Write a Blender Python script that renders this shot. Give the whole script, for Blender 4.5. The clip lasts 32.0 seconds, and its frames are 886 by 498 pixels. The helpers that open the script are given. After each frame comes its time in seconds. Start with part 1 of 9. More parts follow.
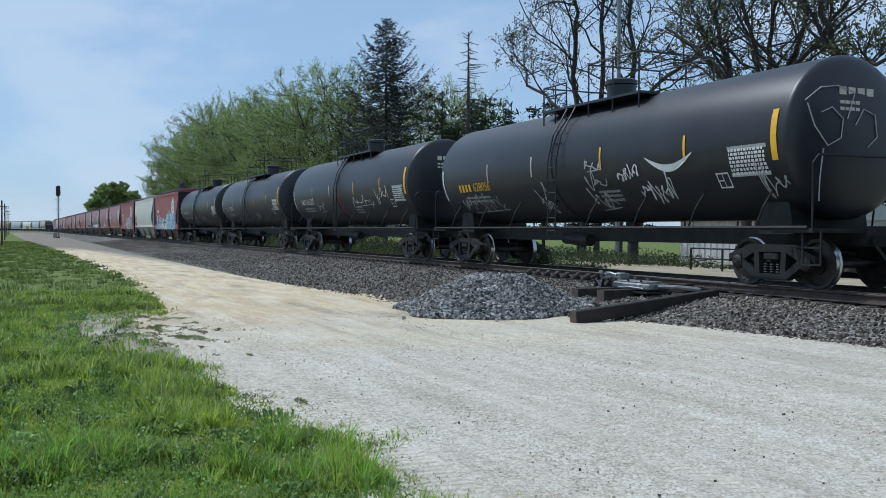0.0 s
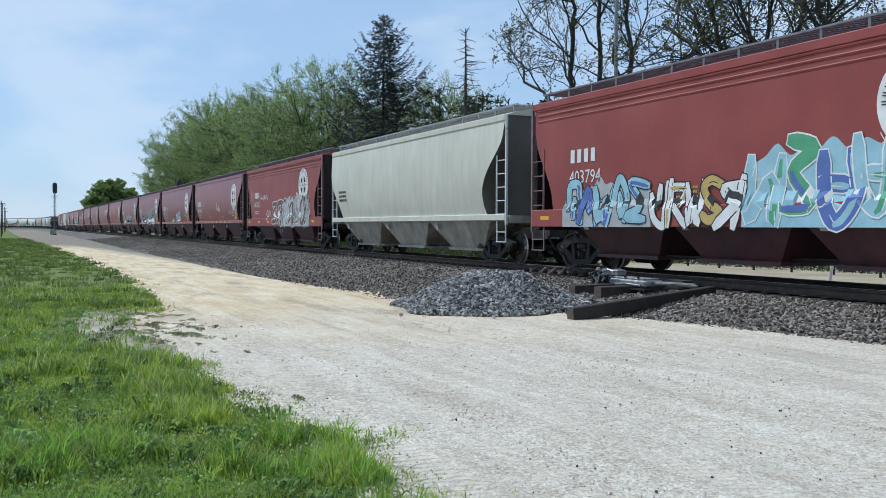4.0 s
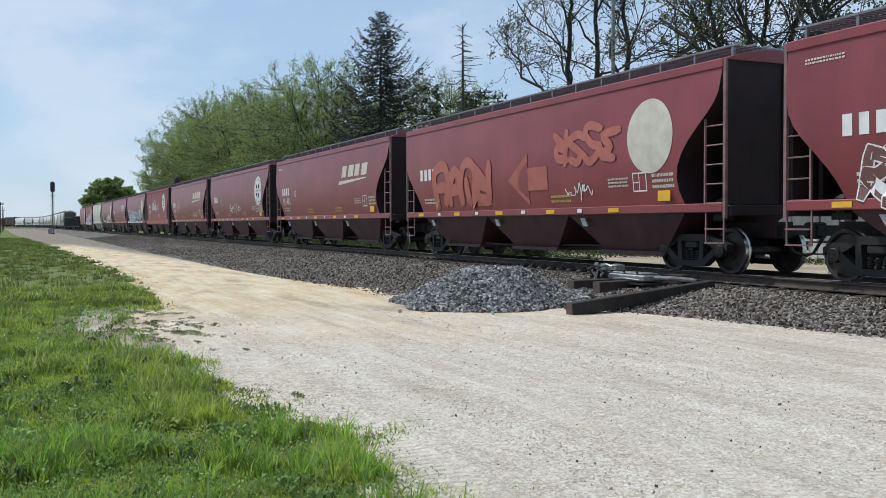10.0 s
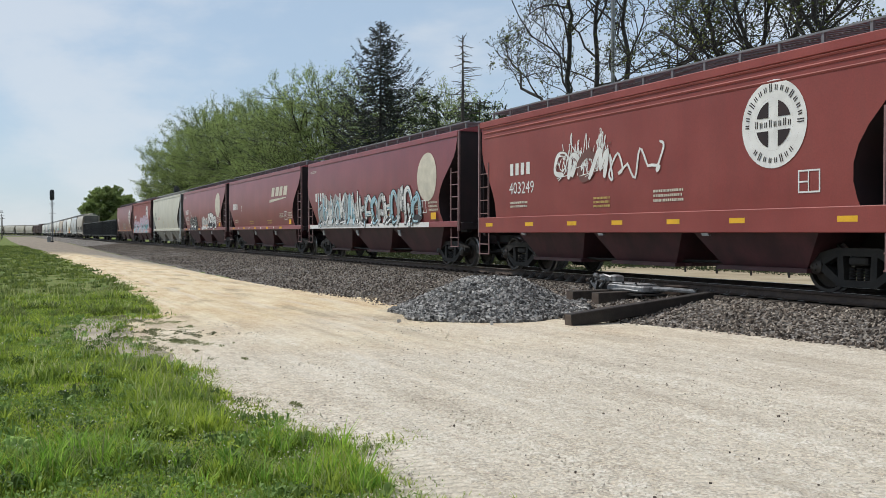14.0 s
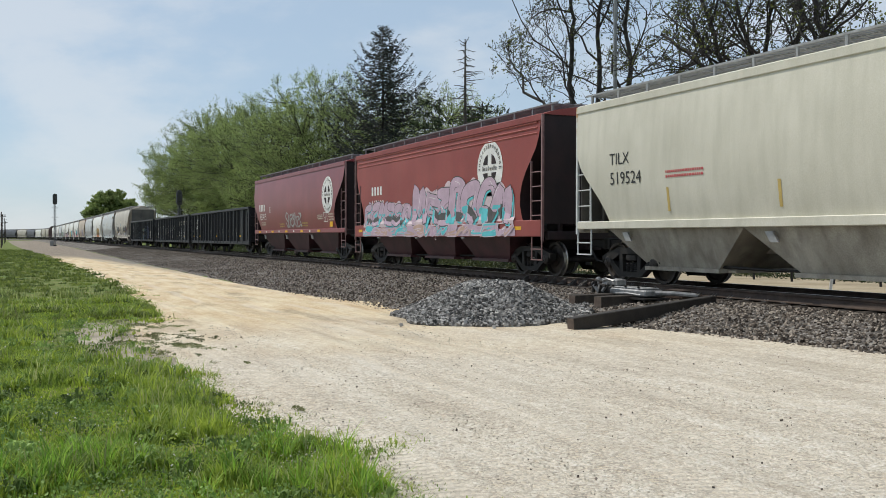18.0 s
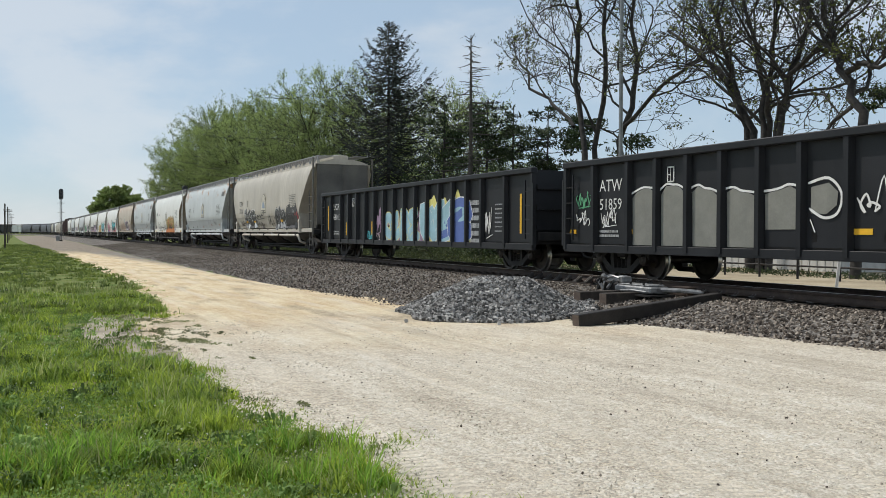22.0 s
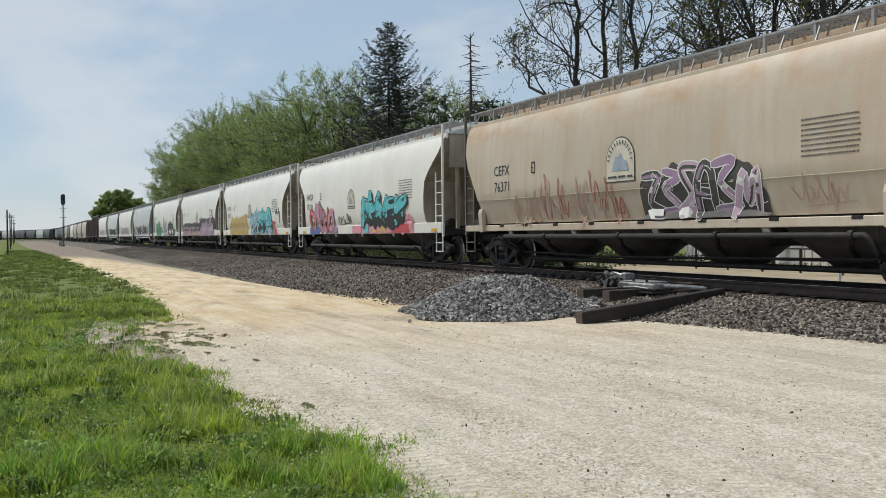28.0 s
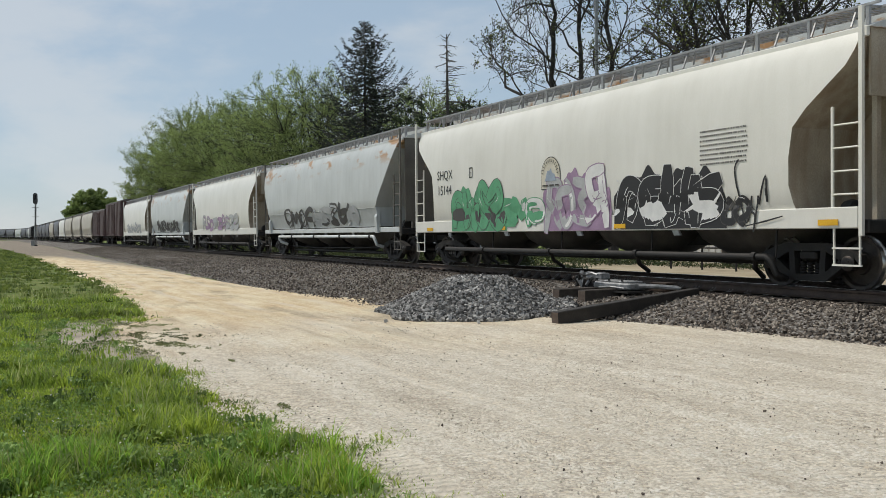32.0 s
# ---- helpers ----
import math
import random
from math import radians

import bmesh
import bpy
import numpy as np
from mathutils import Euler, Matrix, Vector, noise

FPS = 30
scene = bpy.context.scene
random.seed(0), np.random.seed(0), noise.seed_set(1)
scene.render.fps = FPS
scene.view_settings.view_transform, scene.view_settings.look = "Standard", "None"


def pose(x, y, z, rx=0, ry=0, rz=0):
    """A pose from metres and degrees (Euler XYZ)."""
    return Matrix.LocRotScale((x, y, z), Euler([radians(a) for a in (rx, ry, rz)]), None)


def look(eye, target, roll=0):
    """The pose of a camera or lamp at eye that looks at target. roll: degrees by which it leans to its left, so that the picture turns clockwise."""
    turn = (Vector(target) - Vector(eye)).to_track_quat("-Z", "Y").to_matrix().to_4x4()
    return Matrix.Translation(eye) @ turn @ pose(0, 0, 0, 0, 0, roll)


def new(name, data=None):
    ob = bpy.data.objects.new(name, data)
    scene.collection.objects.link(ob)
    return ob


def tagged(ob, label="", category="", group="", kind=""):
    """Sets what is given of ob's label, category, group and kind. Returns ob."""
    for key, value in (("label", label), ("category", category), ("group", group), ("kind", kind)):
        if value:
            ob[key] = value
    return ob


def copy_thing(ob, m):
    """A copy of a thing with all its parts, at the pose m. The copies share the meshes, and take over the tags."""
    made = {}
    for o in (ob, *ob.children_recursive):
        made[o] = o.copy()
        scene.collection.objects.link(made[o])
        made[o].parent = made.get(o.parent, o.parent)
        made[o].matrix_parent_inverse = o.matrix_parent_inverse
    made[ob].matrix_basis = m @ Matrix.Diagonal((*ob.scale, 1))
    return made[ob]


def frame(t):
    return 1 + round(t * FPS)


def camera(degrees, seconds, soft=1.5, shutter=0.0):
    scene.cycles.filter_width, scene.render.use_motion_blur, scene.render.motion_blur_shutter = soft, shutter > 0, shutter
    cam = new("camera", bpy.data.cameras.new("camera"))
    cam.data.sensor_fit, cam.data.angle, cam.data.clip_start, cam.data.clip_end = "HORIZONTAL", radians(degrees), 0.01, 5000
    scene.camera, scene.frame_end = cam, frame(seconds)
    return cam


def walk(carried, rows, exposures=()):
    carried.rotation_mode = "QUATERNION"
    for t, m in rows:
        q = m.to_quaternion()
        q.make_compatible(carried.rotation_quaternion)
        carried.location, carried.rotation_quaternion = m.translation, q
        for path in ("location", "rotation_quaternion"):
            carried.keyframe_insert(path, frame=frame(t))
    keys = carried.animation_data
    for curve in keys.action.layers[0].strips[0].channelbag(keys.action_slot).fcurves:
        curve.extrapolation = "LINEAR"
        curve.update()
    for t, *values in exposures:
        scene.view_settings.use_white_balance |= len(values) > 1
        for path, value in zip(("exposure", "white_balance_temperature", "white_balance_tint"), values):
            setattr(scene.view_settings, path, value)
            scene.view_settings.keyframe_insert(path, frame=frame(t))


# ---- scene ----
# ---- camera and its path ----
EYE = (0.0, 0.0, 1.63)
cam = camera(49.97, 32.0, soft=0.75)


def aim(yaw, pitch, roll):
    """The camera's pose: yaw from -x towards +y, pitch up, roll to the left."""
    a, b = radians(yaw), radians(pitch)
    way = Vector((-math.cos(a) * math.cos(b), math.sin(a) * math.cos(b), math.sin(b)))
    return look(EYE, Vector(EYE) + way * 10, roll)


PATH = [
    (0, 24.141, -1.101, 0.282),
    (0.5, 24.139, -1.189, 0.191),
    (1, 24.156, -1.234, 0.122),
    (1.5, 24.184, -1.232, 0.041),
    (2, 24.215, -1.219, -0.013),
    (2.5, 24.246, -1.214, 0.026),
    (3, 24.275, -1.225, 0.136),
    (3.5, 24.308, -1.258, 0.273),
    (5.5, 24.245, -1.537, 0.042),
    (6, 24.181, -1.609, -0.014),
    (6.5, 24.123, -1.685, -0.015),
    (7, 24.088, -1.771, 0.033),
    (7.5, 24.086, -1.836, 0.053),
    (8, 24.127, -1.838, 0.016),
    (8.5, 24.210, -1.789, -0.033),
    (9, 24.304, -1.719, -0.087),
    (9.5, 24.373, -1.633, -0.141),
    (10, 24.397, -1.520, -0.163),
    (10.5, 24.378, -1.379, -0.164),
    (11, 24.334, -1.216, -0.142),
    (11.5, 24.293, -1.061, -0.098),
    (12, 24.289, -0.953, -0.060),
    (12.5, 24.330, -0.896, -0.034),
    (13, 24.390, -0.875, 0.001),
    (13.5, 24.437, -0.883, 0.060),
    (14, 24.451, -0.919, 0.118),
    (14.5, 24.442, -0.978, 0.170),
    (16.5, 24.398, -1.027, 0.062),
    (17, 24.381, -0.886, 0.031),
    (17.5, 24.347, -0.760, 0.051),
    (18, 24.305, -0.682, 0.112),
    (18.5, 24.262, -0.668, 0.165),
    (19, 24.217, -0.716, 0.189),
    (19.5, 24.164, -0.791, 0.190),
    (20, 24.089, -0.839, 0.161),
    (20.5, 24.003, -0.851, 0.120),
    (21, 23.947, -0.852, 0.123),
    (21.5, 23.948, -0.869, 0.190),
    (22, 23.992, -0.911, 0.284),
    (22.5, 24.033, -0.980, 0.333),
    (23, 24.045, -1.057, 0.266),
    (23.5, 24.030, -1.109, 0.096),
    (24, 23.994, -1.135, -0.115),
    (24.5, 23.954, -1.146, -0.313),
    (25, 23.918, -1.143, -0.447),
    (25.5, 23.878, -1.115, -0.501),
    (27.5, 23.814, -0.926, -0.539),
    (28, 23.854, -0.935, -0.565),
    (28.5, 23.911, -0.944, -0.578),
    (29, 24.002, -0.959, -0.599),
    (29.5, 24.144, -0.972, -0.614),
    (30, 24.347, -0.976, -0.595),
    (30.5, 24.593, -0.979, -0.581),
    (31, 24.845, -0.977, -0.571),
    (31.5, 25.075, -0.966, -0.534),
    (32, 25.280, -0.957, -0.501),
]
walk(cam, [(t, aim(a, b, c)) for t, a, b, c in PATH],
     exposures=[(0, -0.14, 5500, 7), (1.2, 0.02, 5500, 7), (5, 0.04, 5620, 8), (9, 0.05, 5820, 9), (12.5, 0.04, 6450, 11), (20, 0.02, 6600, 10), (27, -0.04, 6650, 10), (32, -0.15, 6700, 10)])

# ---- light ----
SUN_ELEV, SUN_AZ = 57.0, 218.0  # degrees; azimuth counter-clockwise from +x, where the sun stands
world = bpy.data.worlds.new("sky")
scene.world = world
world.use_nodes = True
wn, wl = world.node_tree.nodes, world.node_tree.links
wn.clear()
w_out = wn.new("ShaderNodeOutputWorld")
w_bg = wn.new("ShaderNodeBackground")
w_bg.inputs["Strength"].default_value = 0.115
w_sky = wn.new("ShaderNodeTexSky")
w_sky.sky_type = "NISHITA"
w_sky.sun_disc = False
w_sky.sun_elevation = radians(SUN_ELEV)
w_sky.sun_rotation = radians(90 - SUN_AZ)
w_sky.air_density, w_sky.dust_density, w_sky.ozone_density = 1.0, 0.2, 1.6
w_co = wn.new("ShaderNodeTexCoord")
# an even pale haze over the blue
w_haze = wn.new("ShaderNodeMixRGB")
w_haze.inputs["Fac"].default_value = 0.72
w_haze.inputs["Color2"].default_value = (3.85, 4.95, 6.15, 1)
wl.new(w_sky.outputs["Color"], w_haze.inputs["Color1"])
# thin fair-weather cloud: broad soft heaps, broken up by finer ones
w_map = wn.new("ShaderNodeMapping")
w_map.inputs["Scale"].default_value = (2.6, 2.6, 6.0)
w_map.inputs["Location"].default_value = (1.9, 2.55, 0.35)
w_no = wn.new("ShaderNodeTexNoise")
w_no.inputs["Scale"].default_value = 1.35
w_no.inputs["Detail"].default_value = 9
w_no.inputs["Roughness"].default_value = 0.56
w_no.inputs["Distortion"].default_value = 0.1
w_ramp = wn.new("ShaderNodeValToRGB")
w_ramp.color_ramp.interpolation = "EASE"
w_ramp.color_ramp.elements[0].position, w_ramp.color_ramp.elements[0].color = 0.41, (0.0, 0.0, 0.0, 1)
w_ramp.color_ramp.elements[1].position, w_ramp.color_ramp.elements[1].color = 0.62, (0.46, 0.46, 0.46, 1)
w_mix = wn.new("ShaderNodeMixRGB")
w_mix.inputs["Color2"].default_value = (6.7, 6.95, 7.2, 1)
wl.new(w_co.outputs["Generated"], w_map.inputs["Vector"])
wl.new(w_map.outputs["Vector"], w_no.inputs["Vector"])
wl.new(w_no.outputs["Fac"], w_ramp.inputs["Fac"])
wl.new(w_ramp.outputs["Color"], w_mix.inputs["Fac"])
wl.new(w_haze.outputs["Color"], w_mix.inputs["Color1"])
wl.new(w_mix.outputs["Color"], w_bg.inputs["Color"])
wl.new(w_bg.outputs["Background"], w_out.inputs["Surface"])

sun_data = bpy.data.lights.new("sun", "SUN")
sun_data.energy, sun_data.angle, sun_data.color = 3.2, radians(0.6), (1.0, 0.95, 0.87)
sun = new("sun", sun_data)
_e, _a = radians(SUN_ELEV), radians(SUN_AZ)
sun.matrix_world = look((math.cos(_a) * 60, math.sin(_a) * 60, 70), (math.cos(_a) * 60 - math.cos(_a) * math.cos(_e),
                        math.sin(_a) * 60 - math.sin(_a) * math.cos(_e), 70 - math.sin(_e)))


# ---- materials ----
def surface(name, c1, c2, scale=3.0, rough=0.6, metal=0.0, bump=0.15, streak=0.0, dirt=None, fine=40.0, spread=0.0, spec=0.5):
    """A two-scale procedural surface: c1 and c2 mixed by patches, fine grain, optional vertical streaks and dirt."""
    m = bpy.data.materials.new(name)
    m.use_nodes = True
    n, k = m.node_tree.nodes, m.node_tree.links
    b = n["Principled BSDF"]
    b.inputs["Roughness"].default_value, b.inputs["Metallic"].default_value = rough, metal
    b.inputs["Specular IOR Level"].default_value = spec
    co = n.new("ShaderNodeTexCoord")
    big = n.new("ShaderNodeTexNoise")
    big.inputs["Scale"].default_value, big.inputs["Detail"].default_value = scale, 5
    k.new(co.outputs["Object"], big.inputs["Vector"])
    ramp = n.new("ShaderNodeValToRGB")
    ramp.color_ramp.elements[0].position, ramp.color_ramp.elements[1].position = 0.35, 0.68
    ramp.color_ramp.elements[0].color, ramp.color_ramp.elements[1].color = (*c1, 1), (*c2, 1)
    k.new(big.outputs["Fac"], ramp.inputs["Fac"])
    small = n.new("ShaderNodeTexNoise")
    small.inputs["Scale"].default_value, small.inputs["Detail"].default_value = fine, 4
    k.new(co.outputs["Object"], small.inputs["Vector"])
    grain = n.new("ShaderNodeMixRGB")
    grain.blend_type = "OVERLAY"
    grain.inputs["Fac"].default_value = 0.2 if bump < 0.06 else 0.4
    k.new(ramp.outputs["Color"], grain.inputs["Color1"])
    k.new(small.outputs["Fac"], grain.inputs["Color2"])
    last = grain.outputs["Color"]
    if streak:
        mp = n.new("ShaderNodeMapping")
        mp.inputs["Scale"].default_value = (2.4, 2.4, 0.35)
        st = n.new("ShaderNodeTexNoise")
        st.inputs["Scale"].default_value, st.inputs["Detail"].default_value = 1.6, 4
        k.new(co.outputs["Object"], mp.inputs["Vector"])
        k.new(mp.outputs["Vector"], st.inputs["Vector"])
        sr = n.new("ShaderNodeValToRGB")
        sr.color_ramp.elements[0].position, sr.color_ramp.elements[1].position = 0.42, 0.75
        sr.color_ramp.elements[0].color, sr.color_ramp.elements[1].color = (0, 0, 0, 1), (streak, streak, streak, 1)
        k.new(st.outputs["Fac"], sr.inputs["Fac"])
        mx = n.new("ShaderNodeMixRGB")
        mx.inputs["Color2"].default_value = (*(dirt or (0.12, 0.1, 0.08)), 1)
        k.new(sr.outputs["Color"], mx.inputs["Fac"])
        k.new(last, mx.inputs["Color1"])
        last = mx.outputs["Color"]
    if spread:
        info = n.new("ShaderNodeObjectInfo")
        hs = n.new("ShaderNodeHueSaturation")
        mr = n.new("ShaderNodeMapRange")
        mr.inputs["To Min"].default_value, mr.inputs["To Max"].default_value = 1 - spread, 1 + spread
        k.new(info.outputs["Random"], mr.inputs["Value"])
        k.new(mr.outputs["Result"], hs.inputs["Value"])
        k.new(last, hs.inputs["Color"])
        last = hs.outputs["Color"]
    k.new(last, b.inputs["Base Color"])
    if bump:
        bp = n.new("ShaderNodeBump")
        bp.inputs["Strength"].default_value, bp.inputs["Distance"].default_value = bump, 0.02
        k.new(small.outputs["Fac"], bp.inputs["Height"])
        k.new(bp.outputs["Normal"], b.inputs["Normal"])
    return m


def rust_patches(m, lo, hi, colour, most):
    """Adds soft rust bleeding, in flecks drawn out along the car, under the eaves of a painted side."""
    n, k = m.node_tree.nodes, m.node_tree.links
    b = n["Principled BSDF"]
    last = b.inputs["Base Color"].links[0].from_socket
    co = n.new("ShaderNodeTexCoord")
    mp = n.new("ShaderNodeMapping")
    mp.inputs["Scale"].default_value = (0.8, 0.6, 2.2)
    no = n.new("ShaderNodeTexNoise")
    no.inputs["Scale"].default_value, no.inputs["Detail"].default_value, no.inputs["Roughness"].default_value = 0.9, 7, 0.6
    k.new(co.outputs["Object"], mp.inputs["Vector"])
    k.new(mp.outputs["Vector"], no.inputs["Vector"])
    mr = n.new("ShaderNodeMapRange")
    mr.inputs["From Min"].default_value, mr.inputs["From Max"].default_value, mr.inputs["To Max"].default_value = lo, hi, most
    k.new(no.outputs["Fac"], mr.inputs["Value"])
    sx = n.new("ShaderNodeSeparateXYZ")
    k.new(co.outputs["Object"], sx.inputs["Vector"])
    up = n.new("ShaderNodeMapRange")
    up.inputs["From Min"].default_value, up.inputs["From Max"].default_value = 3.45, 3.85
    k.new(sx.outputs["Z"], up.inputs["Value"])
    mu = n.new("ShaderNodeMath")
    mu.operation = "MULTIPLY"
    k.new(mr.outputs["Result"], mu.inputs[0])
    k.new(up.outputs["Result"], mu.inputs[1])
    mx = n.new("ShaderNodeMixRGB")
    mx.inputs["Color2"].default_value = (*colour, 1)
    k.new(mu.outputs[0], mx.inputs["Fac"])
    k.new(last, mx.inputs["Color1"])
    k.new(mx.outputs["Color"], b.inputs["Base Color"])


def gravel(name, c1, c2, c3, stone=14.0, bump=0.6, patch=0.35, island=False):
    """Crushed stone: cells of three greys with deep joints and broad patches of dust."""
    m = bpy.data.materials.new(name)
    m.use_nodes = True
    n, k = m.node_tree.nodes, m.node_tree.links
    b = n["Principled BSDF"]
    b.inputs["Roughness"].default_value = 0.95
    b.inputs["Specular IOR Level"].default_value = 0.2
    co = n.new("ShaderNodeTexCoord")
    ramp = n.new("ShaderNodeValToRGB")
    ramp.color_ramp.elements[0].color, ramp.color_ramp.elements[1].color = (*c1, 1), (*c3, 1)
    mid = ramp.color_ramp.elements.new(0.5)
    mid.color = (*c2, 1)
    big = n.new("ShaderNodeTexNoise")
    big.inputs["Scale"].default_value, big.inputs["Detail"].default_value = patch, 5
    k.new(co.outputs["Object"], big.inputs["Vector"])
    if island:
        geo = n.new("ShaderNodeNewGeometry")
        k.new(geo.outputs["Random Per Island"], ramp.inputs["Fac"])
    else:
        vo = n.new("ShaderNodeTexVoronoi")
        vo.inputs["Scale"].default_value = stone
        k.new(co.outputs["Object"], vo.inputs["Vector"])
        sep = n.new("ShaderNodeSeparateColor")
        k.new(vo.outputs["Color"], sep.inputs["Color"])
        k.new(sep.outputs["Red"], ramp.inputs["Fac"])
    mx = n.new("ShaderNodeMixRGB")
    mx.blend_type = "OVERLAY"
    mx.inputs["Fac"].default_value = 0.55
    k.new(ramp.outputs["Color"], mx.inputs["Color1"])
    k.new(big.outputs["Fac"], mx.inputs["Color2"])
    k.new(mx.outputs["Color"], b.inputs["Base Color"])
    if not island:
        bp = n.new("ShaderNodeBump")
        bp.inputs["Strength"].default_value, bp.inputs["Distance"].default_value = bump, 0.04
        k.new(vo.outputs["Distance"], bp.inputs["Height"])
        bp.invert = True
        k.new(bp.outputs["Normal"], b.inputs["Normal"])
    return m


def road_surface():
    """Pale crushed limestone near the crossing that gives way to yellow sand along the verge and grey ballast dust further on; tyre tracks along it."""
    m = bpy.data.materials.new("limestone_road")
    m.use_nodes = True
    n, k = m.node_tree.nodes, m.node_tree.links
    b = n["Principled BSDF"]
    b.inputs["Roughness"].default_value = 0.95
    b.inputs["Specular IOR Level"].default_value = 0.15
    co = n.new("ShaderNodeTexCoord")
    sx = n.new("ShaderNodeSeparateXYZ")
    k.new(co.outputs["Object"], sx.inputs["Vector"])

    def noise_of(scale, detail, stretch=(1, 1, 1), turn=0.0, rough=0.5):
        mp, no = n.new("ShaderNodeMapping"), n.new("ShaderNodeTexNoise")
        mp.inputs["Scale"].default_value, mp.inputs["Rotation"].default_value = stretch, (0, 0, radians(turn))
        no.inputs["Scale"].default_value, no.inputs["Detail"].default_value, no.inputs["Roughness"].default_value = scale, detail, rough
        k.new(co.outputs["Object"], mp.inputs["Vector"])
        k.new(mp.outputs["Vector"], no.inputs["Vector"])
        return no.outputs["Fac"]

    def math_of(op, a, c, d=None):
        q = n.new("ShaderNodeMath")
        q.operation = op
        for i, v in enumerate((a, c, d)):
            if v is None:
                continue
            if isinstance(v, (int, float)):
                q.inputs[i].default_value = v
            else:
                k.new(v, q.inputs[i])
        return q.outputs[0]

    def span(v, lo, hi, a=0.0, c=1.0):
        q = n.new("ShaderNodeMapRange")
        q.interpolation_type = "SMOOTHSTEP"
        q.inputs["From Min"].default_value, q.inputs["From Max"].default_value = lo, hi
        q.inputs["To Min"].default_value, q.inputs["To Max"].default_value = a, c
        k.new(v, q.inputs["Value"])
        return q.outputs["Result"]

    def mix(fac, a, c, how="MIX"):
        q = n.new("ShaderNodeMixRGB")
        q.blend_type = how
        for i, v in enumerate((fac, a, c)):
            if isinstance(v, (int, float)):
                q.inputs[i].default_value = v
            elif isinstance(v, tuple):
                q.inputs[i].default_value = (*v, 1)
            else:
                k.new(v, q.inputs[i])
        return q.outputs["Color"]

    x, y = sx.outputs["X"], sx.outputs["Y"]
    broad = noise_of(0.3, 5)
    drift = noise_of(1.2, 7, (0.45, 1.3, 1.0), 9)
    grit = noise_of(11.0, 10, rough=0.62)
    # crushed stone: cells of three pale tones
    vo = n.new("ShaderNodeTexVoronoi")
    vo.inputs["Scale"].default_value = 46.0
    k.new(co.outputs["Object"], vo.inputs["Vector"])
    sep = n.new("ShaderNodeSeparateColor")
    k.new(vo.outputs["Color"], sep.inputs["Color"])
    stone = mix(span(sep.outputs["Red"], 0.0, 1.0), (0.50, 0.448, 0.365), (0.70, 0.635, 0.53))
    sand = mix(span(drift, 0.3, 0.7), (0.60, 0.475, 0.30), (0.68, 0.565, 0.39))
    # sand begins past the heap, and reaches further along beside the verge
    along = math_of("MULTIPLY_ADD", broad, 14.0, x)
    col = mix(span(along, -2.0, -14.0), stone, sand)
    # grey ballast dust: its edge closes in on the verge with distance
    lim = math_of("MULTIPLY_ADD", x, 0.066, 10.1)
    off = math_of("SUBTRACT", math_of("MULTIPLY_ADD", drift, 2.4, y), lim)
    far = math_of("MULTIPLY", span(off, 0.2, 1.9), span(x, -21.0, -30.0))
    col = mix(far, col, (0.235, 0.215, 0.19))
    col = mix(span(along, -62.0, -84.0), col, (0.245, 0.21, 0.17))
    # darker, browner drifts across
    bands = noise_of(0.9, 6, (0.35, 1.5, 1.0), 24)
    col = mix(math_of("MULTIPLY", span(bands, 0.53, 0.70, 0.0, 0.55), span(x, -9.0, -20.0, 0.35, 1.0)), col, (0.30, 0.245, 0.18))
    col = mix(0.28, col, drift, "OVERLAY")
    col = mix(0.6, col, grit, "OVERLAY")
    col = mix(0.7, col, noise_of(30.0, 8, rough=0.72), "OVERLAY")
    # tyre tracks: pale pressed bands between darker loose gravel
    wob = math_of("MULTIPLY_ADD", noise_of(0.16, 3), 0.9, -0.45)
    press = None
    for c, w in ((2.62, 0.13), (3.25, 0.16), (4.15, 0.11), (5.1, 0.17), (6.05, 0.12), (6.9, 0.15)):
        d = math_of("ABSOLUTE", math_of("SUBTRACT", math_of("ADD", y, wob), c), 0.0)
        one = span(d, w * 1.6, w * 0.5)
        press = one if press is None else math_of("MAXIMUM", press, one)
    patchy = math_of("MULTIPLY", press, span(noise_of(0.8, 5, (0.5, 1.0, 1.0)), 0.38, 0.62))
    streak = noise_of(1.5, 6, (0.10, 3.4, 1.0), 5)
    loose = math_of("MULTIPLY", span(noise_of(0.8, 7, (0.28, 1.9, 1.0), 7, 0.6), 0.50, 0.66, 0.0, 0.36), span(x, -30.0, -14.0))
    col = mix(loose, col, (0.40, 0.345, 0.27))
    col = mix(math_of("MULTIPLY", patchy, span(x, -58.0, -34.0, 0.0, 0.42)), col, (0.76, 0.69, 0.575))
    col = mix(0.2, col, streak, "OVERLAY")
    k.new(col, b.inputs["Base Color"])
    # relief: stones, ruts and the ribs that tyres left
    ribs = n.new("ShaderNodeTexWave")
    ribs.inputs["Scale"].default_value, ribs.inputs["Distortion"].default_value, ribs.inputs["Detail"].default_value = 3.4, 2.5, 3
    rmap = n.new("ShaderNodeMapping")
    rmap.inputs["Rotation"].default_value = (0, 0, radians(24))
    k.new(co.outputs["Object"], rmap.inputs["Vector"])
    k.new(rmap.outputs["Vector"], ribs.inputs["Vector"])
    h = math_of("MULTIPLY_ADD", vo.outputs["Distance"], -0.16, grit)
    h = math_of("MULTIPLY_ADD", noise_of(34.0, 6, rough=0.6), 0.5, h)
    h = math_of("MULTIPLY_ADD", drift, 1.2, h)
    h = math_of("MULTIPLY_ADD", math_of("MULTIPLY", ribs.outputs["Fac"], patchy), 0.45, h)
    h = math_of("MULTIPLY_ADD", patchy, -0.7, h)
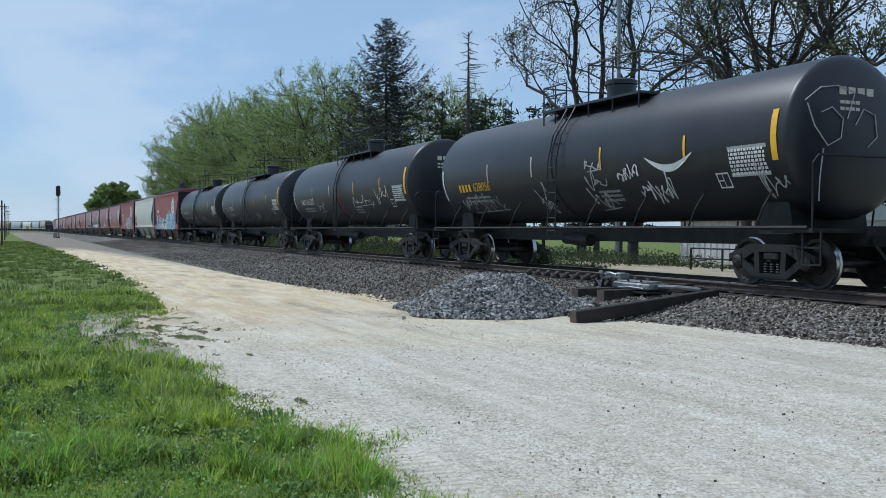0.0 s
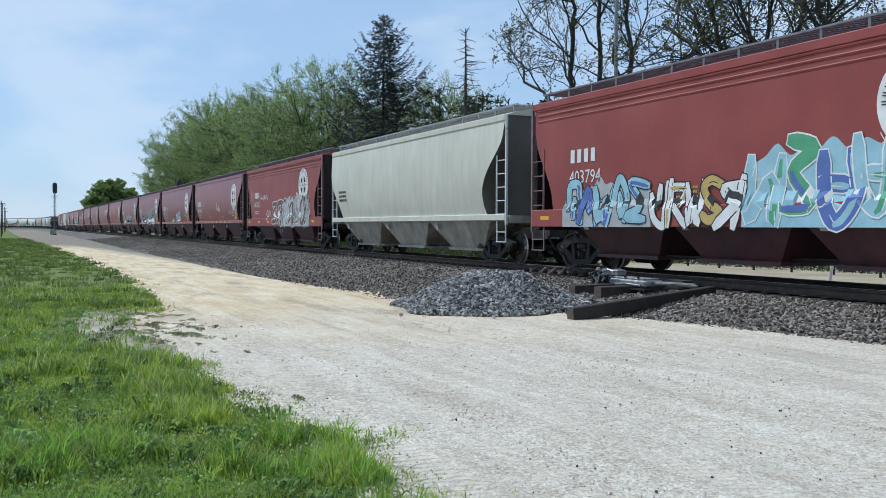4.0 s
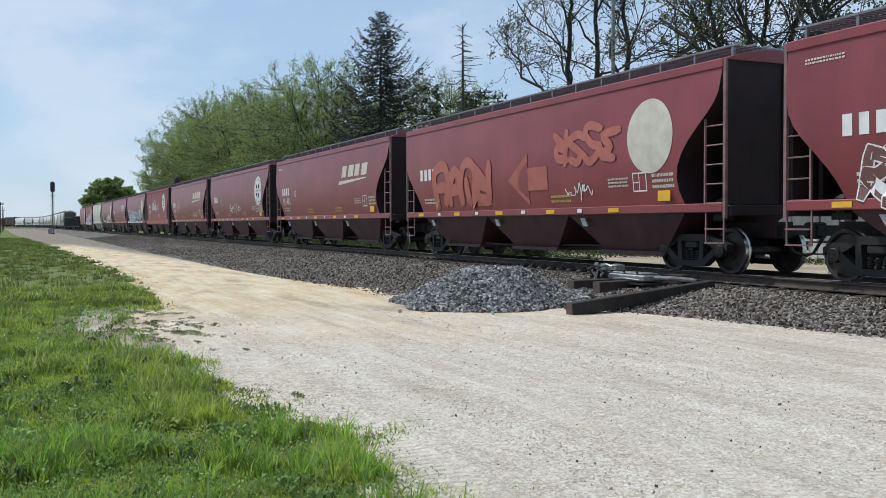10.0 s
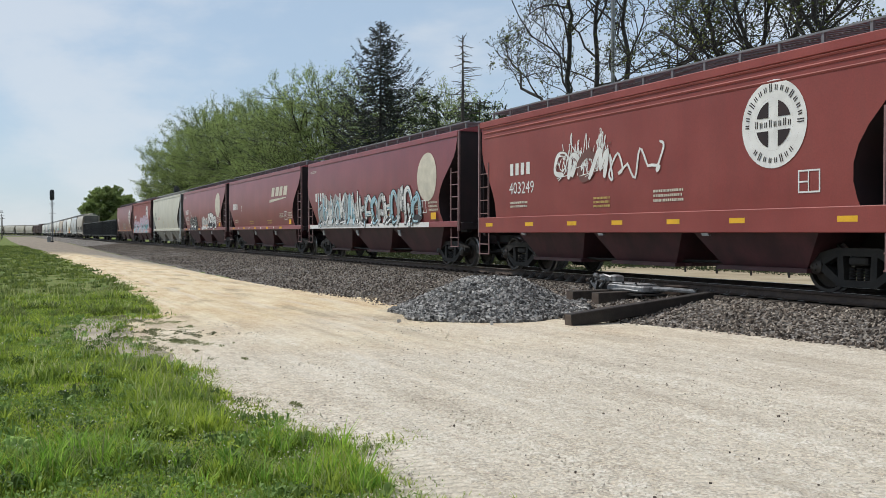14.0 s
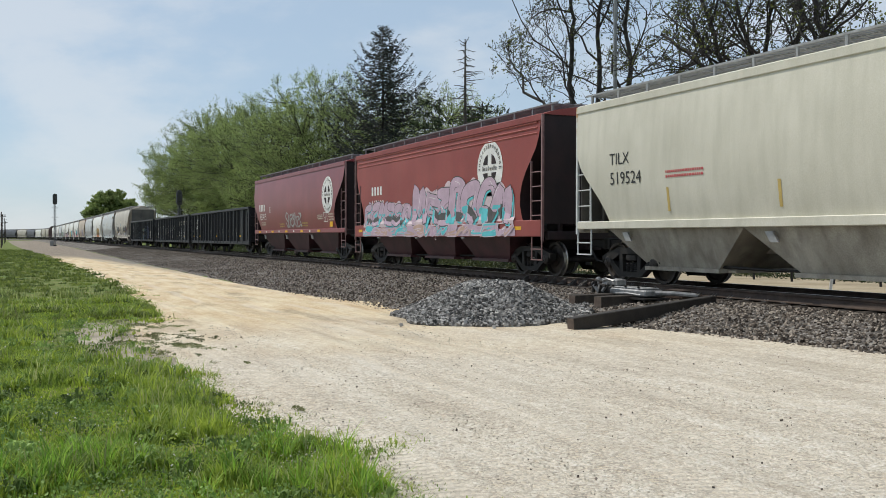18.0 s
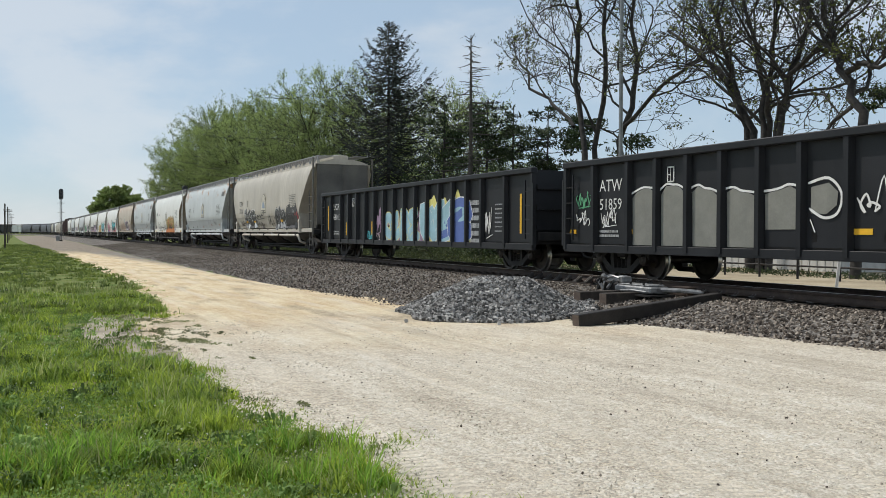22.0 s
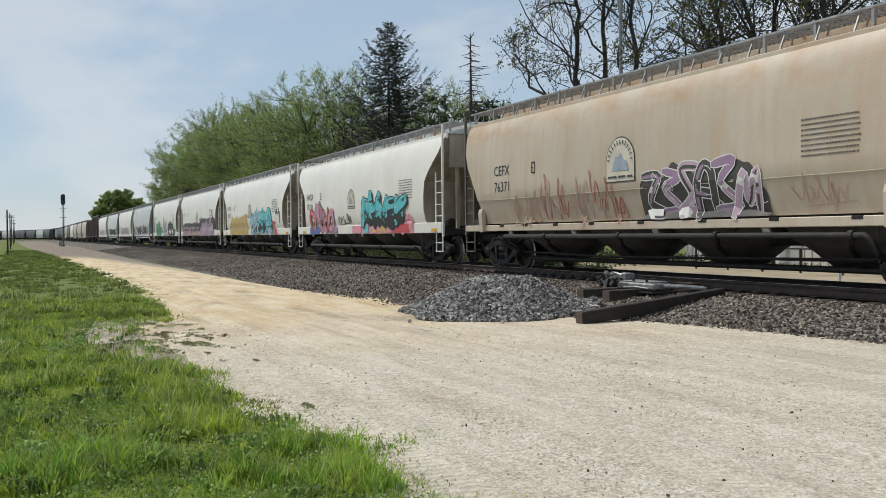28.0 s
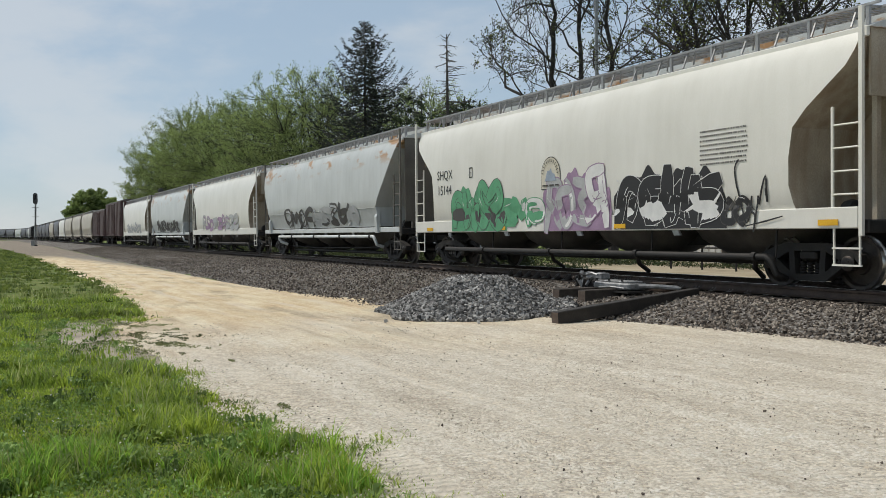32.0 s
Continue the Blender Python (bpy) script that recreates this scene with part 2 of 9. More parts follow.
    bp = n.new("ShaderNodeBump")
    bp.inputs["Strength"].default_value, bp.inputs["Distance"].default_value = 1.0, 0.05
    k.new(h, bp.inputs["Height"])
    k.new(bp.outputs["Normal"], b.inputs["Normal"])
    return m


def leafy(name, c1, c2, trans=0.35, patch=0.6, vary=0.5, tint=None):
    """Leaves and grass: colour by island, drifts of another tint, a little light through them."""
    m = bpy.data.materials.new(name)
    m.use_nodes = True
    n, k = m.node_tree.nodes, m.node_tree.links
    out, b = n["Material Output"], n["Principled BSDF"]
    b.inputs["Roughness"].default_value = 0.6
    b.inputs["Specular IOR Level"].default_value = 0.25
    geo = n.new("ShaderNodeNewGeometry")
    ramp = n.new("ShaderNodeValToRGB")
    ramp.color_ramp.elements[0].color, ramp.color_ramp.elements[1].color = (*c1, 1), (*c2, 1)
    k.new(geo.outputs["Random Per Island"], ramp.inputs["Fac"])
    no = n.new("ShaderNodeTexNoise")
    no.inputs["Scale"].default_value, no.inputs["Detail"].default_value = patch, 6
    k.new(geo.outputs["Position"], no.inputs["Vector"])
    sp = n.new("ShaderNodeValToRGB")
    sp.color_ramp.elements[0].position, sp.color_ramp.elements[1].position = 0.36, 0.66
    k.new(no.outputs["Fac"], sp.inputs["Fac"])
    dr = n.new("ShaderNodeMixRGB")
    dr.blend_type = "OVERLAY"
    dr.inputs["Fac"].default_value = vary
    k.new(ramp.outputs["Color"], dr.inputs["Color1"])
    k.new(sp.outputs["Color"], dr.inputs["Color2"])
    if tint:
        sp.color_ramp.elements[0].color, sp.color_ramp.elements[1].color = (*tint[0], 1), (*tint[1], 1)
    k.new(dr.outputs["Color"], b.inputs["Base Color"])
    t = n.new("ShaderNodeBsdfTranslucent")
    k.new(dr.outputs["Color"], t.inputs["Color"])
    mx = n.new("ShaderNodeMixShader")
    mx.inputs["Fac"].default_value = trans
    k.new(b.outputs["BSDF"], mx.inputs[1])
    k.new(t.outputs["BSDF"], mx.inputs[2])
    k.new(mx.outputs["Shader"], out.inputs["Surface"])
    return m


MAROON = surface("maroon_paint", (0.205, 0.036, 0.043), (0.265, 0.055, 0.061), 0.7, 0.36, bump=0.03, streak=0.28, dirt=(0.13, 0.045, 0.048), spread=0.12)
REDOX = surface("oxide_red_paint", (0.235, 0.040, 0.034), (0.29, 0.06, 0.050), 0.7, 0.5, bump=0.05, streak=0.2, dirt=(0.13, 0.045, 0.036), spread=0.10)
# shade of car ends and undersides is in this colour; also emblem print
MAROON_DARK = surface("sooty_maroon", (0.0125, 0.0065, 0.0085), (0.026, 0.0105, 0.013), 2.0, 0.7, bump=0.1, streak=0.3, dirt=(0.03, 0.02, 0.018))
# maroon copy darkened for the shade on the lower hopper slopes
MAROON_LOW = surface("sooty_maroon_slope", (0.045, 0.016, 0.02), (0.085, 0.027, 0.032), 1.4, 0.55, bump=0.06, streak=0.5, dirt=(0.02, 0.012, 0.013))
WHITE = surface("pale_cream_paint", (0.72, 0.705, 0.64), (0.80, 0.785, 0.725), 0.6, 0.32, bump=0.02, streak=0.15, dirt=(0.45, 0.42, 0.35), spread=0.05)
GREYWHITE = surface("cool_grey_paint", (0.52, 0.545, 0.54), (0.60, 0.625, 0.62), 0.6, 0.4, bump=0.02, streak=0.25, dirt=(0.33, 0.33, 0.31), spread=0.05)
rust_patches(GREYWHITE, 0.525, 0.60, (0.40, 0.20, 0.06), 0.9)
TAUPE = surface("grimy_taupe_paint", (0.44, 0.40, 0.335), (0.56, 0.515, 0.44), 0.45, 0.45, bump=0.03, streak=0.4, dirt=(0.30, 0.26, 0.21))
SLATE = surface("sooty_slate_paint", (0.075, 0.078, 0.095), (0.15, 0.155, 0.18), 0.5, 0.5, bump=0.03, streak=0.5, dirt=(0.05, 0.045, 0.05), spread=0.15)
BOXPAINT = surface("grimy_brown_maroon_paint", (0.055, 0.026, 0.026), (0.10, 0.052, 0.050), 0.8, 0.55, bump=0.05, streak=0.5, dirt=(0.16, 0.13, 0.12))
RUSTY = surface("rusty_beige_paint", (0.48, 0.41, 0.32), (0.56, 0.495, 0.405), 0.45, 0.45, bump=0.03, streak=0.5, dirt=(0.46, 0.30, 0.18))
rust_patches(RUSTY, 0.42, 0.66, (0.43, 0.235, 0.10), 0.6)
SAGE = surface("pale_sage_paint", (0.558, 0.539, 0.452), (0.639, 0.618, 0.527), 0.6, 0.5, bump=0.03, streak=0.3, dirt=(0.32, 0.32, 0.24))
ENDGREY = surface("grimy_grey_steel", (0.085, 0.08, 0.072), (0.15, 0.142, 0.125), 1.0, 0.65, bump=0.08, streak=0.5, dirt=(0.14, 0.12, 0.1))
TANK = surface("black_tank_paint", (0.0105, 0.013, 0.018), (0.02, 0.0225, 0.028), 0.6, 0.42, bump=0.04, streak=0.3, dirt=(0.028, 0.024, 0.022), spread=0.1)
GOND = surface("faded_black_paint", (0.009, 0.0098, 0.012), (0.019, 0.020, 0.0235), 0.9, 0.5, bump=0.06, streak=0.35, dirt=(0.022, 0.022, 0.024), spec=0.3)
STEEL = surface("dark_cast_steel", (0.011, 0.0105, 0.0105), (0.026, 0.024, 0.022), 3.0, 0.7, metal=0.2, bump=0.2)
WHEEL = surface("worn_wheel_steel", (0.03, 0.026, 0.024), (0.065, 0.055, 0.048), 4.0, 0.5, metal=0.5, bump=0.1)
GRIME = surface("grimy_hopper_steel", (0.055, 0.05, 0.045), (0.12, 0.108, 0.095), 1.6, 0.6, bump=0.08, streak=0.5, dirt=(0.03, 0.026, 0.023))
TREAD = surface("polished_steel", (0.5, 0.49, 0.47), (0.62, 0.61, 0.59), 5.0, 0.28, metal=1.0, bump=0.02)
DARKGRATE = surface("dark_weathered_grating", (0.15, 0.16, 0.175), (0.24, 0.25, 0.265), 6.0, 0.6, metal=0.3, bump=0.05)
# ladder maroon lightened to hold the sun's highlight on the steel
LADDER_RED = surface("faded_maroon_rail", (0.20, 0.11, 0.11), (0.28, 0.17, 0.165), 5.0, 0.4, metal=0.2, bump=0.05)
GRIME_PALE = surface("soiled_pale_steel", (0.28, 0.255, 0.21), (0.43, 0.40, 0.34), 1.4, 0.6, bump=0.06, streak=0.6, dirt=(0.10, 0.08, 0.065))
GRATE = surface("galvanised_grating", (0.3, 0.3, 0.3), (0.42, 0.42, 0.42), 6.0, 0.5, metal=0.6, bump=0.05)
RAILSTEEL = surface("brown_rail_steel", (0.05, 0.035, 0.028), (0.085, 0.06, 0.046), 5.0, 0.7, metal=0.3, bump=0.1)
BRACE = surface("worn_grey_steel", (0.10, 0.095, 0.09), (0.2, 0.19, 0.18), 6.0, 0.5, metal=0.4, bump=0.1)
TIEWOOD = surface("creosoted_wood", (0.028, 0.022, 0.018), (0.06, 0.048, 0.038), 6.0, 0.85, bump=0.5)
NEWTIE = surface("black_treated_timber", (0.014, 0.012, 0.011), (0.03, 0.025, 0.022), 5.0, 0.7, bump=0.4)
TIEEND = surface("sawn_timber_end", (0.09, 0.065, 0.05), (0.13, 0.1, 0.08), 9.0, 0.8, bump=0.4)
BALLAST = gravel("ballast_stone", (0.05, 0.044, 0.04), (0.135, 0.122, 0.11), (0.31, 0.29, 0.265), 18.0, 1.0, 0.5)
STONES = gravel("ballast_loose_stone", (0.042, 0.033, 0.027), (0.155, 0.129, 0.106), (0.385, 0.335, 0.28), island=True)
PILE = gravel("fresh_crushed_stone", (0.05, 0.0485, 0.0465), (0.205, 0.198, 0.188), (0.50, 0.485, 0.46), island=True)
# near-black copy of the stone: shade in the heap's gaps, as colour
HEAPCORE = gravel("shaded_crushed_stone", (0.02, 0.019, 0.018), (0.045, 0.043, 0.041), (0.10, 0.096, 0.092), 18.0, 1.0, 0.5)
CHIPS = gravel("limestone_chips", (0.34, 0.305, 0.25), (0.58, 0.525, 0.43), (0.72, 0.665, 0.55), island=True)
ROAD = road_surface()
FIELD = surface("field_soil_and_grass", (0.085, 0.135, 0.03), (0.19, 0.20, 0.075), 1.7, 0.95, bump=0.8, fine=45.0, spec=0.1)
LOT = surface("dry_dirt_lot", (0.30, 0.25, 0.17), (0.42, 0.36, 0.26), 0.5, 0.95, bump=0.4, fine=12.0, spec=0.1)
SOIL = surface("bare_trodden_soil", (0.23, 0.20, 0.155), (0.42, 0.375, 0.30), 1.2, 0.95, bump=0.6, fine=25.0, spec=0.1)
BARK = surface("dark_grey_bark", (0.02, 0.0185, 0.0175), (0.052, 0.047, 0.043), 4.0, 0.9, bump=0.6)
DEADWOOD = surface("weathered_dead_wood", (0.045, 0.04, 0.036), (0.09, 0.08, 0.072), 4.0, 0.9, bump=0.4)
GRASS = leafy("spring_grass", (0.17, 0.25, 0.042), (0.42, 0.495, 0.115), 0.45, 1.7, 0.70, ((0.24, 0.31, 0.22), (0.70, 0.70, 0.42)))
GRASSFAR = leafy("mixed_verge_grass", (0.105, 0.16, 0.045), (0.245, 0.31, 0.095), 0.45, 0.55, 0.75, ((0.20, 0.22, 0.20), (0.72, 0.66, 0.46)))
LONGGRASS = leafy("long_bright_grass", (0.15, 0.30, 0.03), (0.34, 0.48, 0.10), 0.5, 0.8, 0.5, ((0.3, 0.42, 0.35), (0.75, 0.74, 0.45)))
CLOVER = leafy("dark_green_clover", (0.11, 0.19, 0.045), (0.26, 0.37, 0.105), 0.4, 1.2, 0.5)
FLOWER = leafy("small_white_petals", (0.62, 0.62, 0.55), (0.78, 0.78, 0.70), 0.3, 1.0, 0.1)
GRASSDRY = leafy("pale_grass", (0.24, 0.33, 0.10), (0.42, 0.44, 0.19), 0.5)
LEAF = leafy("young_green_leaves", (0.175, 0.235, 0.075), (0.34, 0.425, 0.16), 0.55, 0.12, 0.3)
BUD = leafy("small_olive_leaf_buds", (0.07, 0.085, 0.025), (0.13, 0.15, 0.05), 0.4)
NEEDLE = leafy("dark_spruce_needles", (0.026, 0.034, 0.03), (0.062, 0.074, 0.064), 0.15)
ENDBEIGE = surface("rusty_beige_end_steel", (0.30, 0.26, 0.20), (0.46, 0.41, 0.33), 0.8, 0.6, bump=0.08, streak=0.7, dirt=(0.20, 0.13, 0.08))
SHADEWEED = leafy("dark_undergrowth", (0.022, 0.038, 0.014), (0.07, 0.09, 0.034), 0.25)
MATWEED = leafy("brownish_weed", (0.12, 0.15, 0.06), (0.27, 0.28, 0.14), 0.4)
PINE = leafy("dark_pine_needles", (0.02, 0.035, 0.014), (0.045, 0.065, 0.026), 0.12)


def plain(name, c, rough=0.6, metal=0.0):
    return surface(name, tuple(v * 0.88 for v in c), tuple(min(1, v * 1.08) for v in c), 3.0, rough, metal, bump=0.03)


PAINT_WHITE = plain("white_lettering", (0.74, 0.74, 0.72))
PAINT_BLACK = plain("black_lettering", (0.02, 0.02, 0.022))
PAINT_YELLOW = plain("yellow_reflector", (0.75, 0.42, 0.02))
PAINT_GREY = plain("grey_spray_paint", (0.42, 0.43, 0.43))
PAINT_CREAM = plain("faded_cream_paint", (0.60, 0.56, 0.46))
HILL_BLUE = plain("grey_blue_lettering", (0.30, 0.36, 0.44))
SPRAY = {
    "w": PAINT_WHITE, "k": PAINT_BLACK, "y": plain("ochre_spray_paint", (0.52, 0.38, 0.12)), "g": PAINT_GREY,
    "t": plain("turquoise_spray_paint", (0.10, 0.50, 0.55)), "b": plain("blue_spray_paint", (0.10, 0.16, 0.42)),
    "p": plain("pink_spray_paint", (0.66, 0.30, 0.36)), "r": plain("red_spray_paint", (0.50, 0.07, 0.08)),
    "o": plain("orange_spray_paint", (0.70, 0.24, 0.07)), "n": plain("green_spray_paint", (0.10, 0.34, 0.18)),
    "v": plain("mauve_spray_paint", (0.33, 0.22, 0.33)), "s": plain("sky_blue_spray_paint", (0.32, 0.52, 0.60)),
    "l": plain("lemon_spray_paint", (0.72, 0.66, 0.22)), "d": plain("charcoal_spray_paint", (0.068, 0.065, 0.062)),
    "q": plain("mauve_pink_spray_paint", (0.50, 0.37, 0.46)), "z": plain("pale_pink_spray_paint", (0.60, 0.49, 0.52)), "h": plain("dusty_salmon_paint", (0.50, 0.34, 0.27)), "m": plain("faded_salmon_paint", (0.42, 0.13, 0.10)), "e": plain("brown_spray_paint", (0.16, 0.07, 0.06)), "x": plain("dull_grey_spray_paint", (0.215, 0.215, 0.19)),
}
SIGNAL_BLACK = plain("weathered_black_signal_paint", (0.085, 0.088, 0.095), 0.6)
ALU = surface("aluminium_paint", (0.17, 0.172, 0.175), (0.33, 0.335, 0.34), 9.0, 0.5, metal=0.4, bump=0.08)
POLE = surface("grey_steel_pole", (0.22, 0.23, 0.23), (0.3, 0.31, 0.31), 3.0, 0.5, metal=0.5, bump=0.05)
SIDING = surface("white_sheet_siding", (0.55, 0.55, 0.53), (0.63, 0.63, 0.61), 1.0, 0.6, bump=0.05, streak=0.3, dirt=(0.3, 0.28, 0.24))


# ---- mesh helpers ----
class Shape:
    """Gathers vertices and faces of one mesh."""

    def __init__(self):
        self.v, self.f = [], []

    def add(self, verts, faces):
        k = len(self.v)
        self.v.extend(tuple(p) for p in verts)
        self.f.extend(tuple(i + k for i in face) for face in faces)
        return self

    def box(self, x0, x1, y0, y1, z0, z1, bevel=0.0):
        if not bevel:
            return self.add([(x0, y0, z0), (x1, y0, z0), (x1, y1, z0), (x0, y1, z0), (x0, y0, z1), (x1, y0, z1), (x1, y1, z1), (x0, y1, z1)],
                            [(3, 2, 1, 0), (4, 5, 6, 7), (0, 1, 5, 4), (1, 2, 6, 5), (2, 3, 7, 6), (3, 0, 4, 7)])
        b = bevel
        rings = []
        for z, d in ((z0, b), (z0 + b, 0), (z1 - b, 0), (z1, b)):
            rings.append([(x0 + d + b, y0 + d, z), (x1 - d - b, y0 + d, z), (x1 - d, y0 + d + b, z), (x1 - d, y1 - d - b, z),
                          (x1 - d - b, y1 - d, z), (x0 + d + b, y1 - d, z), (x0 + d, y1 - d - b, z), (x0 + d, y0 + d + b, z)])
        return self.loft(rings)

    def loft(self, rings, cap=True, closed=True):
        n = len(rings[0])
        faces = []
        for a in range(len(rings) - 1):
            for i in range(n if closed else n - 1):
                j = (i + 1) % n
                faces.append((a * n + i, a * n + j, (a + 1) * n + j, (a + 1) * n + i))
        if cap:
            faces.append(tuple(reversed(range(n))))
            faces.append(tuple(range((len(rings) - 1) * n, len(rings) * n)))
        return self.add([p for r in rings for p in r], faces)

    def tube(self, pts, r, sides=6, cap=True):
        """A round bar along pts; r a number or one for each point."""
        pts = [Vector(p) for p in pts]
        rs = r if isinstance(r, (list, tuple)) else [r] * len(pts)
        rings = []
        side = None
        for i, p in enumerate(pts):
            d = (pts[min(i + 1, len(pts) - 1)] - pts[max(i - 1, 0)]).normalized()
            if side is None:
                side = d.orthogonal().normalized()
            side = (side - d * side.dot(d)).normalized()
            up = d.cross(side)
            rings.append([p + (side * math.cos(2 * math.pi * k / sides) + up * math.sin(2 * math.pi * k / sides)) * rs[i] for k in range(sides)])
        return self.loft(rings, cap)

    def prism(self, outline, y0, y1):
        """An outline in x and z, from y0 to y1."""
        n = len(outline)
        return self.add([(x, y0, z) for x, z in outline] + [(x, y1, z) for x, z in outline],
                        [tuple(range(n)), tuple(reversed(range(n, 2 * n)))] + [((i + 1) % n, i, i + n, (i + 1) % n + n) for i in range(n)])

    def lathe(self, profile, axis="y", sides=20, centre=(0, 0, 0)):
        """A profile of (radius, along) turned round an axis."""
        cx, cy, cz = centre
        rings = []
        for r, a in profile:
            ring = []
            for k in range(sides):
                c, s = math.cos(2 * math.pi * k / sides) * r, math.sin(2 * math.pi * k / sides) * r
                ring.append((cx + c, cy + a, cz + s) if axis == "y" else (cx + a, cy + c, cz + s) if axis == "x" else (cx + c, cy + s, cz + a))
            rings.append(ring)
        return self.loft(rings)

    def mesh(self, name, material, smooth=None):
        me = bpy.data.meshes.new(name)
        me.from_pydata(self.v, [], self.f)
        me.validate()
        me.materials.append(material)
        bm = bmesh.new()
        bm.from_mesh(me)
        if len(bm.faces) < 20000:
            bmesh.ops.recalc_face_normals(bm, faces=bm.faces)
        bm.to_mesh(me)
        bm.free()
        if smooth:
            me.polygons.foreach_set("use_smooth", [True] * len(me.polygons))
            me.set_sharp_from_angle(angle=radians(smooth))
        return me


def part(name, shape, material, parent, label="", smooth=None, at=None):
    """One mesh object under a thing or part. shape: a Shape, or a mesh to share."""
    me = shape if isinstance(shape, bpy.types.Mesh) else shape.mesh(name, material, smooth)
    ob = new(name, me)
    ob.parent = parent
    if at is not None:
        ob.matrix_basis = at
    if label:
        ob["label"] = label
    return ob


def structure(name, shape, material, label, category, smooth=None):
    ob = new(name, shape.mesh(name, material, smooth))
    return tagged(ob, label, category, kind="structure")


# ---- the track's line ----
RAIL_Z, TRACK_Y = 0.60, 14.1
BEND_X, BEND_R = -430.0, 350.0


def on_track(x, y=0.0, z=0.0):
    """A pose on the track at chainage x (metres along it), y to its far side."""
    if x >= BEND_X:
        return pose(x, TRACK_Y + y, RAIL_Z + z)
    a = (BEND_X - x) / BEND_R
    r = BEND_R
    m = pose(BEND_X - r * math.sin(a), TRACK_Y - r * (1 - math.cos(a)), RAIL_Z + z, 0, 0, math.degrees(a))
    return m @ pose(0, y, 0)


CHAIN = [60, 40, 20, 0] + [-10 * i for i in range(1, 44)] + [-430 - 12 * i for i in range(1, 28)]


def foot_y(x):
    """Where the ballast meets the road: the road widens towards the crossing."""
    t = min(1, max(0, (x + 19) / 7.0))
    t = t * t * (3 - 2 * t)
    return 7.4 + t * 2.9 + max(0, (x + 12)) * 0.18 + min(1.2, max(0, (-x - 60) * 0.012))


def edge_y(x):
    """Where the grass meets the road."""
    pts = [(-400, -2.0), (-200, 0.3), (-130, 1.5), (-87, 2.7), (-65, 3.1), (-35, 3.45), (-27, 3.2), (-21, 2.85), (-19, 2.55), (-17.5, 1.95), (-15, 1.8), (-13.3, 2.0), (-11, 2.0), (-9.6, 2.0), (-8.7, 2.18), (-5, 2.2), (0, 1.6), (30, 0.5)]
    for (x0, y0), (x1, y1) in zip(pts, pts[1:]):
        if x <= x1:
            return y0 + (y1 - y0) * (x - x0) / (x1 - x0)
    return 0.5


# ---- ground ----
def build_ground():
    g = Shape()
    # one sheet to the horizon, finer close by
    xs = [-3500, -1500, -800, -450, -300, -200] + [-140 + 10 * i for i in range(21)] + [150, 400, 1000, 3500]
    ys = [-3500, -900, -300, -100, -40, -15, -6] + [-3 + 1.5 * i for i in range(34)] + [60, 90, 150, 300, 900, 3500]
    n = len(ys)
    g.add([(x, y, 0.03 * noise.noise((x * 0.2, y * 0.4, 0)) if abs(y) < 60 and y < 2 else 0.0) for x in xs for y in ys],
          [(i * n + j, (i + 1) * n + j, (i + 1) * n + j + 1, i * n + j + 1) for i in range(len(xs) - 1) for j in range(n - 1)])
    structure("ground", g, FIELD, "flat green field and verge reaching to the horizon", "ground", 60)
    # the limestone service road
    r = Shape()
    xs = [-420 + 20 * i for i in range(14)] + [-140 + 4 * i for i in range(20)] + [-60 + 1.0 * i for i in range(38)] + [-22 + 0.2 * i for i in range(125)] + [4, 6, 9, 13, 18, 26, 34]
    m = 30
    for x in xs:
        y0, y1 = edge_y(x) - 0.25 + 0.22 * noise.noise((x * 0.5, 3, 0)) + 0.14 * noise.noise((x * 2.1, 7, 0)) + 0.07 * noise.noise((x * 6.3, 2, 0)), foot_y(x) + 1.6 - 1.15 * min(1, max(0, (-x - 30) / 20))
        for j in range(m):
            y = y0 + (y1 - y0) * j / (m - 1)
            rut = -0.018 * sum(math.exp(-((y - c - 0.25 * math.sin(x * 0.12)) / 0.22) ** 2) for c in (3.6, 5.3, 6.4))
            dip = (0.16 if x > -58 else 0.32) * max(0.0, (y - foot_y(x) + 0.5) / 1.0) * min(1, max(0, (-x - 22) / 12))
            r.v.append((x, y, -dip + (0.004 if j == 0 else 0.018 if j == 1 else 0.045) + (0 if j in (0, 1, m - 1) else rut + (0.012 * noise.noise((x * 0.9, y * 0.9, 2)) + 0.008 * noise.noise((x * 3, y * 3, 5)) if x > -61 else 0.0))))
    r.f = [(i * m + j, (i + 1) * m + j, (i + 1) * m + j + 1, i * m + j + 1) for i in range(len(xs) - 1) for j in range(m - 1)]
    structure("road", r, ROAD, "pale crushed-limestone service road with sandy patches beside the track", "gravel road", 60)
    # dirt lot behind the track
    lot = Shape()
    pts = [(-240, 21.5), (-240, 18.3), (-30, 18.3), (30, 18.3), (34, 38), (10, 40), (-16, 40), (-34, 36), (-46, 31), (-42, 25), (-60, 22.2), (-120, 22.0)]
    lot.add([(x, y, 0.012) for x, y in pts], [tuple(range(len(pts)))])
    structure("dirt_lot", lot, LOT, "dry tan dirt yard behind the track", "ground")


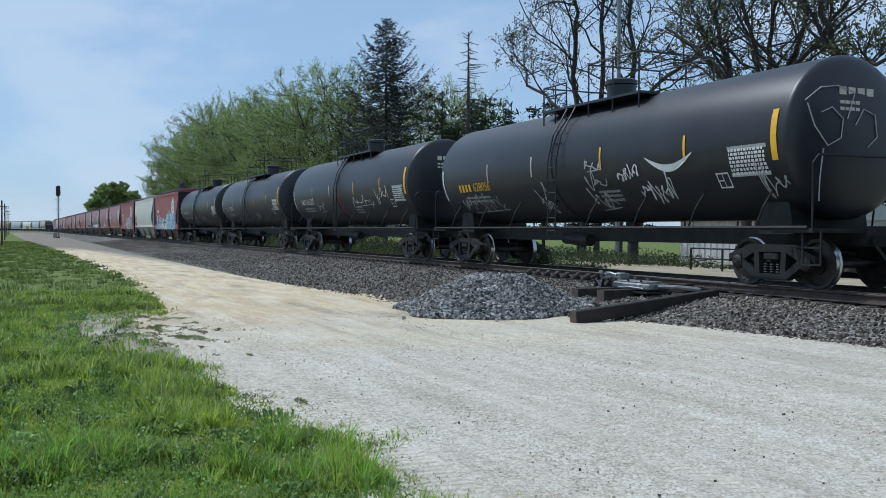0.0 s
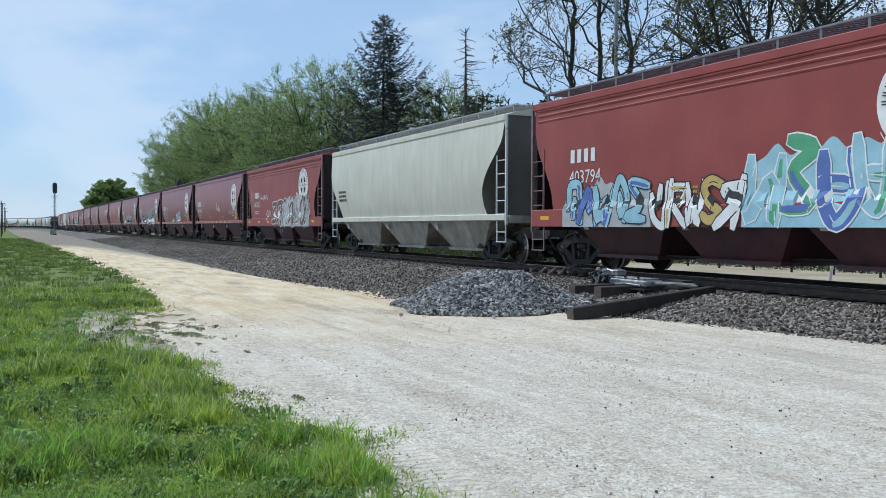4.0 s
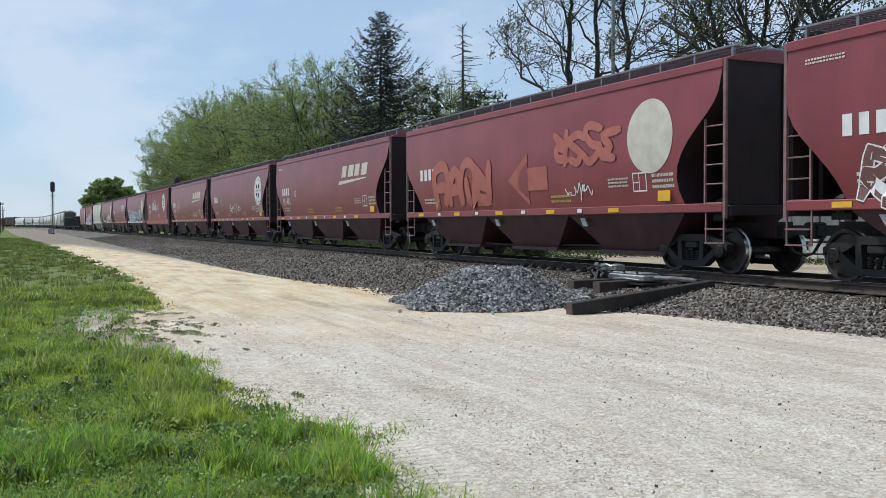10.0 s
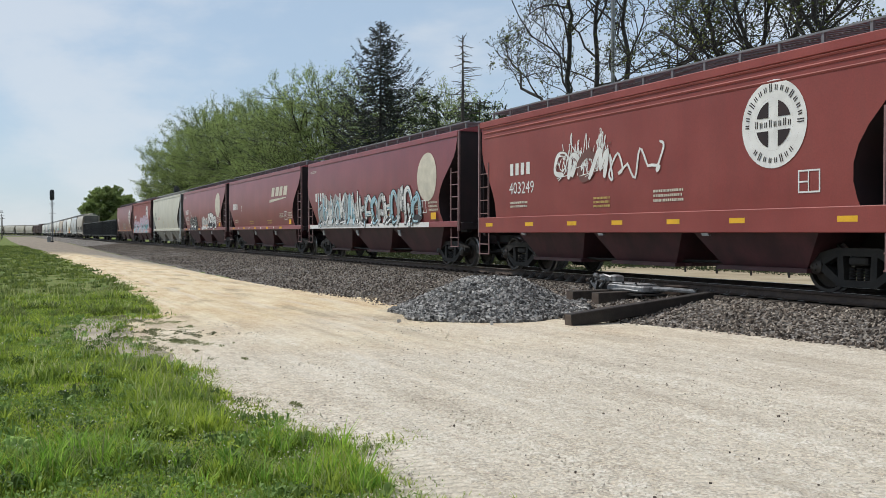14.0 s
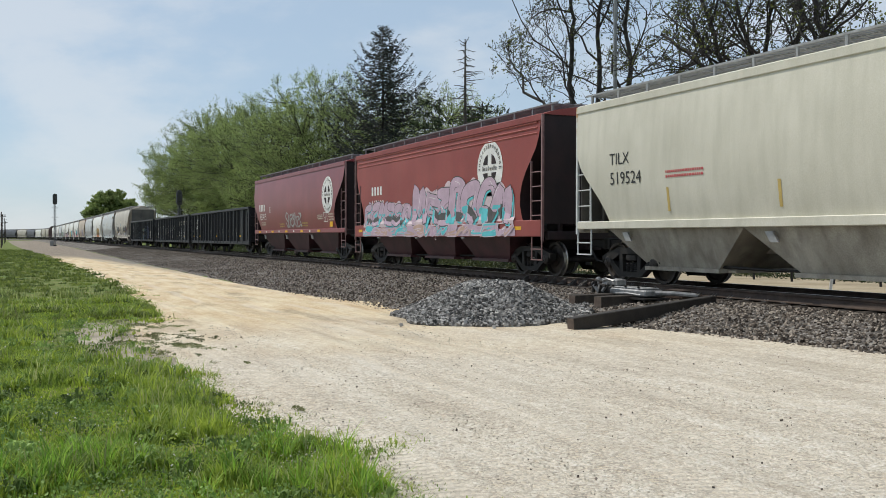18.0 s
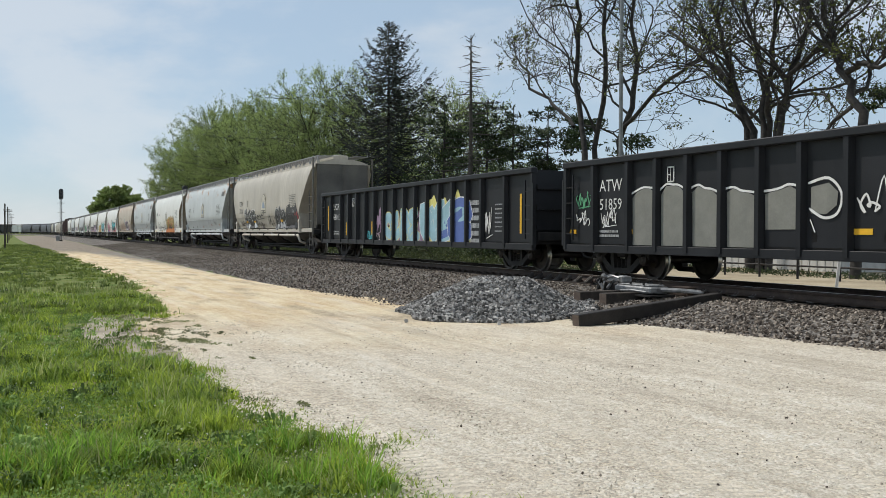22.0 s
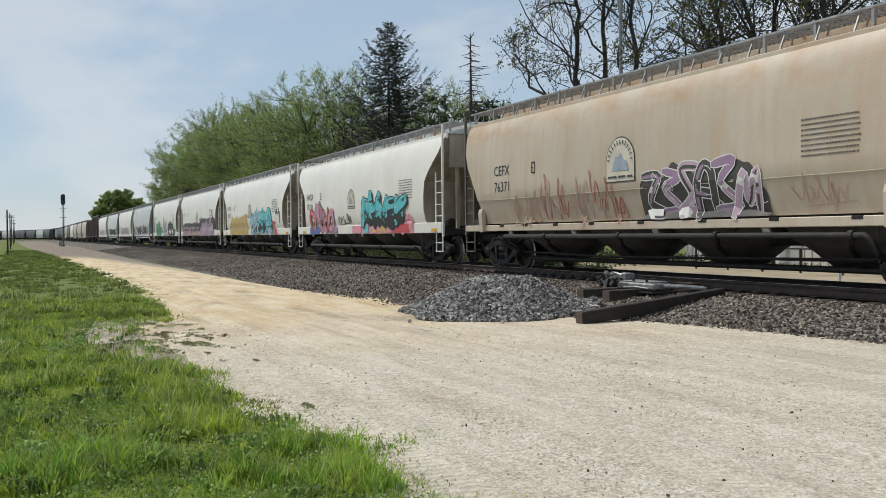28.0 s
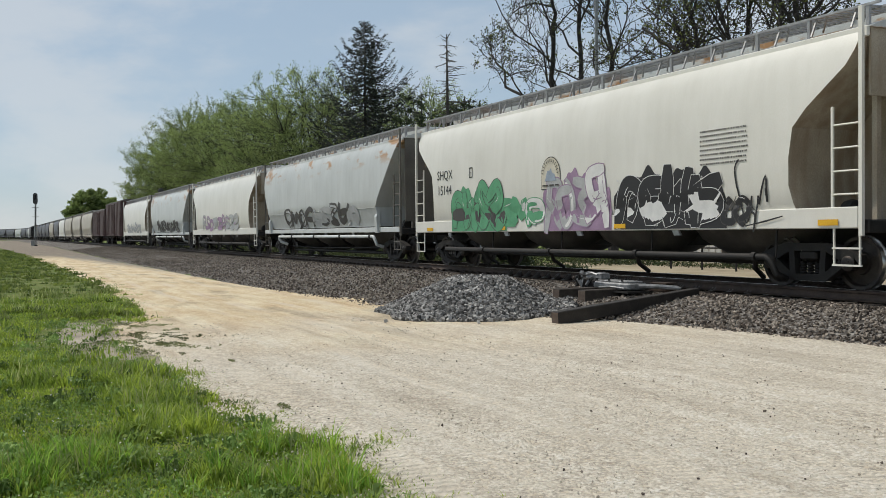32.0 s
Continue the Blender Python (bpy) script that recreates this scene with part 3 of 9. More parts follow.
def build_trackbed():
    b = Shape()
    prof_n = 13
    for x in CHAIN_FINE:
        fy = foot_y(x) - TRACK_Y
        prof = [(fy - 0.5, -0.625), (fy, -0.585), (fy + (-2.35 - fy) * 0.35, -0.50), (fy + (-2.35 - fy) * 0.7, -0.38), (-2.35, -0.27), (-1.6, -0.215), (-1.3, -0.24), (1.3, -0.24),
                (1.6, -0.215), (2.4, -0.28), (3.4, -0.42), (4.5, -0.58), (5.0, -0.63)]
        m = on_track(x)
        for k, (y, z) in enumerate(prof):
            slow = 1.0 if x > -61 else 0.1
            j = 0.03 * noise.noise((x * 0.7 * slow, y * 1.3, 0)) if 0 < k < prof_n - 1 else 0
            b.v.append(tuple(m @ Vector((0, y + (0.35 * noise.noise((x * 0.8 * slow, 1, 0)) if k < 2 else 0), z + j))))
    b.f = [(i * prof_n + j, i * prof_n + j + 1, (i + 1) * prof_n + j + 1, (i + 1) * prof_n + j) for i in range(len(CHAIN_FINE) - 1) for j in range(prof_n - 1)]
    return structure("trackbed", b, BALLAST, "bed of grey-brown crushed stone ballast under the track", "track bed", 70)


CHAIN_FINE = [60, 40, 30, 20] + [12 - 0.75 * i for i in range(97)] + [-62 - 4 * i for i in range(92)] + [-434 - 12 * i for i in range(27)]


def rail_profile():
    half = [(0.07, 0), (0.07, 0.012), (0.02, 0.03), (0.009, 0.05), (0.009, 0.125), (0.034, 0.137), (0.036, 0.16), (0.028, 0.171)]
    return [(y, z - 0.171) for y, z in half] + [(-y, z - 0.171) for y, z in reversed(half)]


def build_rails():
    for side, lab in ((-0.754, "near"), (0.754, "far")):
        s = Shape()
        s.loft([[tuple(on_track(x) @ Vector((0, side + y, z))) for y, z in rail_profile()] for x in CHAIN])
        ob = structure("rail", s, RAILSTEEL, "brown steel running rail on tie plates", "rail", 40)
        top = Shape()
        top.loft([[tuple(on_track(x) @ Vector((0, side + y, z))) for y, z in ((-0.025, 0.0), (0.025, 0.0), (0.025, 0.004), (-0.025, 0.004))] for x in CHAIN])
        part("railhead", top, TREAD, ob, "polished running surface")
    # stock rail of the switch beside the near rail, and its closing end
    s = Shape()
    s.loft([[(x, TRACK_Y - 0.754 - 0.16 - max(0, x + 17.5) * 0.016 + y, RAIL_Z + z) for y, z in rail_profile()] for x in (-17.5, -12, -4, 6, 20, 34)])
    structure("switch_rail", s, RAILSTEEL, "dark steel switch rail lying beside the near rail", "rail", 40)


# ---- railway cars: shared parts ----
def wheelset_mesh():
    s = Shape()
    for sgn in (-1, 1):
        prof = [(0.05, -0.05), (0.19, -0.05), (0.2, 0.0), (0.37, 0.02), (0.4, -0.04), (0.462, -0.045), (0.457, 0.05), (0.485, 0.065), (0.485, 0.085), (0.40, 0.09), (0.37, 0.06), (0.2, 0.05), (0.05, 0.08)]
        s.lathe([(r, sgn * (0.76 - a)) for r, a in prof], sides=22)
    s.lathe([(0.085, -0.95), (0.085, 0.95)], sides=10)
    for sgn in (-1, 1):
        s.lathe([(0.10, sgn * 0.93), (0.135, sgn * 0.95), (0.135, sgn * 1.10), (0.09, sgn * 1.13), (0.03, sgn * 1.135)], sides=12)
        for k in range(3):
            a = k * 2.094
            s.box(0.06 * math.cos(a) - 0.015, 0.06 * math.cos(a) + 0.015, sgn * 1.13, sgn * 1.15, 0.06 * math.sin(a) - 0.015, 0.06 * math.sin(a) + 0.015)
    me = s.mesh("wheelset", WHEEL, 40)
    me.materials.append(TREAD)
    for p in me.polygons:
        if all(0.44 < math.hypot(me.vertices[i].co.x, me.vertices[i].co.z) < 0.49 for i in p.vertices):
            p.material_index = 1
    return me


def side_frame_mesh():
    s = Shape()
    y0, y1 = -0.09, 0.09
    s.prism([(-1.12, 0.60), (-1.12, 0.45), (-0.98, 0.58), (-0.80, 0.58), (-0.72, 0.50), (-0.40, 0.66), (0.40, 0.66), (0.72, 0.50), (0.80, 0.58), (0.98, 0.58), (1.12, 0.45), (1.12, 0.60),
             (0.85, 0.70), (0.45, 0.80), (-0.45, 0.80), (-0.85, 0.70)], y0, y1)
    s.prism([(-0.72, 0.52), (-0.80, 0.40), (-0.40, 0.13), (0.40, 0.13), (0.80, 0.40), (0.72, 0.52), (0.34, 0.25), (-0.34, 0.25)], y0, y1)
    for a in (-1, 1):
        s.prism([(a * 0.42, 0.67), (a * 0.30, 0.67), (a * 0.26, 0.24), (a * 0.40, 0.20)], y0, y1)
        s.box(a * 0.89 - 0.13, a * 0.89 + 0.13, -0.1, 0.1, 0.5, 0.62)
    return s.mesh("side_frame", STEEL, 30)


def spring_mesh():
    s = Shape()
    s.lathe([(0.07 if i % 2 else 0.052, 0.25 + i * 0.024) for i in range(10)], axis="z", sides=6)
    return s.mesh("spring", STEEL, 50)


WHEELSET, SIDE_FRAME, SPRINGS = wheelset_mesh(), side_frame_mesh(), spring_mesh()
_b = Shape()
_b.box(-0.2, 0.2, -1.08, 1.08, 0.50, 0.66, 0.03).box(-0.3, 0.3, -0.35, 0.35, 0.62, 0.78, 0.02)
BOLSTER = _b.mesh("truck", STEEL, 30)


def add_truck(car, x):
    t = part("truck", BOLSTER, None, car, "cast steel four-wheel truck", at=pose(x, 0, 0))
    for sgn in (-1, 1):
        part("side_frame", SIDE_FRAME, None, t, at=pose(0, sgn * 1.0, 0))
        if sgn < 0:
            for q in (-0.16, 0, 0.16):
                part("spring", SPRINGS, None, t, at=pose(q, sgn * 1.0, 0))
    for a in (-0.89, 0.89):
        part("wheelset", WHEELSET, None, t, "steel wheels on one axle", at=pose(a, 0, 0.457))


def add_couplers(car, hl, mid=0.0):
    for a in (-1, 1):
        s = Shape()
        x0, x1 = sorted((mid + a * (hl - 1.0), mid + a * hl))
        s.box(x0, x1, -0.1, 0.1, 0.78, 0.98)
        x0, x1 = sorted((mid + a * (hl - 0.12), mid + a * (hl + 0.1)))
        s.box(x0, x1, -0.16, 0.16, 0.72, 1.04, 0.03)
        part("coupler", s, STEEL, car)
        s = Shape()
        s.tube([(mid + a * (hl - 0.5), -0.3, 0.8), (mid + a * (hl - 0.2), -0.28, 0.45), (mid + a * (hl + 0.05), -0.2, 0.4)], 0.03)
        part("air_hose", s, STEEL, car)


def ladder_shape(x, inner, y, z0, z1, rungs, step=True):
    s = Shape()
    s.box(x - 0.035, x + 0.035, y - 0.03, y + 0.03, z0, z1)
    s.box(inner - 0.02, inner + 0.02, y - 0.02, y + 0.02, z0 + 0.15, z0 + 0.38 * (rungs + 0.6))
    for k in range(rungs):
        z = z0 + 0.3 + 0.38 * k
        s.tube([(inner, y, z), (x, y, z)], 0.016, 5)
    if step:
        for xx in (inner + 0.03, x - 0.03 if x > inner else x + 0.03):
            s.box(xx - 0.014, xx + 0.014, y - 0.014, y + 0.014, z0 - 0.5, z0 + 0.16)
        for z in (z0 - 0.5, z0 - 0.22):
            s.box(min(inner, x), max(inner, x), y - 0.02, y + 0.02, z, z + 0.03)
    return s


def clamp_shape(x, y, z):
    c = Shape()
    c.lathe([(0.06, -0.05), (0.09, -0.05), (0.09, 0.05), (0.06, 0.05)], axis="x", sides=10, centre=(x, y, z))
    return c


def make_hopper(name, length, spec):
    """A covered hopper car. spec: levels (z, half length, half width), colours and fittings."""
    car = new(name)
    post = length / 2 - 0.76
    lv = spec["levels"]
    body = Shape()
    nx = 12
    rings = []
    for z, hl, hw in lv:
        # the side is cut back in a long curve, not the same at both ends
        xa, xb = -post + between(spec["rear_cut"], z), post - between(spec["front_cut"], z)
        row = [(xa + (xb - xa) * i / nx, -hw, z) for i in range(nx + 1)]
        rings.append(row + [(x, hw, z) for x, _, _ in reversed(row)])
    body.loft(rings)
    shell = part("body", body, spec["paint"], car, smooth=28)
    # end faces in a second paint; on maroon cars it holds their shade
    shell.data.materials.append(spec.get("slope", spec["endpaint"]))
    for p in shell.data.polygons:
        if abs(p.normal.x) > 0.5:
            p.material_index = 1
    ztop, hl_t, hw_t = lv[-1]
    roof = Shape()
    roof.loft([[(x, -hw_t - 0.02, ztop), (x, -hw_t * 0.75, ztop + 0.13), (x, -0.5, ztop + 0.24), (x, 0.5, ztop + 0.24), (x, hw_t * 0.75, ztop + 0.13), (x, hw_t + 0.02, ztop)] for x in (-post + 0.02, post - 0.02)])
    part("roof", roof, spec["roof"], car, smooth=25)
    for sgn in (-1, 1):
        ch = Shape()
        y0, y1 = sorted((sgn * (hw_t - 0.02), sgn * (hw_t + 0.05)))
        ch.box(-post + 0.03, post - 0.03, y0, y1, ztop - 0.16, ztop + 0.02, 0.015)
        part("top_chord", ch, spec["paint"], car)
        zs0, zs1, ys = spec["sill"]
        y0, y1 = sorted((sgn * (ys - 0.1), sgn * (ys + 0.02)))
        si = Shape()
        si.box(-post + 0.04, post - 0.04, y0, y1, zs0, zs1, 0.015)
        part("side_sill", si, spec["sill_paint"], car)
    # ribs under the eave on the flat-sided kind
    for z in spec.get("ribs", ()):
        rb = Shape()
        rb.tube([(-hl_t + 0.15, -hw_t - 0.01, z), (hl_t - 0.15, -hw_t - 0.01, z)], 0.035, 6)
        part("side_rib", rb, spec["paint"], car)
    # a crease along the lower side
    for z in spec.get("belts", ()):
        for sgn in (-1, 1):
            rb = Shape()
            y = sgn * (level_width(lv, z) - 0.005)
            rb.tube([(-lv[4][1] + 0.1, y, z), (lv[4][1] - 0.1, y, z)], 0.014, 6)
            part("side_crease", rb, spec["paint"], car)
    # trough hatch and running boards on supports
    h = Shape()
    h.box(-post + 0.35, post - 0.35, -0.36, 0.36, ztop + 0.20, ztop + spec.get("walk", 0.32) + 0.06, 0.03)
    for i in range(9):
        x = -post + 1.2 + i * (2 * post - 2.4) / 8
        h.box(x - 0.03, x + 0.03, -0.4, 0.4, ztop + spec.get("walk", 0.32) + 0.04, ztop + spec.get("walk", 0.32) + 0.10)
    part("roof_hatch", h, spec.get("hatch", spec["roof"]), car)
    zb = ztop + spec.get("walk", 0.32)
    yb = spec.get("walk_y", 1.22)
    for sgn in (-1, 1):
        rb = Shape()
        y0, y1 = sorted((sgn * yb, sgn * (yb - spec.get("walk_w", 0.75))))
        if sgn < 0:
            for yy in (y0, (y0 + y1) / 2, y1):
                rb.box(-post - 0.1, post + 0.1, yy - 0.02, yy + 0.02, zb - 0.035, zb + 0.005)
            for i in range(int(2 * post / 0.125)):
                x = -post - 0.05 + 0.125 * i
                rb.box(x, x + 0.06, y0, y1, zb - 0.022, zb)
        else:
            rb.box(-post - 0.1, post + 0.1, y0, y1, zb - 0.03, zb)
        part("running_board", rb, spec["walk_paint"], car, "open steel grating walkway")
        for i in range(15):
            x = -post + 0.15 + i * (2 * post - 0.3) / 14
            sp = SUPPORT.get((spec["walk_paint"].name, round(zb - ztop, 2)))
            if sp is None:
                q = Shape()
                q.box(-0.03, 0.03, -0.025, 0.025, -(zb - ztop) + 0.06, 0.0)
                sp = SUPPORT[(spec["walk_paint"].name, round(zb - ztop, 2))] = q.mesh("walkway_support", spec["walk_paint"])
            if sgn < 0:
                part("walkway_support", sp, None, car, at=pose(x, sgn * (yb - 0.02), zb - 0.03))
    if spec.get("braces"):
        for i in range(21):
            x = -post + 0.4 + i * (2 * post - 0.8) / 20
            br = SUPPORT.get("brace " + spec["roof"].name)
            if br is None:
                q = Shape()
                q.tube([(0.0, -hw_t + 0.02, ztop + 0.03), (0.0, -yb + 0.05, zb - 0.04)], 0.022, 4)
                q.tube([(0.0, -hw_t * 0.78, ztop + 0.13), (0.22, -yb + 0.05, zb - 0.04)], 0.018, 4)
                br = SUPPORT["brace " + spec["roof"].name] = q.mesh("walkway_brace", GRATE)
            part("walkway_brace", br, None, car, at=pose(x, 0, 0))
    if spec.get("rail"):
        rr = Shape()
        rr.tube([(-post - 0.1, -yb, zb + 0.12), (post + 0.1, -yb, zb + 0.12)], 0.02, 5)
        for i in range(13):
            x = -post + 0.1 + i * (2 * post - 0.2) / 12
            rr.tube([(x, -yb, zb - 0.02), (x, -yb, zb + 0.12)], 0.014, 4)
        part("walkway_rail", rr, spec["rail"], car)
    # ends: ladders, end sill, centre sill, slope braces
    for a in (-1, 1):
        for sgn in (-1, 1):
            lad = ladder_shape(a * post, a * (post - 0.58), sgn * (spec["sill"][2] - 0.02), spec["sill"][0] - 0.12, ztop + (0.3 if spec.get("tallpost") else 0.0), spec.get("rungs", 5))
            part("ladder", lad, spec["ladder"], car, "end ladder with round rungs")
        es = Shape()
        x0, x1 = sorted((a * (post - 0.12), a * (post + 0.06)))
        es.box(x0, x1, -1.45, 1.45, spec["sill"][0] - 0.08, spec["sill"][0] + 0.14, 0.02)
        x0, x1 = sorted((a * (post - 1.7), a * (post + 0.05)))
        es.box(x0, x1, -0.7, 0.7, spec["sill"][0] + 0.04, spec["sill"][0] + 0.1)
        part("end_sill", es, spec["under"], car)
        for yy in (-0.9, 0.9):
            br = Shape()
            br.box(a * (post - 0.25) - 0.05, a * (post - 0.25) + 0.05, yy - 0.05, yy + 0.05, spec["sill"][0], lv[-1][0] - 0.3)
            part("end_brace", br, spec["endpaint"], car)
        wb = Shape()
        x0, x1 = sorted((a * (post - 0.02), a * (post - 2.1)))
        wb.box(x0, x1, -0.025, 0.025, spec["sill"][0] + 0.11, ztop - 0.02)
        part("end_web", wb, spec["endpaint"], car)
        ep = Shape()
        x0, x1 = sorted((a * (post - 0.1), a * (post - 0.06)))
        ep.box(x0, x1, -hw_t + 0.06, hw_t - 0.06, spec.get("end_z", ztop - 0.75), ztop + 0.02)
        part("end_panel", ep, spec["endpaint"], car)
        gb = Shape()
        gb.lathe([(0.02, -0.1), (0.18, -0.1), (0.2, 0.0), (0.18, 0.1), (0.02, 0.1)], axis="x", sides=12, centre=(a * (post - 0.75), -0.9, 1.35))
        gb.box(a * (post - 0.75) - 0.22, a * (post - 0.75) + 0.22, -0.98, -0.82, 1.08, 1.2)
        part("brake_cylinder", gb, STEEL, car)
    cs = Shape()
    cs.box(-post, post, -0.22, 0.22, 0.72, 1.05)
    part("centre_sill", cs, spec["under"], car)
    add_couplers(car, length / 2)
    # discharge hoppers
    n_bay, bay_l, z_low = spec["bays"]
    hl0, hw0, z0 = lv[0][1], lv[0][2], lv[0][0]
    step = 2 * (hl0 - 0.2) / n_bay
    for i in range(n_bay):
        x = -hl0 + 0.2 + step * (i + 0.5)
        by = Shape()
        if spec.get("round_bays"):
            rings = [[(x + math.cos(t) * rx, math.sin(t) * ry, z) for t in [2 * math.pi * q / 16 for q in range(16)]]
                     for z, rx, ry in ((z0 + 0.1, step / 2, hw0 - 0.1), (z0 - 0.22, step / 2 * 0.96, hw0 * 0.88), (z0 - 0.45, step / 2 * 0.88, hw0 * 0.76), (z0 - 0.64, step / 2 * 0.66, hw0 * 0.58), (z_low - 0.14, step / 2 * 0.42, 0.40))]
            by.loft(rings)
            by.box(x - 0.3, x + 0.3, -0.3, 0.3, z_low - 0.24, z_low - 0.1)
        else:
            rings = [[(x - l, -w, z), (x + l, -w, z), (x + l, w, z), (x - l, w, z)] for z, l, w in ((z0 + 0.08, step / 2 - 0.02, hw0 - 0.02), (z0 - 0.1, step / 2 - 0.02, hw0 - 0.05), (z_low, bay_l / 2, hw0 * 0.72))]
            by.loft(rings)
            by.box(x - bay_l / 2 - 0.08, x + bay_l / 2 + 0.08, -hw0 * 0.78, hw0 * 0.78, z_low - 0.08, z_low)
            by.tube([(x - bay_l / 2 - 0.3, -hw0 * 0.6, z_low - 0.04), (x + bay_l / 2 + 0.3, -hw0 * 0.6, z_low - 0.04)], 0.035, 6)
        # on maroon cars the shade of the bays is put into their paint
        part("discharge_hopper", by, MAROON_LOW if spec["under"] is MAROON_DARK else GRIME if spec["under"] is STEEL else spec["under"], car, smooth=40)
        tg = Shape()
        xt = x - step * 0.36
        tg.prism([(xt, z0 - 0.16), (xt + 0.20, z0 - 0.16), (xt + 0.34, z0 - 0.36), (xt + 0.14, z0 - 0.36)], -hw0 - 0.03, -hw0 + 0.02)
        part("hopper_tag", tg, GRATE, car)
    rod = Shape()
    rod.tube([(-post + 2.2, -0.95, 0.5), (-2.0, -1.0, 0.42), (post - 2.2, -0.95, 0.52)], 0.03, 5)
    part("brake_rod", rod, STEEL, car)
    if spec.get("pipe"):
        pp = Shape()
        zp = spec["pipe"]
        pp.tube([(-hl0 + 0.75, -1.1, zp - 0.38), (-hl0 + 0.62, -1.4, zp - 0.26), (-hl0 + 0.5, -1.49, zp - 0.08), (-hl0 + 0.6, -1.49, zp), (hl0 - 0.6, -1.49, zp), (hl0 - 0.5, -1.49, zp - 0.06), (hl0 - 0.42, -1.42, zp - 0.3), (hl0 - 0.5, -1.1, zp - 0.4)], 0.062, 8)
        pale = spec.get("jack") and spec["paint"] not in (RUSTY, SLATE)
        part("unloading_pipe", pp, spec["paint"] if pale else STEEL, car, "pale round pipe along the car" if pale else "dark round pipe along the car", smooth=50)
        for i in range(n_bay):
            x = -hl0 + 0.2 + step * (i + 0.95)
            hg = Shape()
            hg.tube([(x, -1.47, zp), (x, -1.44, z0)], 0.02, 5)
            part("pipe_hanger", hg, STEEL, car)
            vl = Shape()
            vl.tube([(x - 0.5, -1.47, zp), (x - 0.8, -1.2, zp - 0.22), (x - 1.1, -0.7, zp - 0.42)], 0.05, 7)
            part("branch_pipe", vl, STEEL, car, smooth=50)
            part("clamp", clamp_shape(x - 0.5, -1.49, zp), STEEL, car)
        low = Shape()
        low.tube([(-hl0 + 0.8, -0.75, z_low - 0.16), (hl0 - 0.8, -0.75, z_low - 0.16)], 0.06, 7)
        part("lower_pipe", low, STEEL, car)
    if spec.get("jack"):
        for x, w in ((-post + 1.28, 0.22), (post - 2.0, 0.22)):
            jp = Shape()
            jp.loft([[(x - w / 2, -1.50, z), (x + w / 2, -1.50, z), (x + w / 2, -d, z), (x - w / 2, -d, z)] for z, d in ((1.06, 1.60), (1.62, 1.64), (1.74, 1.60))])
            part("jacking_post", jp, spec["sill_paint"], car, "stout upright bracket at the end of the sill")
    for a in (-1, 1):
        add_truck(car, a * (post - 1.565))
    return car


SUPPORT = {}


def between(table, z):
    """Reads a table of (height, value), straight from entry to entry."""
    for (z0, a), (z1, b) in zip(table, table[1:]):
        if z <= z1:
            return a + (b - a) * max(0, (z - z0) / (z1 - z0))
    return table[-1][1]


def level_width(levels, z):
    for (z0, l0, w0), (z1, l1, w1) in zip(levels, levels[1:]):
        if z <= z1:
            t = max(0, (z - z0) / (z1 - z0))
            return w0 + (w1 - w0) * t
    return levels[-1][2]


LV_MODERN = [(1.32, 6.95, 1.455), (1.45, 6.90, 1.485), (1.7, 6.83, 1.53), (1.95, 6.82, 1.562), (2.2, 6.86, 1.584), (2.45, 7.0, 1.598), (2.7, 7.25, 1.605), (2.95, 7.56, 1.606), (3.2, 7.84, 1.602), (3.4, 7.97, 1.595),
             (3.6, 8.02, 1.583), (3.9, 8.03, 1.558), (4.2, 8.03, 1.52)]
LV_OLD = [(1.36, 5.7, 1.57), (1.6, 5.7, 1.58), (1.9, 5.85, 1.59), (2.2, 6.0, 1.59), (2.5, 6.3, 1.59), (2.8, 6.5, 1.59), (3.1, 6.8, 1.59), (3.4, 7.0, 1.59), (3.7, 7.1, 1.588), (3.95, 7.22, 1.58), (4.25, 7.25, 1.56)]
# how far the side is cut back from the end posts, by height
REAR_MODERN = [(1.32, 1.36), (1.7, 1.17), (1.95, 0.98), (2.2, 0.74), (2.45, 0.48), (2.7, 0.26), (2.95, 0.13), (3.2, 0.08), (3.6, 0.06), (4.2, 0.05)]
FRONT_MODERN = [(1.32, 1.15), (1.45, 1.27), (1.7, 1.38), (1.95, 1.42), (2.2, 1.38), (2.45, 1.24), (2.7, 1.02), (2.95, 0.74), (3.2, 0.44), (3.4, 0.24), (3.6, 0.13), (3.9, 0.08), (4.2, 0.05)]
REAR_OLD = [(1.36, 1.05), (1.9, 0.97), (2.2, 0.83), (2.5, 0.64), (2.8, 0.42), (3.1, 0.26), (3.4, 0.17), (4.25, 0.12)]
FRONT_OLD = [(1.36, 1.0), (1.6, 1.12), (1.9, 1.2), (2.2, 1.2), (2.5, 1.1), (2.8, 0.9), (3.1, 0.62), (3.4, 0.35), (3.7, 0.2), (3.95, 0.14), (4.25, 0.12)]
REAR_PD = [(1.3, 1.28), (1.8, 1.18), (2.2, 1.0), (2.6, 0.70), (3.0, 0.42), (3.4, 0.26), (4.32, 0.18)]
FRONT_PD = [(1.3, 2.0), (1.96, 2.05), (2.0, 2.05), (2.3, 1.85), (2.6, 1.56), (3.0, 1.16), (3.4, 0.80), (3.75, 0.50), (3.95, 0.36), (4.15, 0.25), (4.32, 0.18)]
CUT_SHX = [(1.3, 1.36), (1.8, 1.48), (2.3, 1.47), (2.8, 1.38), (3.1, 1.08), (3.4, 0.68), (3.7, 0.30), (3.95, 0.15), (4.3, 0.10)]
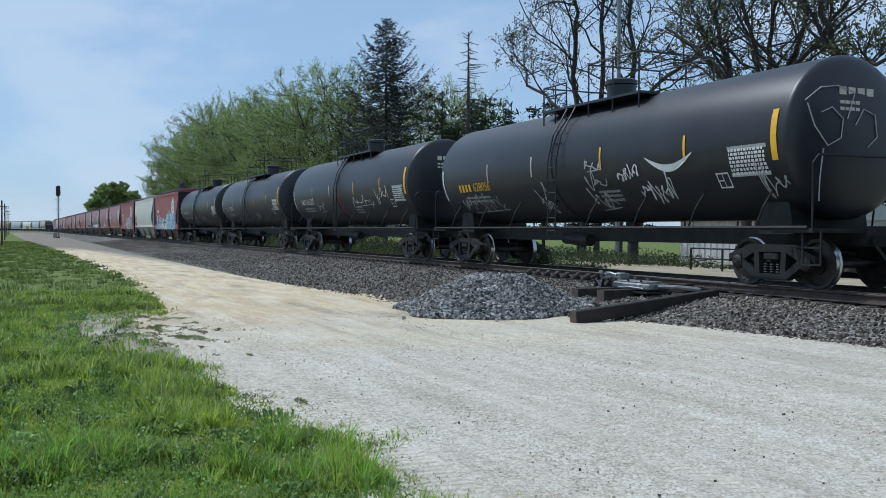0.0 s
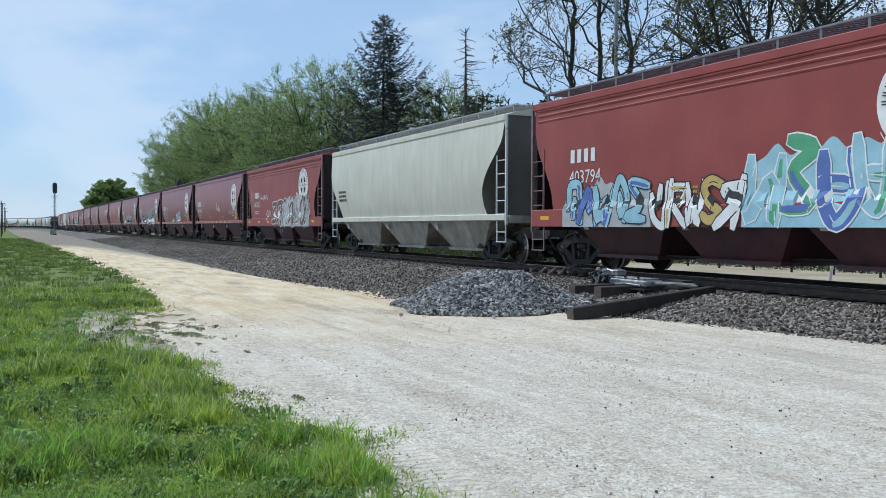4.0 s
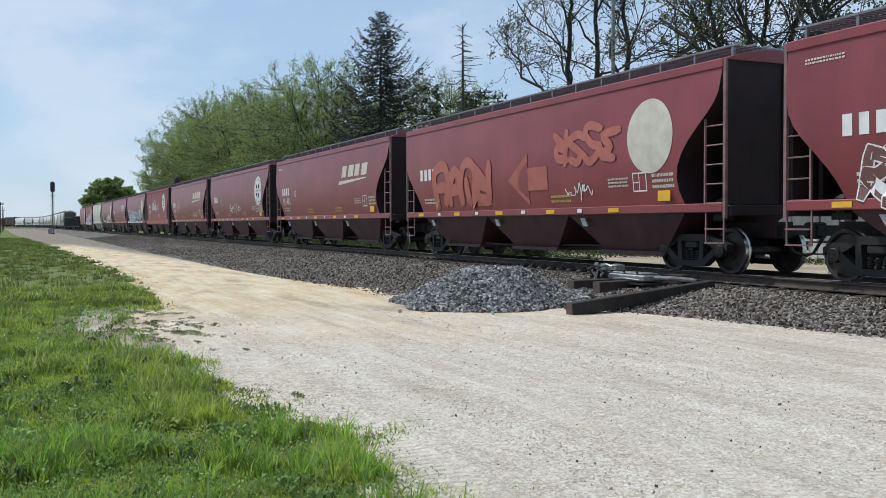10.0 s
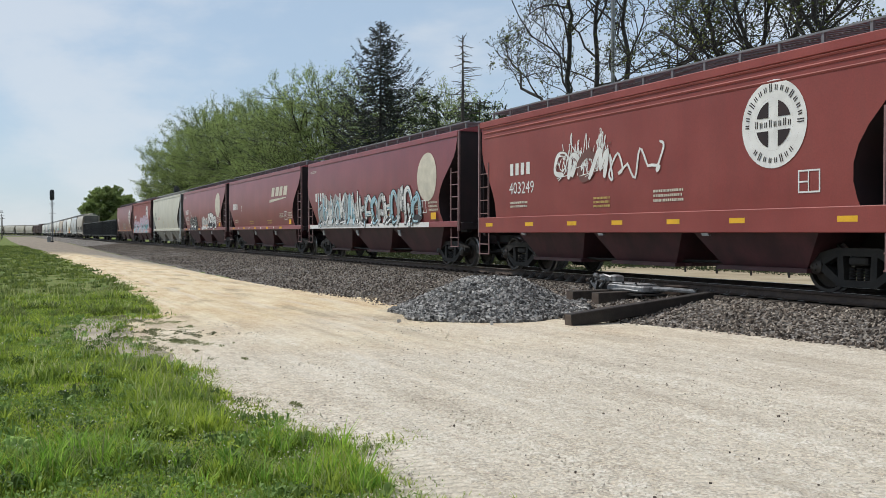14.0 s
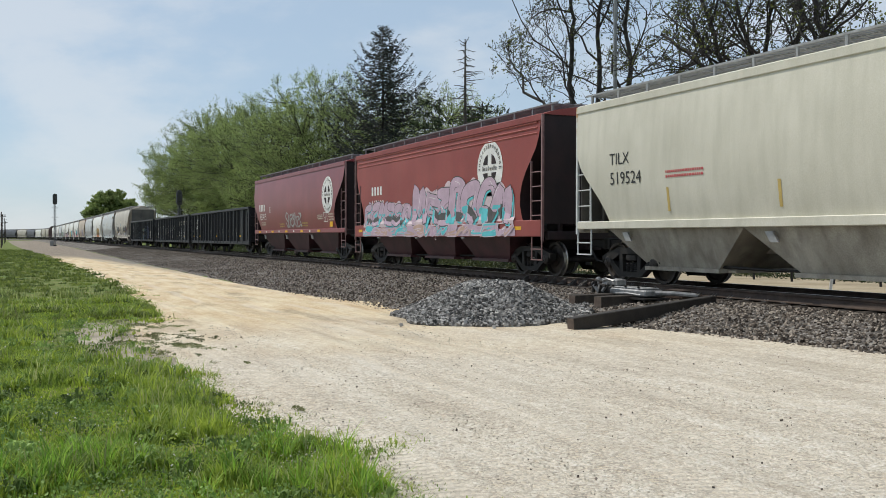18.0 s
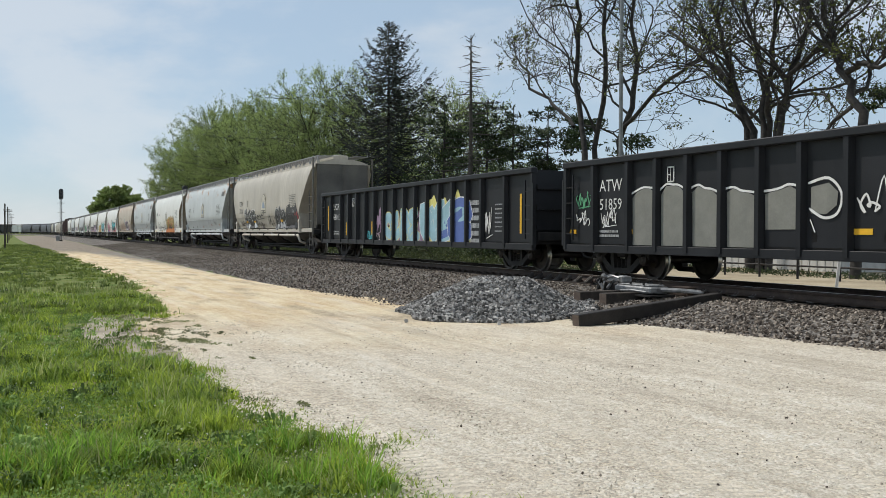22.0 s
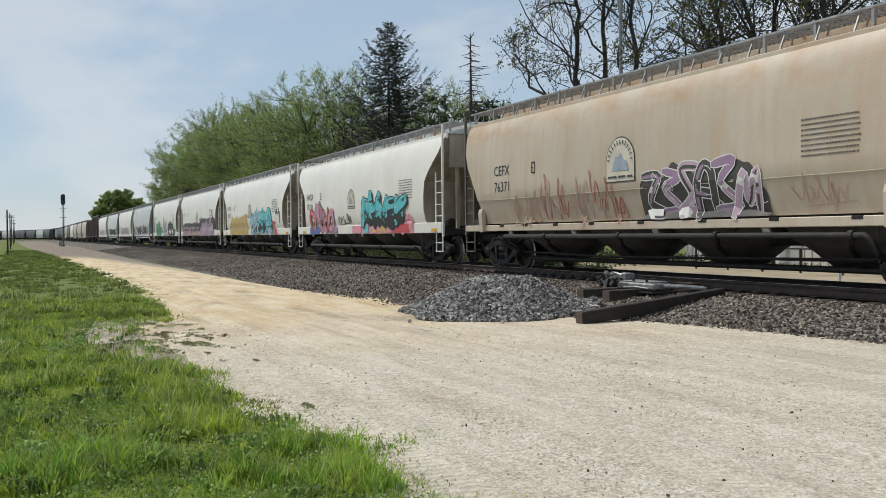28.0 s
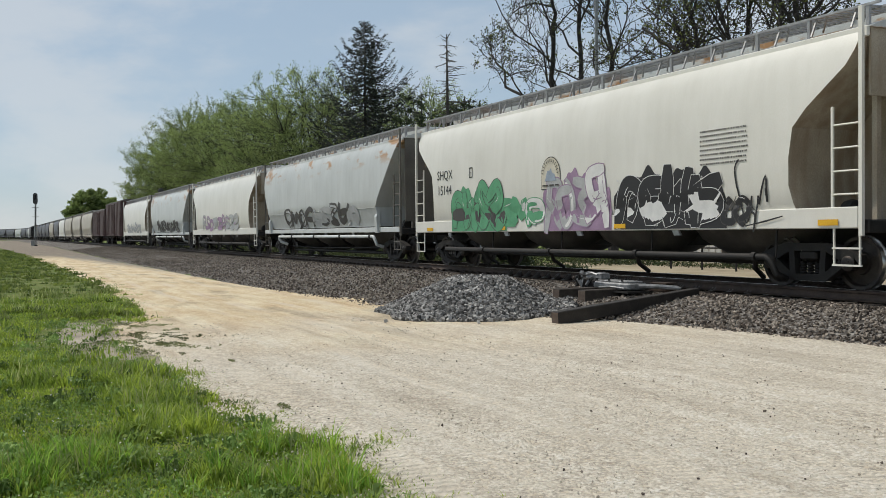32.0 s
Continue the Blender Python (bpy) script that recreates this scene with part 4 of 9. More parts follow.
LV_PD = [(1.30, 6.95, 1.41), (1.5, 6.95, 1.475), (1.75, 6.95, 1.545), (1.96, 6.95, 1.598), (2.0, 6.95, 1.615), (2.3, 7.05, 1.622), (2.6, 7.25, 1.622), (3.0, 7.6, 1.612), (3.4, 8.0, 1.595), (3.75, 8.45, 1.56), (3.95, 8.7, 1.52), (4.15, 8.75, 1.45), (4.32, 8.76, 1.33)]
LV_SHX = [(1.30, 7.3, 1.50), (1.5, 7.25, 1.57), (1.8, 7.2, 1.61), (2.3, 7.22, 1.62), (2.8, 7.35, 1.62), (3.1, 7.7, 1.615), (3.4, 8.15, 1.60), (3.7, 8.6, 1.565), (3.95, 8.72, 1.51), (4.15, 8.74, 1.43), (4.30, 8.74, 1.32)]


def spec_modern(paint, under, sill_paint, walk_paint, ladder, roof=None, endpaint=None):
    return dict(levels=LV_MODERN, paint=paint, roof=roof or paint, under=under, sill=(1.24, 1.42, 1.54), sill_paint=sill_paint, walk_paint=walk_paint, ladder=ladder,
                endpaint=endpaint or under, hatch=DARKGRATE, bays=(3, 2.3, 0.40), end_z=1.40, rear_cut=REAR_MODERN, front_cut=FRONT_MODERN)


def spec_old(paint):
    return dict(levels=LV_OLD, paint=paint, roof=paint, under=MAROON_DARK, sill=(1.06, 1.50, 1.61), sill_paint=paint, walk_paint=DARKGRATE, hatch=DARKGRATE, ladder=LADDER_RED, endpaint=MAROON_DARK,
                bays=(3, 2.2, 0.42), ribs=(3.78, 3.92, 4.06), end_z=1.40, rear_cut=REAR_OLD, front_cut=FRONT_OLD)


def spec_pd(paint, roof):
    return dict(levels=LV_PD, paint=paint, roof=roof, under=STEEL, sill=(1.08, 1.26, 1.5), sill_paint=paint, walk_paint=GRATE, ladder=ENDGREY, endpaint=ENDGREY, bays=(4, 0.8, 0.47),
                belts=(1.98,), round_bays=True, pipe=0.93, walk_y=1.22, walk_w=0.7, walk=0.40, tallpost=True, end_z=1.45, jack=True, slope=paint, rear_cut=REAR_PD, front_cut=FRONT_PD, braces=True)


def spec_shx(paint):
    return dict(levels=LV_SHX, paint=paint, roof=GREYWHITE, under=STEEL, sill=(1.05, 1.40, 1.56), sill_paint=paint, walk_paint=GRATE, ladder=WHITE, endpaint=ENDBEIGE, bays=(4, 0.8, 0.6),
                round_bays=True, pipe=0.55, dark_pipe=True, walk_y=1.22, walk_w=0.7, walk=0.40, tallpost=True, end_z=3.2, rear_cut=CUT_SHX, front_cut=CUT_SHX, braces=True)


def make_tank(length):
    car = new("tank_car")
    mid, half = -0.88, 7.52  # the barrel's middle and half length
    r, zc = 1.53, 2.80
    t = Shape()
    # dished heads with a tight knuckle
    head = [(0.2, -0.30), (0.45, -0.275), (0.68, -0.23), (0.85, -0.17), (0.93, -0.12), (0.975, -0.07), (0.995, -0.025), (1.0, 0.02)]
    prof = [(0.02, mid - half - 0.31)] + [(r * q, mid - half + d) for q, d in head]
    prof += [(r, -2.2), (r, -1.92), (r + 0.03, -1.90), (r + 0.03, -1.48), (r, -1.46), (r, 2.0)]
    prof += [(r * q, mid + half - d) for q, d in reversed(head)] + [(0.02, mid + half + 0.31)]
    t.lathe(prof, axis="x", sides=40, centre=(0, 0, zc))
    part("tank", t, TANK, car, "welded black steel barrel with dished heads", smooth=30)
    dome = Shape()
    dome.lathe([(0.36, zc + r - 0.12), (0.36, zc + r + 0.42), (0.41, zc + r + 0.44), (0.41, zc + r + 0.54), (0.33, zc + r + 0.58), (0.02, zc + r + 0.59)], axis="z", sides=18, centre=(-0.6, 0, 0))
    part("dome_housing", dome, TANK, car, smooth=40)
    def bar(p, q, name):
        one = Shape()
        one.tube([p, q], 0.022, 5)
        part(name, one, TANK, car)
    for sgn in (-1, 1):
        y0, y1 = sorted((sgn * 0.55, sgn * 1.1))
        dp = Shape()
        dp.box(-2.7, 1.7, y0, y1, zc + r - 0.12, zc + r - 0.06)
        part("platform", dp, TANK, car, "narrow steel platform beside the dome")
        for x, h in ((-2.65, 0.55), (-2.05, 0.55), (-1.5, 0.55), (-0.45, 0.85), (0.6, 0.85), (1.65, 0.85)):
            bar((x, sgn * 1.08, zc + r - 0.45), (x, sgn * 1.08, zc + r + h), "rail_post")
        for h in (0.3, 0.55):
            bar((-2.65, sgn * 1.08, zc + r + h), (-1.5, sgn * 1.08, zc + r + h), "guard_rail")
        bar((-0.45, sgn * 1.08, zc + r + 0.85), (1.65, sgn * 1.08, zc + r + 0.85), "guard_rail")
    for x, h in ((-2.65, 0.55), (-0.45, 0.85), (1.65, 0.85)):
        bar((x, -1.08, zc + r + h), (x, 1.08, zc + r + h), "guard_rail")
    ld = Shape()
    lx = -1.25
    for x in (-0.2, 0.2):
        ld.tube([(x + lx, -1.64, 0.9), (x + lx, -1.66, 2.8), (x + lx, -1.5, 3.5), (x + lx, -1.08, 4.2)], 0.022, 5)
    for k in range(10):
        z = 1.05 + k * 0.32
        y = -1.65 if z < 2.85 else -1.65 + (z - 2.85) * 0.37
        ld.tube([(lx - 0.2, y, z), (lx + 0.2, y, z)], 0.014, 5)
    part("ladder", ld, TANK, car)
    sill = Shape()
    sill.box(mid - length / 2 + 0.75, mid + length / 2 - 0.75, -0.25, 0.25, 0.78, 1.15)
    part("centre_sill", sill, STEEL, car)
    for sgn in (-1, 1):
        hr = Shape()
        hr.tube([(mid - length / 2 + 0.9, sgn * 1.5, 1.12), (mid + length / 2 - 0.9, sgn * 1.5, 1.12)], 0.035, 5)
        for k in range(8):
            x = mid - length / 2 + 2.2 + k * (length - 4.4) / 7
            hr.tube([(x, sgn * 1.5, 1.12), (x + 0.12, sgn * 1.42, 1.5), (x + 0.16, sgn * 1.2, 1.86)], 0.022, 5)
        part("side_rail", hr, STEEL, car)
    for a in (-1, 1):
        bs = Shape()
        x = mid + a * (length / 2 - 2.25)
        bs.prism([(x - 0.45, 1.0), (x + 0.45, 1.0), (x + 0.4, 1.35), (x + 0.3, 1.75), (x - 0.3, 1.75), (x - 0.4, 1.35)], -0.95, 0.95)
        part("saddle", bs, STEEL, car)
        pf = Shape()
        x0, x1 = sorted((mid + a * (length / 2 - 0.78), mid + a * (length / 2 - 1.75)))
        pf.box(x0, x1, -1.5, 1.5, 1.02, 1.10, 0.01)
        xe = mid + a * (length / 2 - 0.85)
        for yy in (-1.45, 1.45):
            pf.tube([(xe, yy, 1.05), (xe, yy, 2.25), (xe, yy * 0.9, 2.4), (xe, 0, 2.4)], 0.022, 5)
            for z in (0.45, 0.75):
                pf.box(xe - 0.22, xe + 0.22, yy - 0.02, yy + 0.02, z, z + 0.03)
            for q in (-0.21, 0.21):
                pf.box(xe + q - 0.014, xe + q + 0.014, yy - 0.014, yy + 0.014, 0.45, 1.05)
        part("end_platform", pf, STEEL, car)
        add_truck(car, mid + a * (length / 2 - 2.25))
    add_couplers(car, length / 2, mid)
    ov = Shape()
    ov.lathe([(0.1, 0.75), (0.2, 0.8), (0.2, 1.3)], axis="z", sides=12)
    part("bottom_outlet", ov, STEEL, car)
    ov = Shape()
    ov.tube([(-2.4, -0.5, 0.85), (-1.2, -0.5, 0.8)], 0.16, 10)
    part("air_reservoir", ov, STEEL, car)
    return car


def make_gondola(length):
    car = new("gondola_car")
    hl = length / 2 - 0.78
    zt, z0, hw = 2.78, 0.76, 1.45
    for sgn in (-1, 1):
        s = Shape()
        y0, y1 = sorted((sgn * hw, sgn * (hw - 0.02)))
        s.box(-hl, hl, y0, y1, z0, zt)
        part("side_panel", s, GOND, car)
        c = Shape()
        y0, y1 = sorted((sgn * (hw - 0.04), sgn * (hw + 0.15)))
        c.box(-hl - 0.02, hl + 0.02, y0, y1, zt - 0.1, zt + 0.05, 0.02)
        part("top_chord", c, GOND, car)
        b = Shape()
        y0, y1 = sorted((sgn * (hw - 0.02), sgn * (hw + 0.10)))
        b.box(-hl, hl, y0, y1, z0 - 0.16, z0 + 0.02, 0.01)
        part("side_sill", b, GOND, car)
        # two broad panels at either end, even ones between
        for x in [-hl + 0.06, -hl + 1.31] + [-hl + 2.71 + (2 * hl - 5.87) * i / 13 for i in range(14)] + [hl - 1.66, hl - 0.06]:
            part("side_post", RIB, None, car, at=pose(x, sgn * (hw + 0.005), 0, 0, 0, 0 if sgn < 0 else 180))
    fl = Shape()
    fl.box(-hl, hl, -hw, hw, z0, z0 + 0.06)
    part("floor", fl, STEEL, car)
    for a in (-1, 1):
        e = Shape()
        x0, x1 = sorted((a * hl, a * (hl - 0.05)))
        e.box(x0, x1, -hw, hw, z0, zt - 0.02)
        for z in (1.2, 1.75, 2.3):
            x0, x1 = sorted((a * hl, a * (hl + 0.09)))
            e.box(x0, x1, -hw, hw, z - 0.06, z + 0.06)
        part("end_wall", e, GOND, car)
        part("ladder", ladder_shape(a * (hl + 0.02), a * (hl - 0.42), -hw - 0.1, 0.75, 2.4, 4, False), GOND, car)
        es = Shape()
        x0, x1 = sorted((a * (hl - 0.4), a * (hl + 0.08)))
        es.box(x0, x1, -1.4, 1.4, 0.85, 1.1, 0.02)
        part("end_sill", es, STEEL, car)
        add_truck(car, a * (length / 2 - 2.6))
    cs = Shape()
    cs.box(-hl, hl, -0.25, 0.25, 0.75, 1.1)
    for i in range(9):
        x = -hl + 3.6 + i * (2 * hl - 7.2) / 8
        cs.box(x - 0.06, x + 0.06, -hw, hw, 0.92, 1.1)
    cs.tube([(-1.2, -0.7, 0.82), (0.2, -0.7, 0.82)], 0.2, 10)
    part("centre_sill", cs, STEEL, car)
    add_couplers(car, length / 2)
    return car


_r = Shape()
_r.loft([[(-0.09, 0.0, z), (-0.055, -0.12, z), (0.055, -0.12, z), (0.09, 0.0, z)] for z in (0.66, 2.72)])
RIB = _r.mesh("side_post", GOND)


def make_boxcar(length, paint, height=5.0):
    car = new("box_car")
    hl = length / 2 - 0.76
    b = Shape()
    b.box(-hl, hl, -1.6, 1.6, 1.05, height - 0.25, 0.03)
    part("body", b, paint, car)
    rf = Shape()
    rf.loft([[(x, -1.63, height - 0.26), (x, -1.2, height - 0.08), (x, 0, height), (x, 1.2, height - 0.08), (x, 1.63, height - 0.26)] for x in (-hl - 0.03, hl + 0.03)])
    part("roof", rf, ENDGREY, car)
    d = Shape()
    d.box(-1.6, 1.6, -1.68, -1.6, 1.1, height - 0.4, 0.01)
    for x in (-1.2, -0.4, 0.4, 1.2):
        d.tube([(x, -1.7, 1.2), (x, -1.7, height - 0.5)], 0.03, 5)
    part("door", d, paint, car, "sliding plug door")
    for i in range(12):
        x = -hl + 0.3 + i * (2 * hl - 0.6) / 11
        if abs(x) > 1.8:
            rb = Shape()
            rb.box(x - 0.05, x + 0.05, -1.65, -1.6, 1.15, height - 0.35)
            part("side_post", rb, paint, car)
    for a in (-1, 1):
        part("ladder", ladder_shape(a * (hl - 0.05), a * (hl - 0.5), -1.66, 1.0, 3.6, 6), paint, car)
        add_truck(car, a * (hl - 1.7))
    cs = Shape()
    cs.box(-hl, hl, -0.25, 0.25, 0.72, 1.05)
    part("centre_sill", cs, STEEL, car)
    add_couplers(car, length / 2)
    return car


# ---- decoration on car sides ----
def wrap(shape, width_at, layer):
    """Lays a flat drawing (x, z) onto the near side of a car."""
    shape.v = [(x, -(width_at(z) + 0.004 + 0.006 * layer + y), z) for x, y, z in shape.v]
    return shape


def patch(car, name, outline, width_at, material, layer=0, label=""):
    """A painted patch, cut into strips so that it follows the curved side."""
    s = Shape()
    s.add([(x, 0, z) for x, z in outline], [tuple(range(len(outline)))])
    return part(name, wrap(s, width_at, layer), material, car, label)


def bars(car, name, x0, z0, w, h, rows, width_at, material, label="", ratio=0.55, words=3):
    """Rows of small bars that stand for a block of lettering."""
    s = Shape()
    rng = random.Random(int(abs(x0) * 1000 + z0 * 100))
    for r in range(rows):
        z = z0 + h - (r + 1) * h / rows
        x = x0
        while x < x0 + w - 0.04:
            l = min(rng.uniform(0.06, 0.2) * w / words, x0 + w - x)
            s.add([(x, 0, z), (x + l, 0, z), (x + l, 0, z + h / rows * ratio), (x, 0, z + h / rows * ratio)], [(0, 1, 2, 3)])
            x += l + 0.035 * w / words + 0.008
    ob = part(name, wrap(s, width_at, 1), material, car, label)
    ob["kind"] = "stuff"
    return ob


FONT_CACHE = {}


def digits(car, text, x0, z0, height, width_at, material, name="car_number", layer=1):
    if text not in FONT_CACHE:
        cu = bpy.data.curves.new("lettering", "FONT")
        cu.body, cu.size, cu.resolution_u = text, 1.0, 2
        ob = bpy.data.objects.new("lettering", cu)
        scene.collection.objects.link(ob)
        dg = bpy.context.evaluated_depsgraph_get()
        me = bpy.data.meshes.new_from_object(ob.evaluated_get(dg))
        FONT_CACHE[text] = ([tuple(v.co) for v in me.vertices], [tuple(p.vertices) for p in me.polygons])
        bpy.data.objects.remove(ob)
        bpy.data.meshes.remove(me)
        bpy.data.curves.remove(cu)
    vs, fs = FONT_CACHE[text]
    k = height / 0.7
    s = Shape()
    s.add([(x0 + v[0] * k, 0, z0 + v[1] * k) for v in vs], fs)
    return part(name, wrap(s, width_at, layer), material, car)


def smooth_line(pts, n=4):
    """A curve through pts."""
    q = [pts[0]] + list(pts) + [pts[-1]]
    out = []
    for i in range(1, len(q) - 2):
        a, b, c, d = q[i - 1:i + 3]
        for k in range(n):
            t = k / n
            out.append(tuple(0.5 * (2 * b[m] + (c[m] - a[m]) * t + (2 * a[m] - 5 * b[m] + 4 * c[m] - d[m]) * t * t + (3 * b[m] - a[m] - 3 * c[m] + d[m]) * t ** 3) for m in (0, 1)))
    return out + [tuple(pts[-1])]


def stroke(s, pts, w, lift=None):
    """A flat brush stroke with rounded ends."""
    pts = [Vector((p[0], 0, p[1])) for p in pts]
    left, right = [], []
    for i, p in enumerate(pts):
        d = (pts[min(i + 1, len(pts) - 1)] - pts[max(i - 1, 0)]).normalized()
        nrm = Vector((-d.z, 0, d.x))
        k = w if 0 < i < len(pts) - 1 else w * 0.6
        q = p - d * w * 0.4 if i == 0 else p + d * w * 0.4 if i == len(pts) - 1 else p
        left.append(q + nrm * k * 0.5)
        right.append(q - nrm * k * 0.5)
    # each stroke lies a hair above the one before it
    base = 0.0003 * (len(s.f) // 6 % 14) if lift is None else lift
    for row in (left, right):
        for i, q in enumerate(row):
            q.y = base + 0.00003 * i
    n = len(pts)
    s.add(left + right, [(i, i + 1, n + i + 1, n + i) for i in range(n - 1)])


SKELETONS = (
    (((0.08, 0.0), (0.1, 0.6), (0.45, 1.0), (0.85, 0.7), (0.9, 0.0)), ((0.15, 0.4), (0.8, 0.36))),
    (((0.9, 0.85), (0.45, 1.0), (0.12, 0.75), (0.5, 0.5), (0.9, 0.25), (0.5, 0.0), (0.05, 0.15)),),
    (((0.15, 1.0), (0.12, 0.3), (0.4, 0.0), (0.8, 0.1), (0.95, 0.6)), ((0.5, 0.95), (0.55, 0.45))),
    (((0.02, 0.0), (0.28, 1.0), (0.52, 0.3), (0.78, 1.0), (1.0, 0.0)),),
    (((0.5, 0.95), (0.1, 0.6), (0.3, 0.05), (0.8, 0.1), (0.9, 0.65), (0.45, 0.9)),),
    (((0.15, 0.0), (0.2, 1.0)), ((0.2, 0.92), (0.85, 0.85), (0.7, 0.5), (0.25, 0.48), (0.95, 0.0))),
    (((0.1, 0.95), (0.9, 0.9), (0.3, 0.45), (0.9, 0.1), (0.15, 0.0)),),
)


def sign(rng):
    """The bones of one sign that spells nothing: a bent, turned and shaken form in a unit box."""
    fx, fz = rng.random() < 0.5, rng.random() < 0.5
    out = []
    for run in SKELETONS[rng.randrange(len(SKELETONS))]:
        q = [((1 - a if fx else a) + rng.uniform(-0.13, 0.13), (1 - b if fz else b) + rng.uniform(-0.09, 0.09)) for a, b in run]
        out.append(smooth_line(q, 5))
    return out


def graffiti(car, x0, x1, z0, z1, width_at, fills, line, count, seed, back=None, thick=0.34, label="", edge=0.06, layer=2, shade=None, halo=None):
    """A row of interlocking sprayed signs without meaning: cloud, halo, shadow, outline, fill in bands, cracks and glints."""
    rng = random.Random(seed)
    w, h = (x1 - x0) / count, z1 - z0
    made = {}
    def ink(c):
        return made.setdefault(c, Shape())
    if back:
        bk = Shape()
        n, m = 72, 8
        ph = [rng.uniform(0, 6.28) for _ in range(3)]
        for i in range(n + 1):
            u = i / n
            end = min(1.0, 6 * u, 6 * (1 - u)) ** 0.5
            top = h * (0.42 + 0.45 * end + 0.16 * abs(math.sin(9 * u * (x1 - x0) / 4 + ph[0])) + 0.08 * math.sin(23 * u + ph[1]) + 0.05 * math.sin(51 * u + ph[2]))
            bk.v += [(x0 - 0.2 + (x1 - x0 + 0.4) * u, 0, z0 + top * j / m) for j in range(m + 1)]
        bk.f = [(i * (m + 1) + j, (i + 1) * (m + 1) + j, (i + 1) * (m + 1) + j + 1, i * (m + 1) + j + 1) for i in range(n) for j in range(m)]
        part("graffiti", wrap(bk, width_at, 1), SPRAY[back], car, "sprayed cloud of colour behind the signs")["kind"] = "stuff"
    for i in range(count):
        grow, lean = rng.uniform(0.84, 1.12), rng.uniform(-0.05, 0.3)
        zz = z0 + rng.uniform(0.0, 0.08) * h
        c = fills[i % len(fills)] if len(fills) > 2 else fills[rng.randrange(len(fills))]
        c2 = fills[(i + 1) % len(fills)]
        t = thick * min(w, h * 0.8) * rng.uniform(0.85, 1.15)
        lift = 0.0011 * i
        bones = [[(x0 + w * (i + 0.5 + (u - 0.5) * 1.12 + lean * (v - 0.5)), zz + t * 0.4 + v * (h * grow - t * 0.8)) for u, v in q] for q in sign(rng)]
        for q in bones:
            if halo:
                stroke(ink(halo), q, t + edge * 3.4, 0.0)
            if shade:
                stroke(ink(shade), [(a + t * 0.24, b - t * 0.2) for a, b in q], t, lift)
            if line:
                stroke(ink(line), q, t + edge, lift + 0.0003)
        for q in bones:
            stroke(ink(c), q, t, lift + 0.0006)
            if c2 != c:
                k = len(q) // 2
                stroke(ink(c2), [(a - t * 0.1, b - t * 0.12) for a, b in q[:k + 1]], t * 0.42, lift + 0.0008)
            if line and t > 0.1:
                # cracks of outline inside, and a glint
                m = rng.randint(2, max(3, len(q) // 2))
                stroke(ink(line), [(a + t * 0.18, b - t * 0.16) for a, b in q[m:m + 5]], 0.02, lift + 0.0009)
                if line != "w":
                    m = rng.randint(1, max(2, len(q) - 6))
                    stroke(ink("w"), [(a - t * 0.3, b + t * 0.22) for a, b in q[m:m + 4]], 0.018, lift + 0.001)
    # spatter: thin loose lines round the piece
    if line:
        for _ in range(count):
            a, b = rng.uniform(x0 - 0.1, x1 + 0.1), rng.uniform(z0 + 0.2 * h, z1 + 0.05 * h)
            stroke(ink(line), smooth_line([(a, b), (a + rng.uniform(-0.2, 0.2), b + rng.uniform(-0.2, 0.12)), (a + rng.uniform(-0.3, 0.35), b + rng.uniform(-0.25, 0.1))], 4), 0.018, 0.0015)
    for c, sh in made.items():
        part("graffiti", wrap(sh, width_at, layer), SPRAY[c], car, label if c == line and label else "sprayed graffiti signs")["kind"] = "stuff"


def scrawl(car, x0, x1, z0, z1, width_at, colour, seed, w=0.03, n=5):
    """A thin running tag without meaning: one hasty line of peaks and loops, and a dash under it."""
    rng = random.Random(seed)
    s = Shape()
    h = z1 - z0
    pts, x, up = [], x0, True
    step = (x1 - x0) / (n * 2.8)
    while x < x1:
        pts.append((x + rng.uniform(-0.5, 0.3) * step, z0 + h * (rng.uniform(0.3, 1.1) if up else rng.uniform(-0.1, 0.5))))
        if rng.random() < 0.55:
            pts.append((x - step * rng.uniform(0.4, 1.3), pts[-1][1] - h * rng.uniform(-0.25, 0.35)))
        x += step * rng.uniform(0.25, 1.7)
        up = not up
    k = 0
    while k < len(pts) - 2:
        m = rng.randint(4, 9)
        stroke(s, smooth_line(pts[k:k + m], 4), w * rng.uniform(0.75, 1.2))
        k += m - 1
    if rng.random() < 0.5:
        stroke(s, [(x0 + 0.1 * (x1 - x0), z0 - 0.12 * h), (x0 + 0.6 * (x1 - x0), z0 - 0.05 * h), (x1, z0 + 0.02 * h)], w * 0.8)
    part("graffiti", wrap(s, width_at, 2), SPRAY[colour], car, "thin sprayed scrawl")["kind"] = "stuff"


def disc(x, z, r, n=32):
    return [(x + r * math.cos(2 * math.pi * k / n), z + r * math.sin(2 * math.pi * k / n)) for k in range(n)]


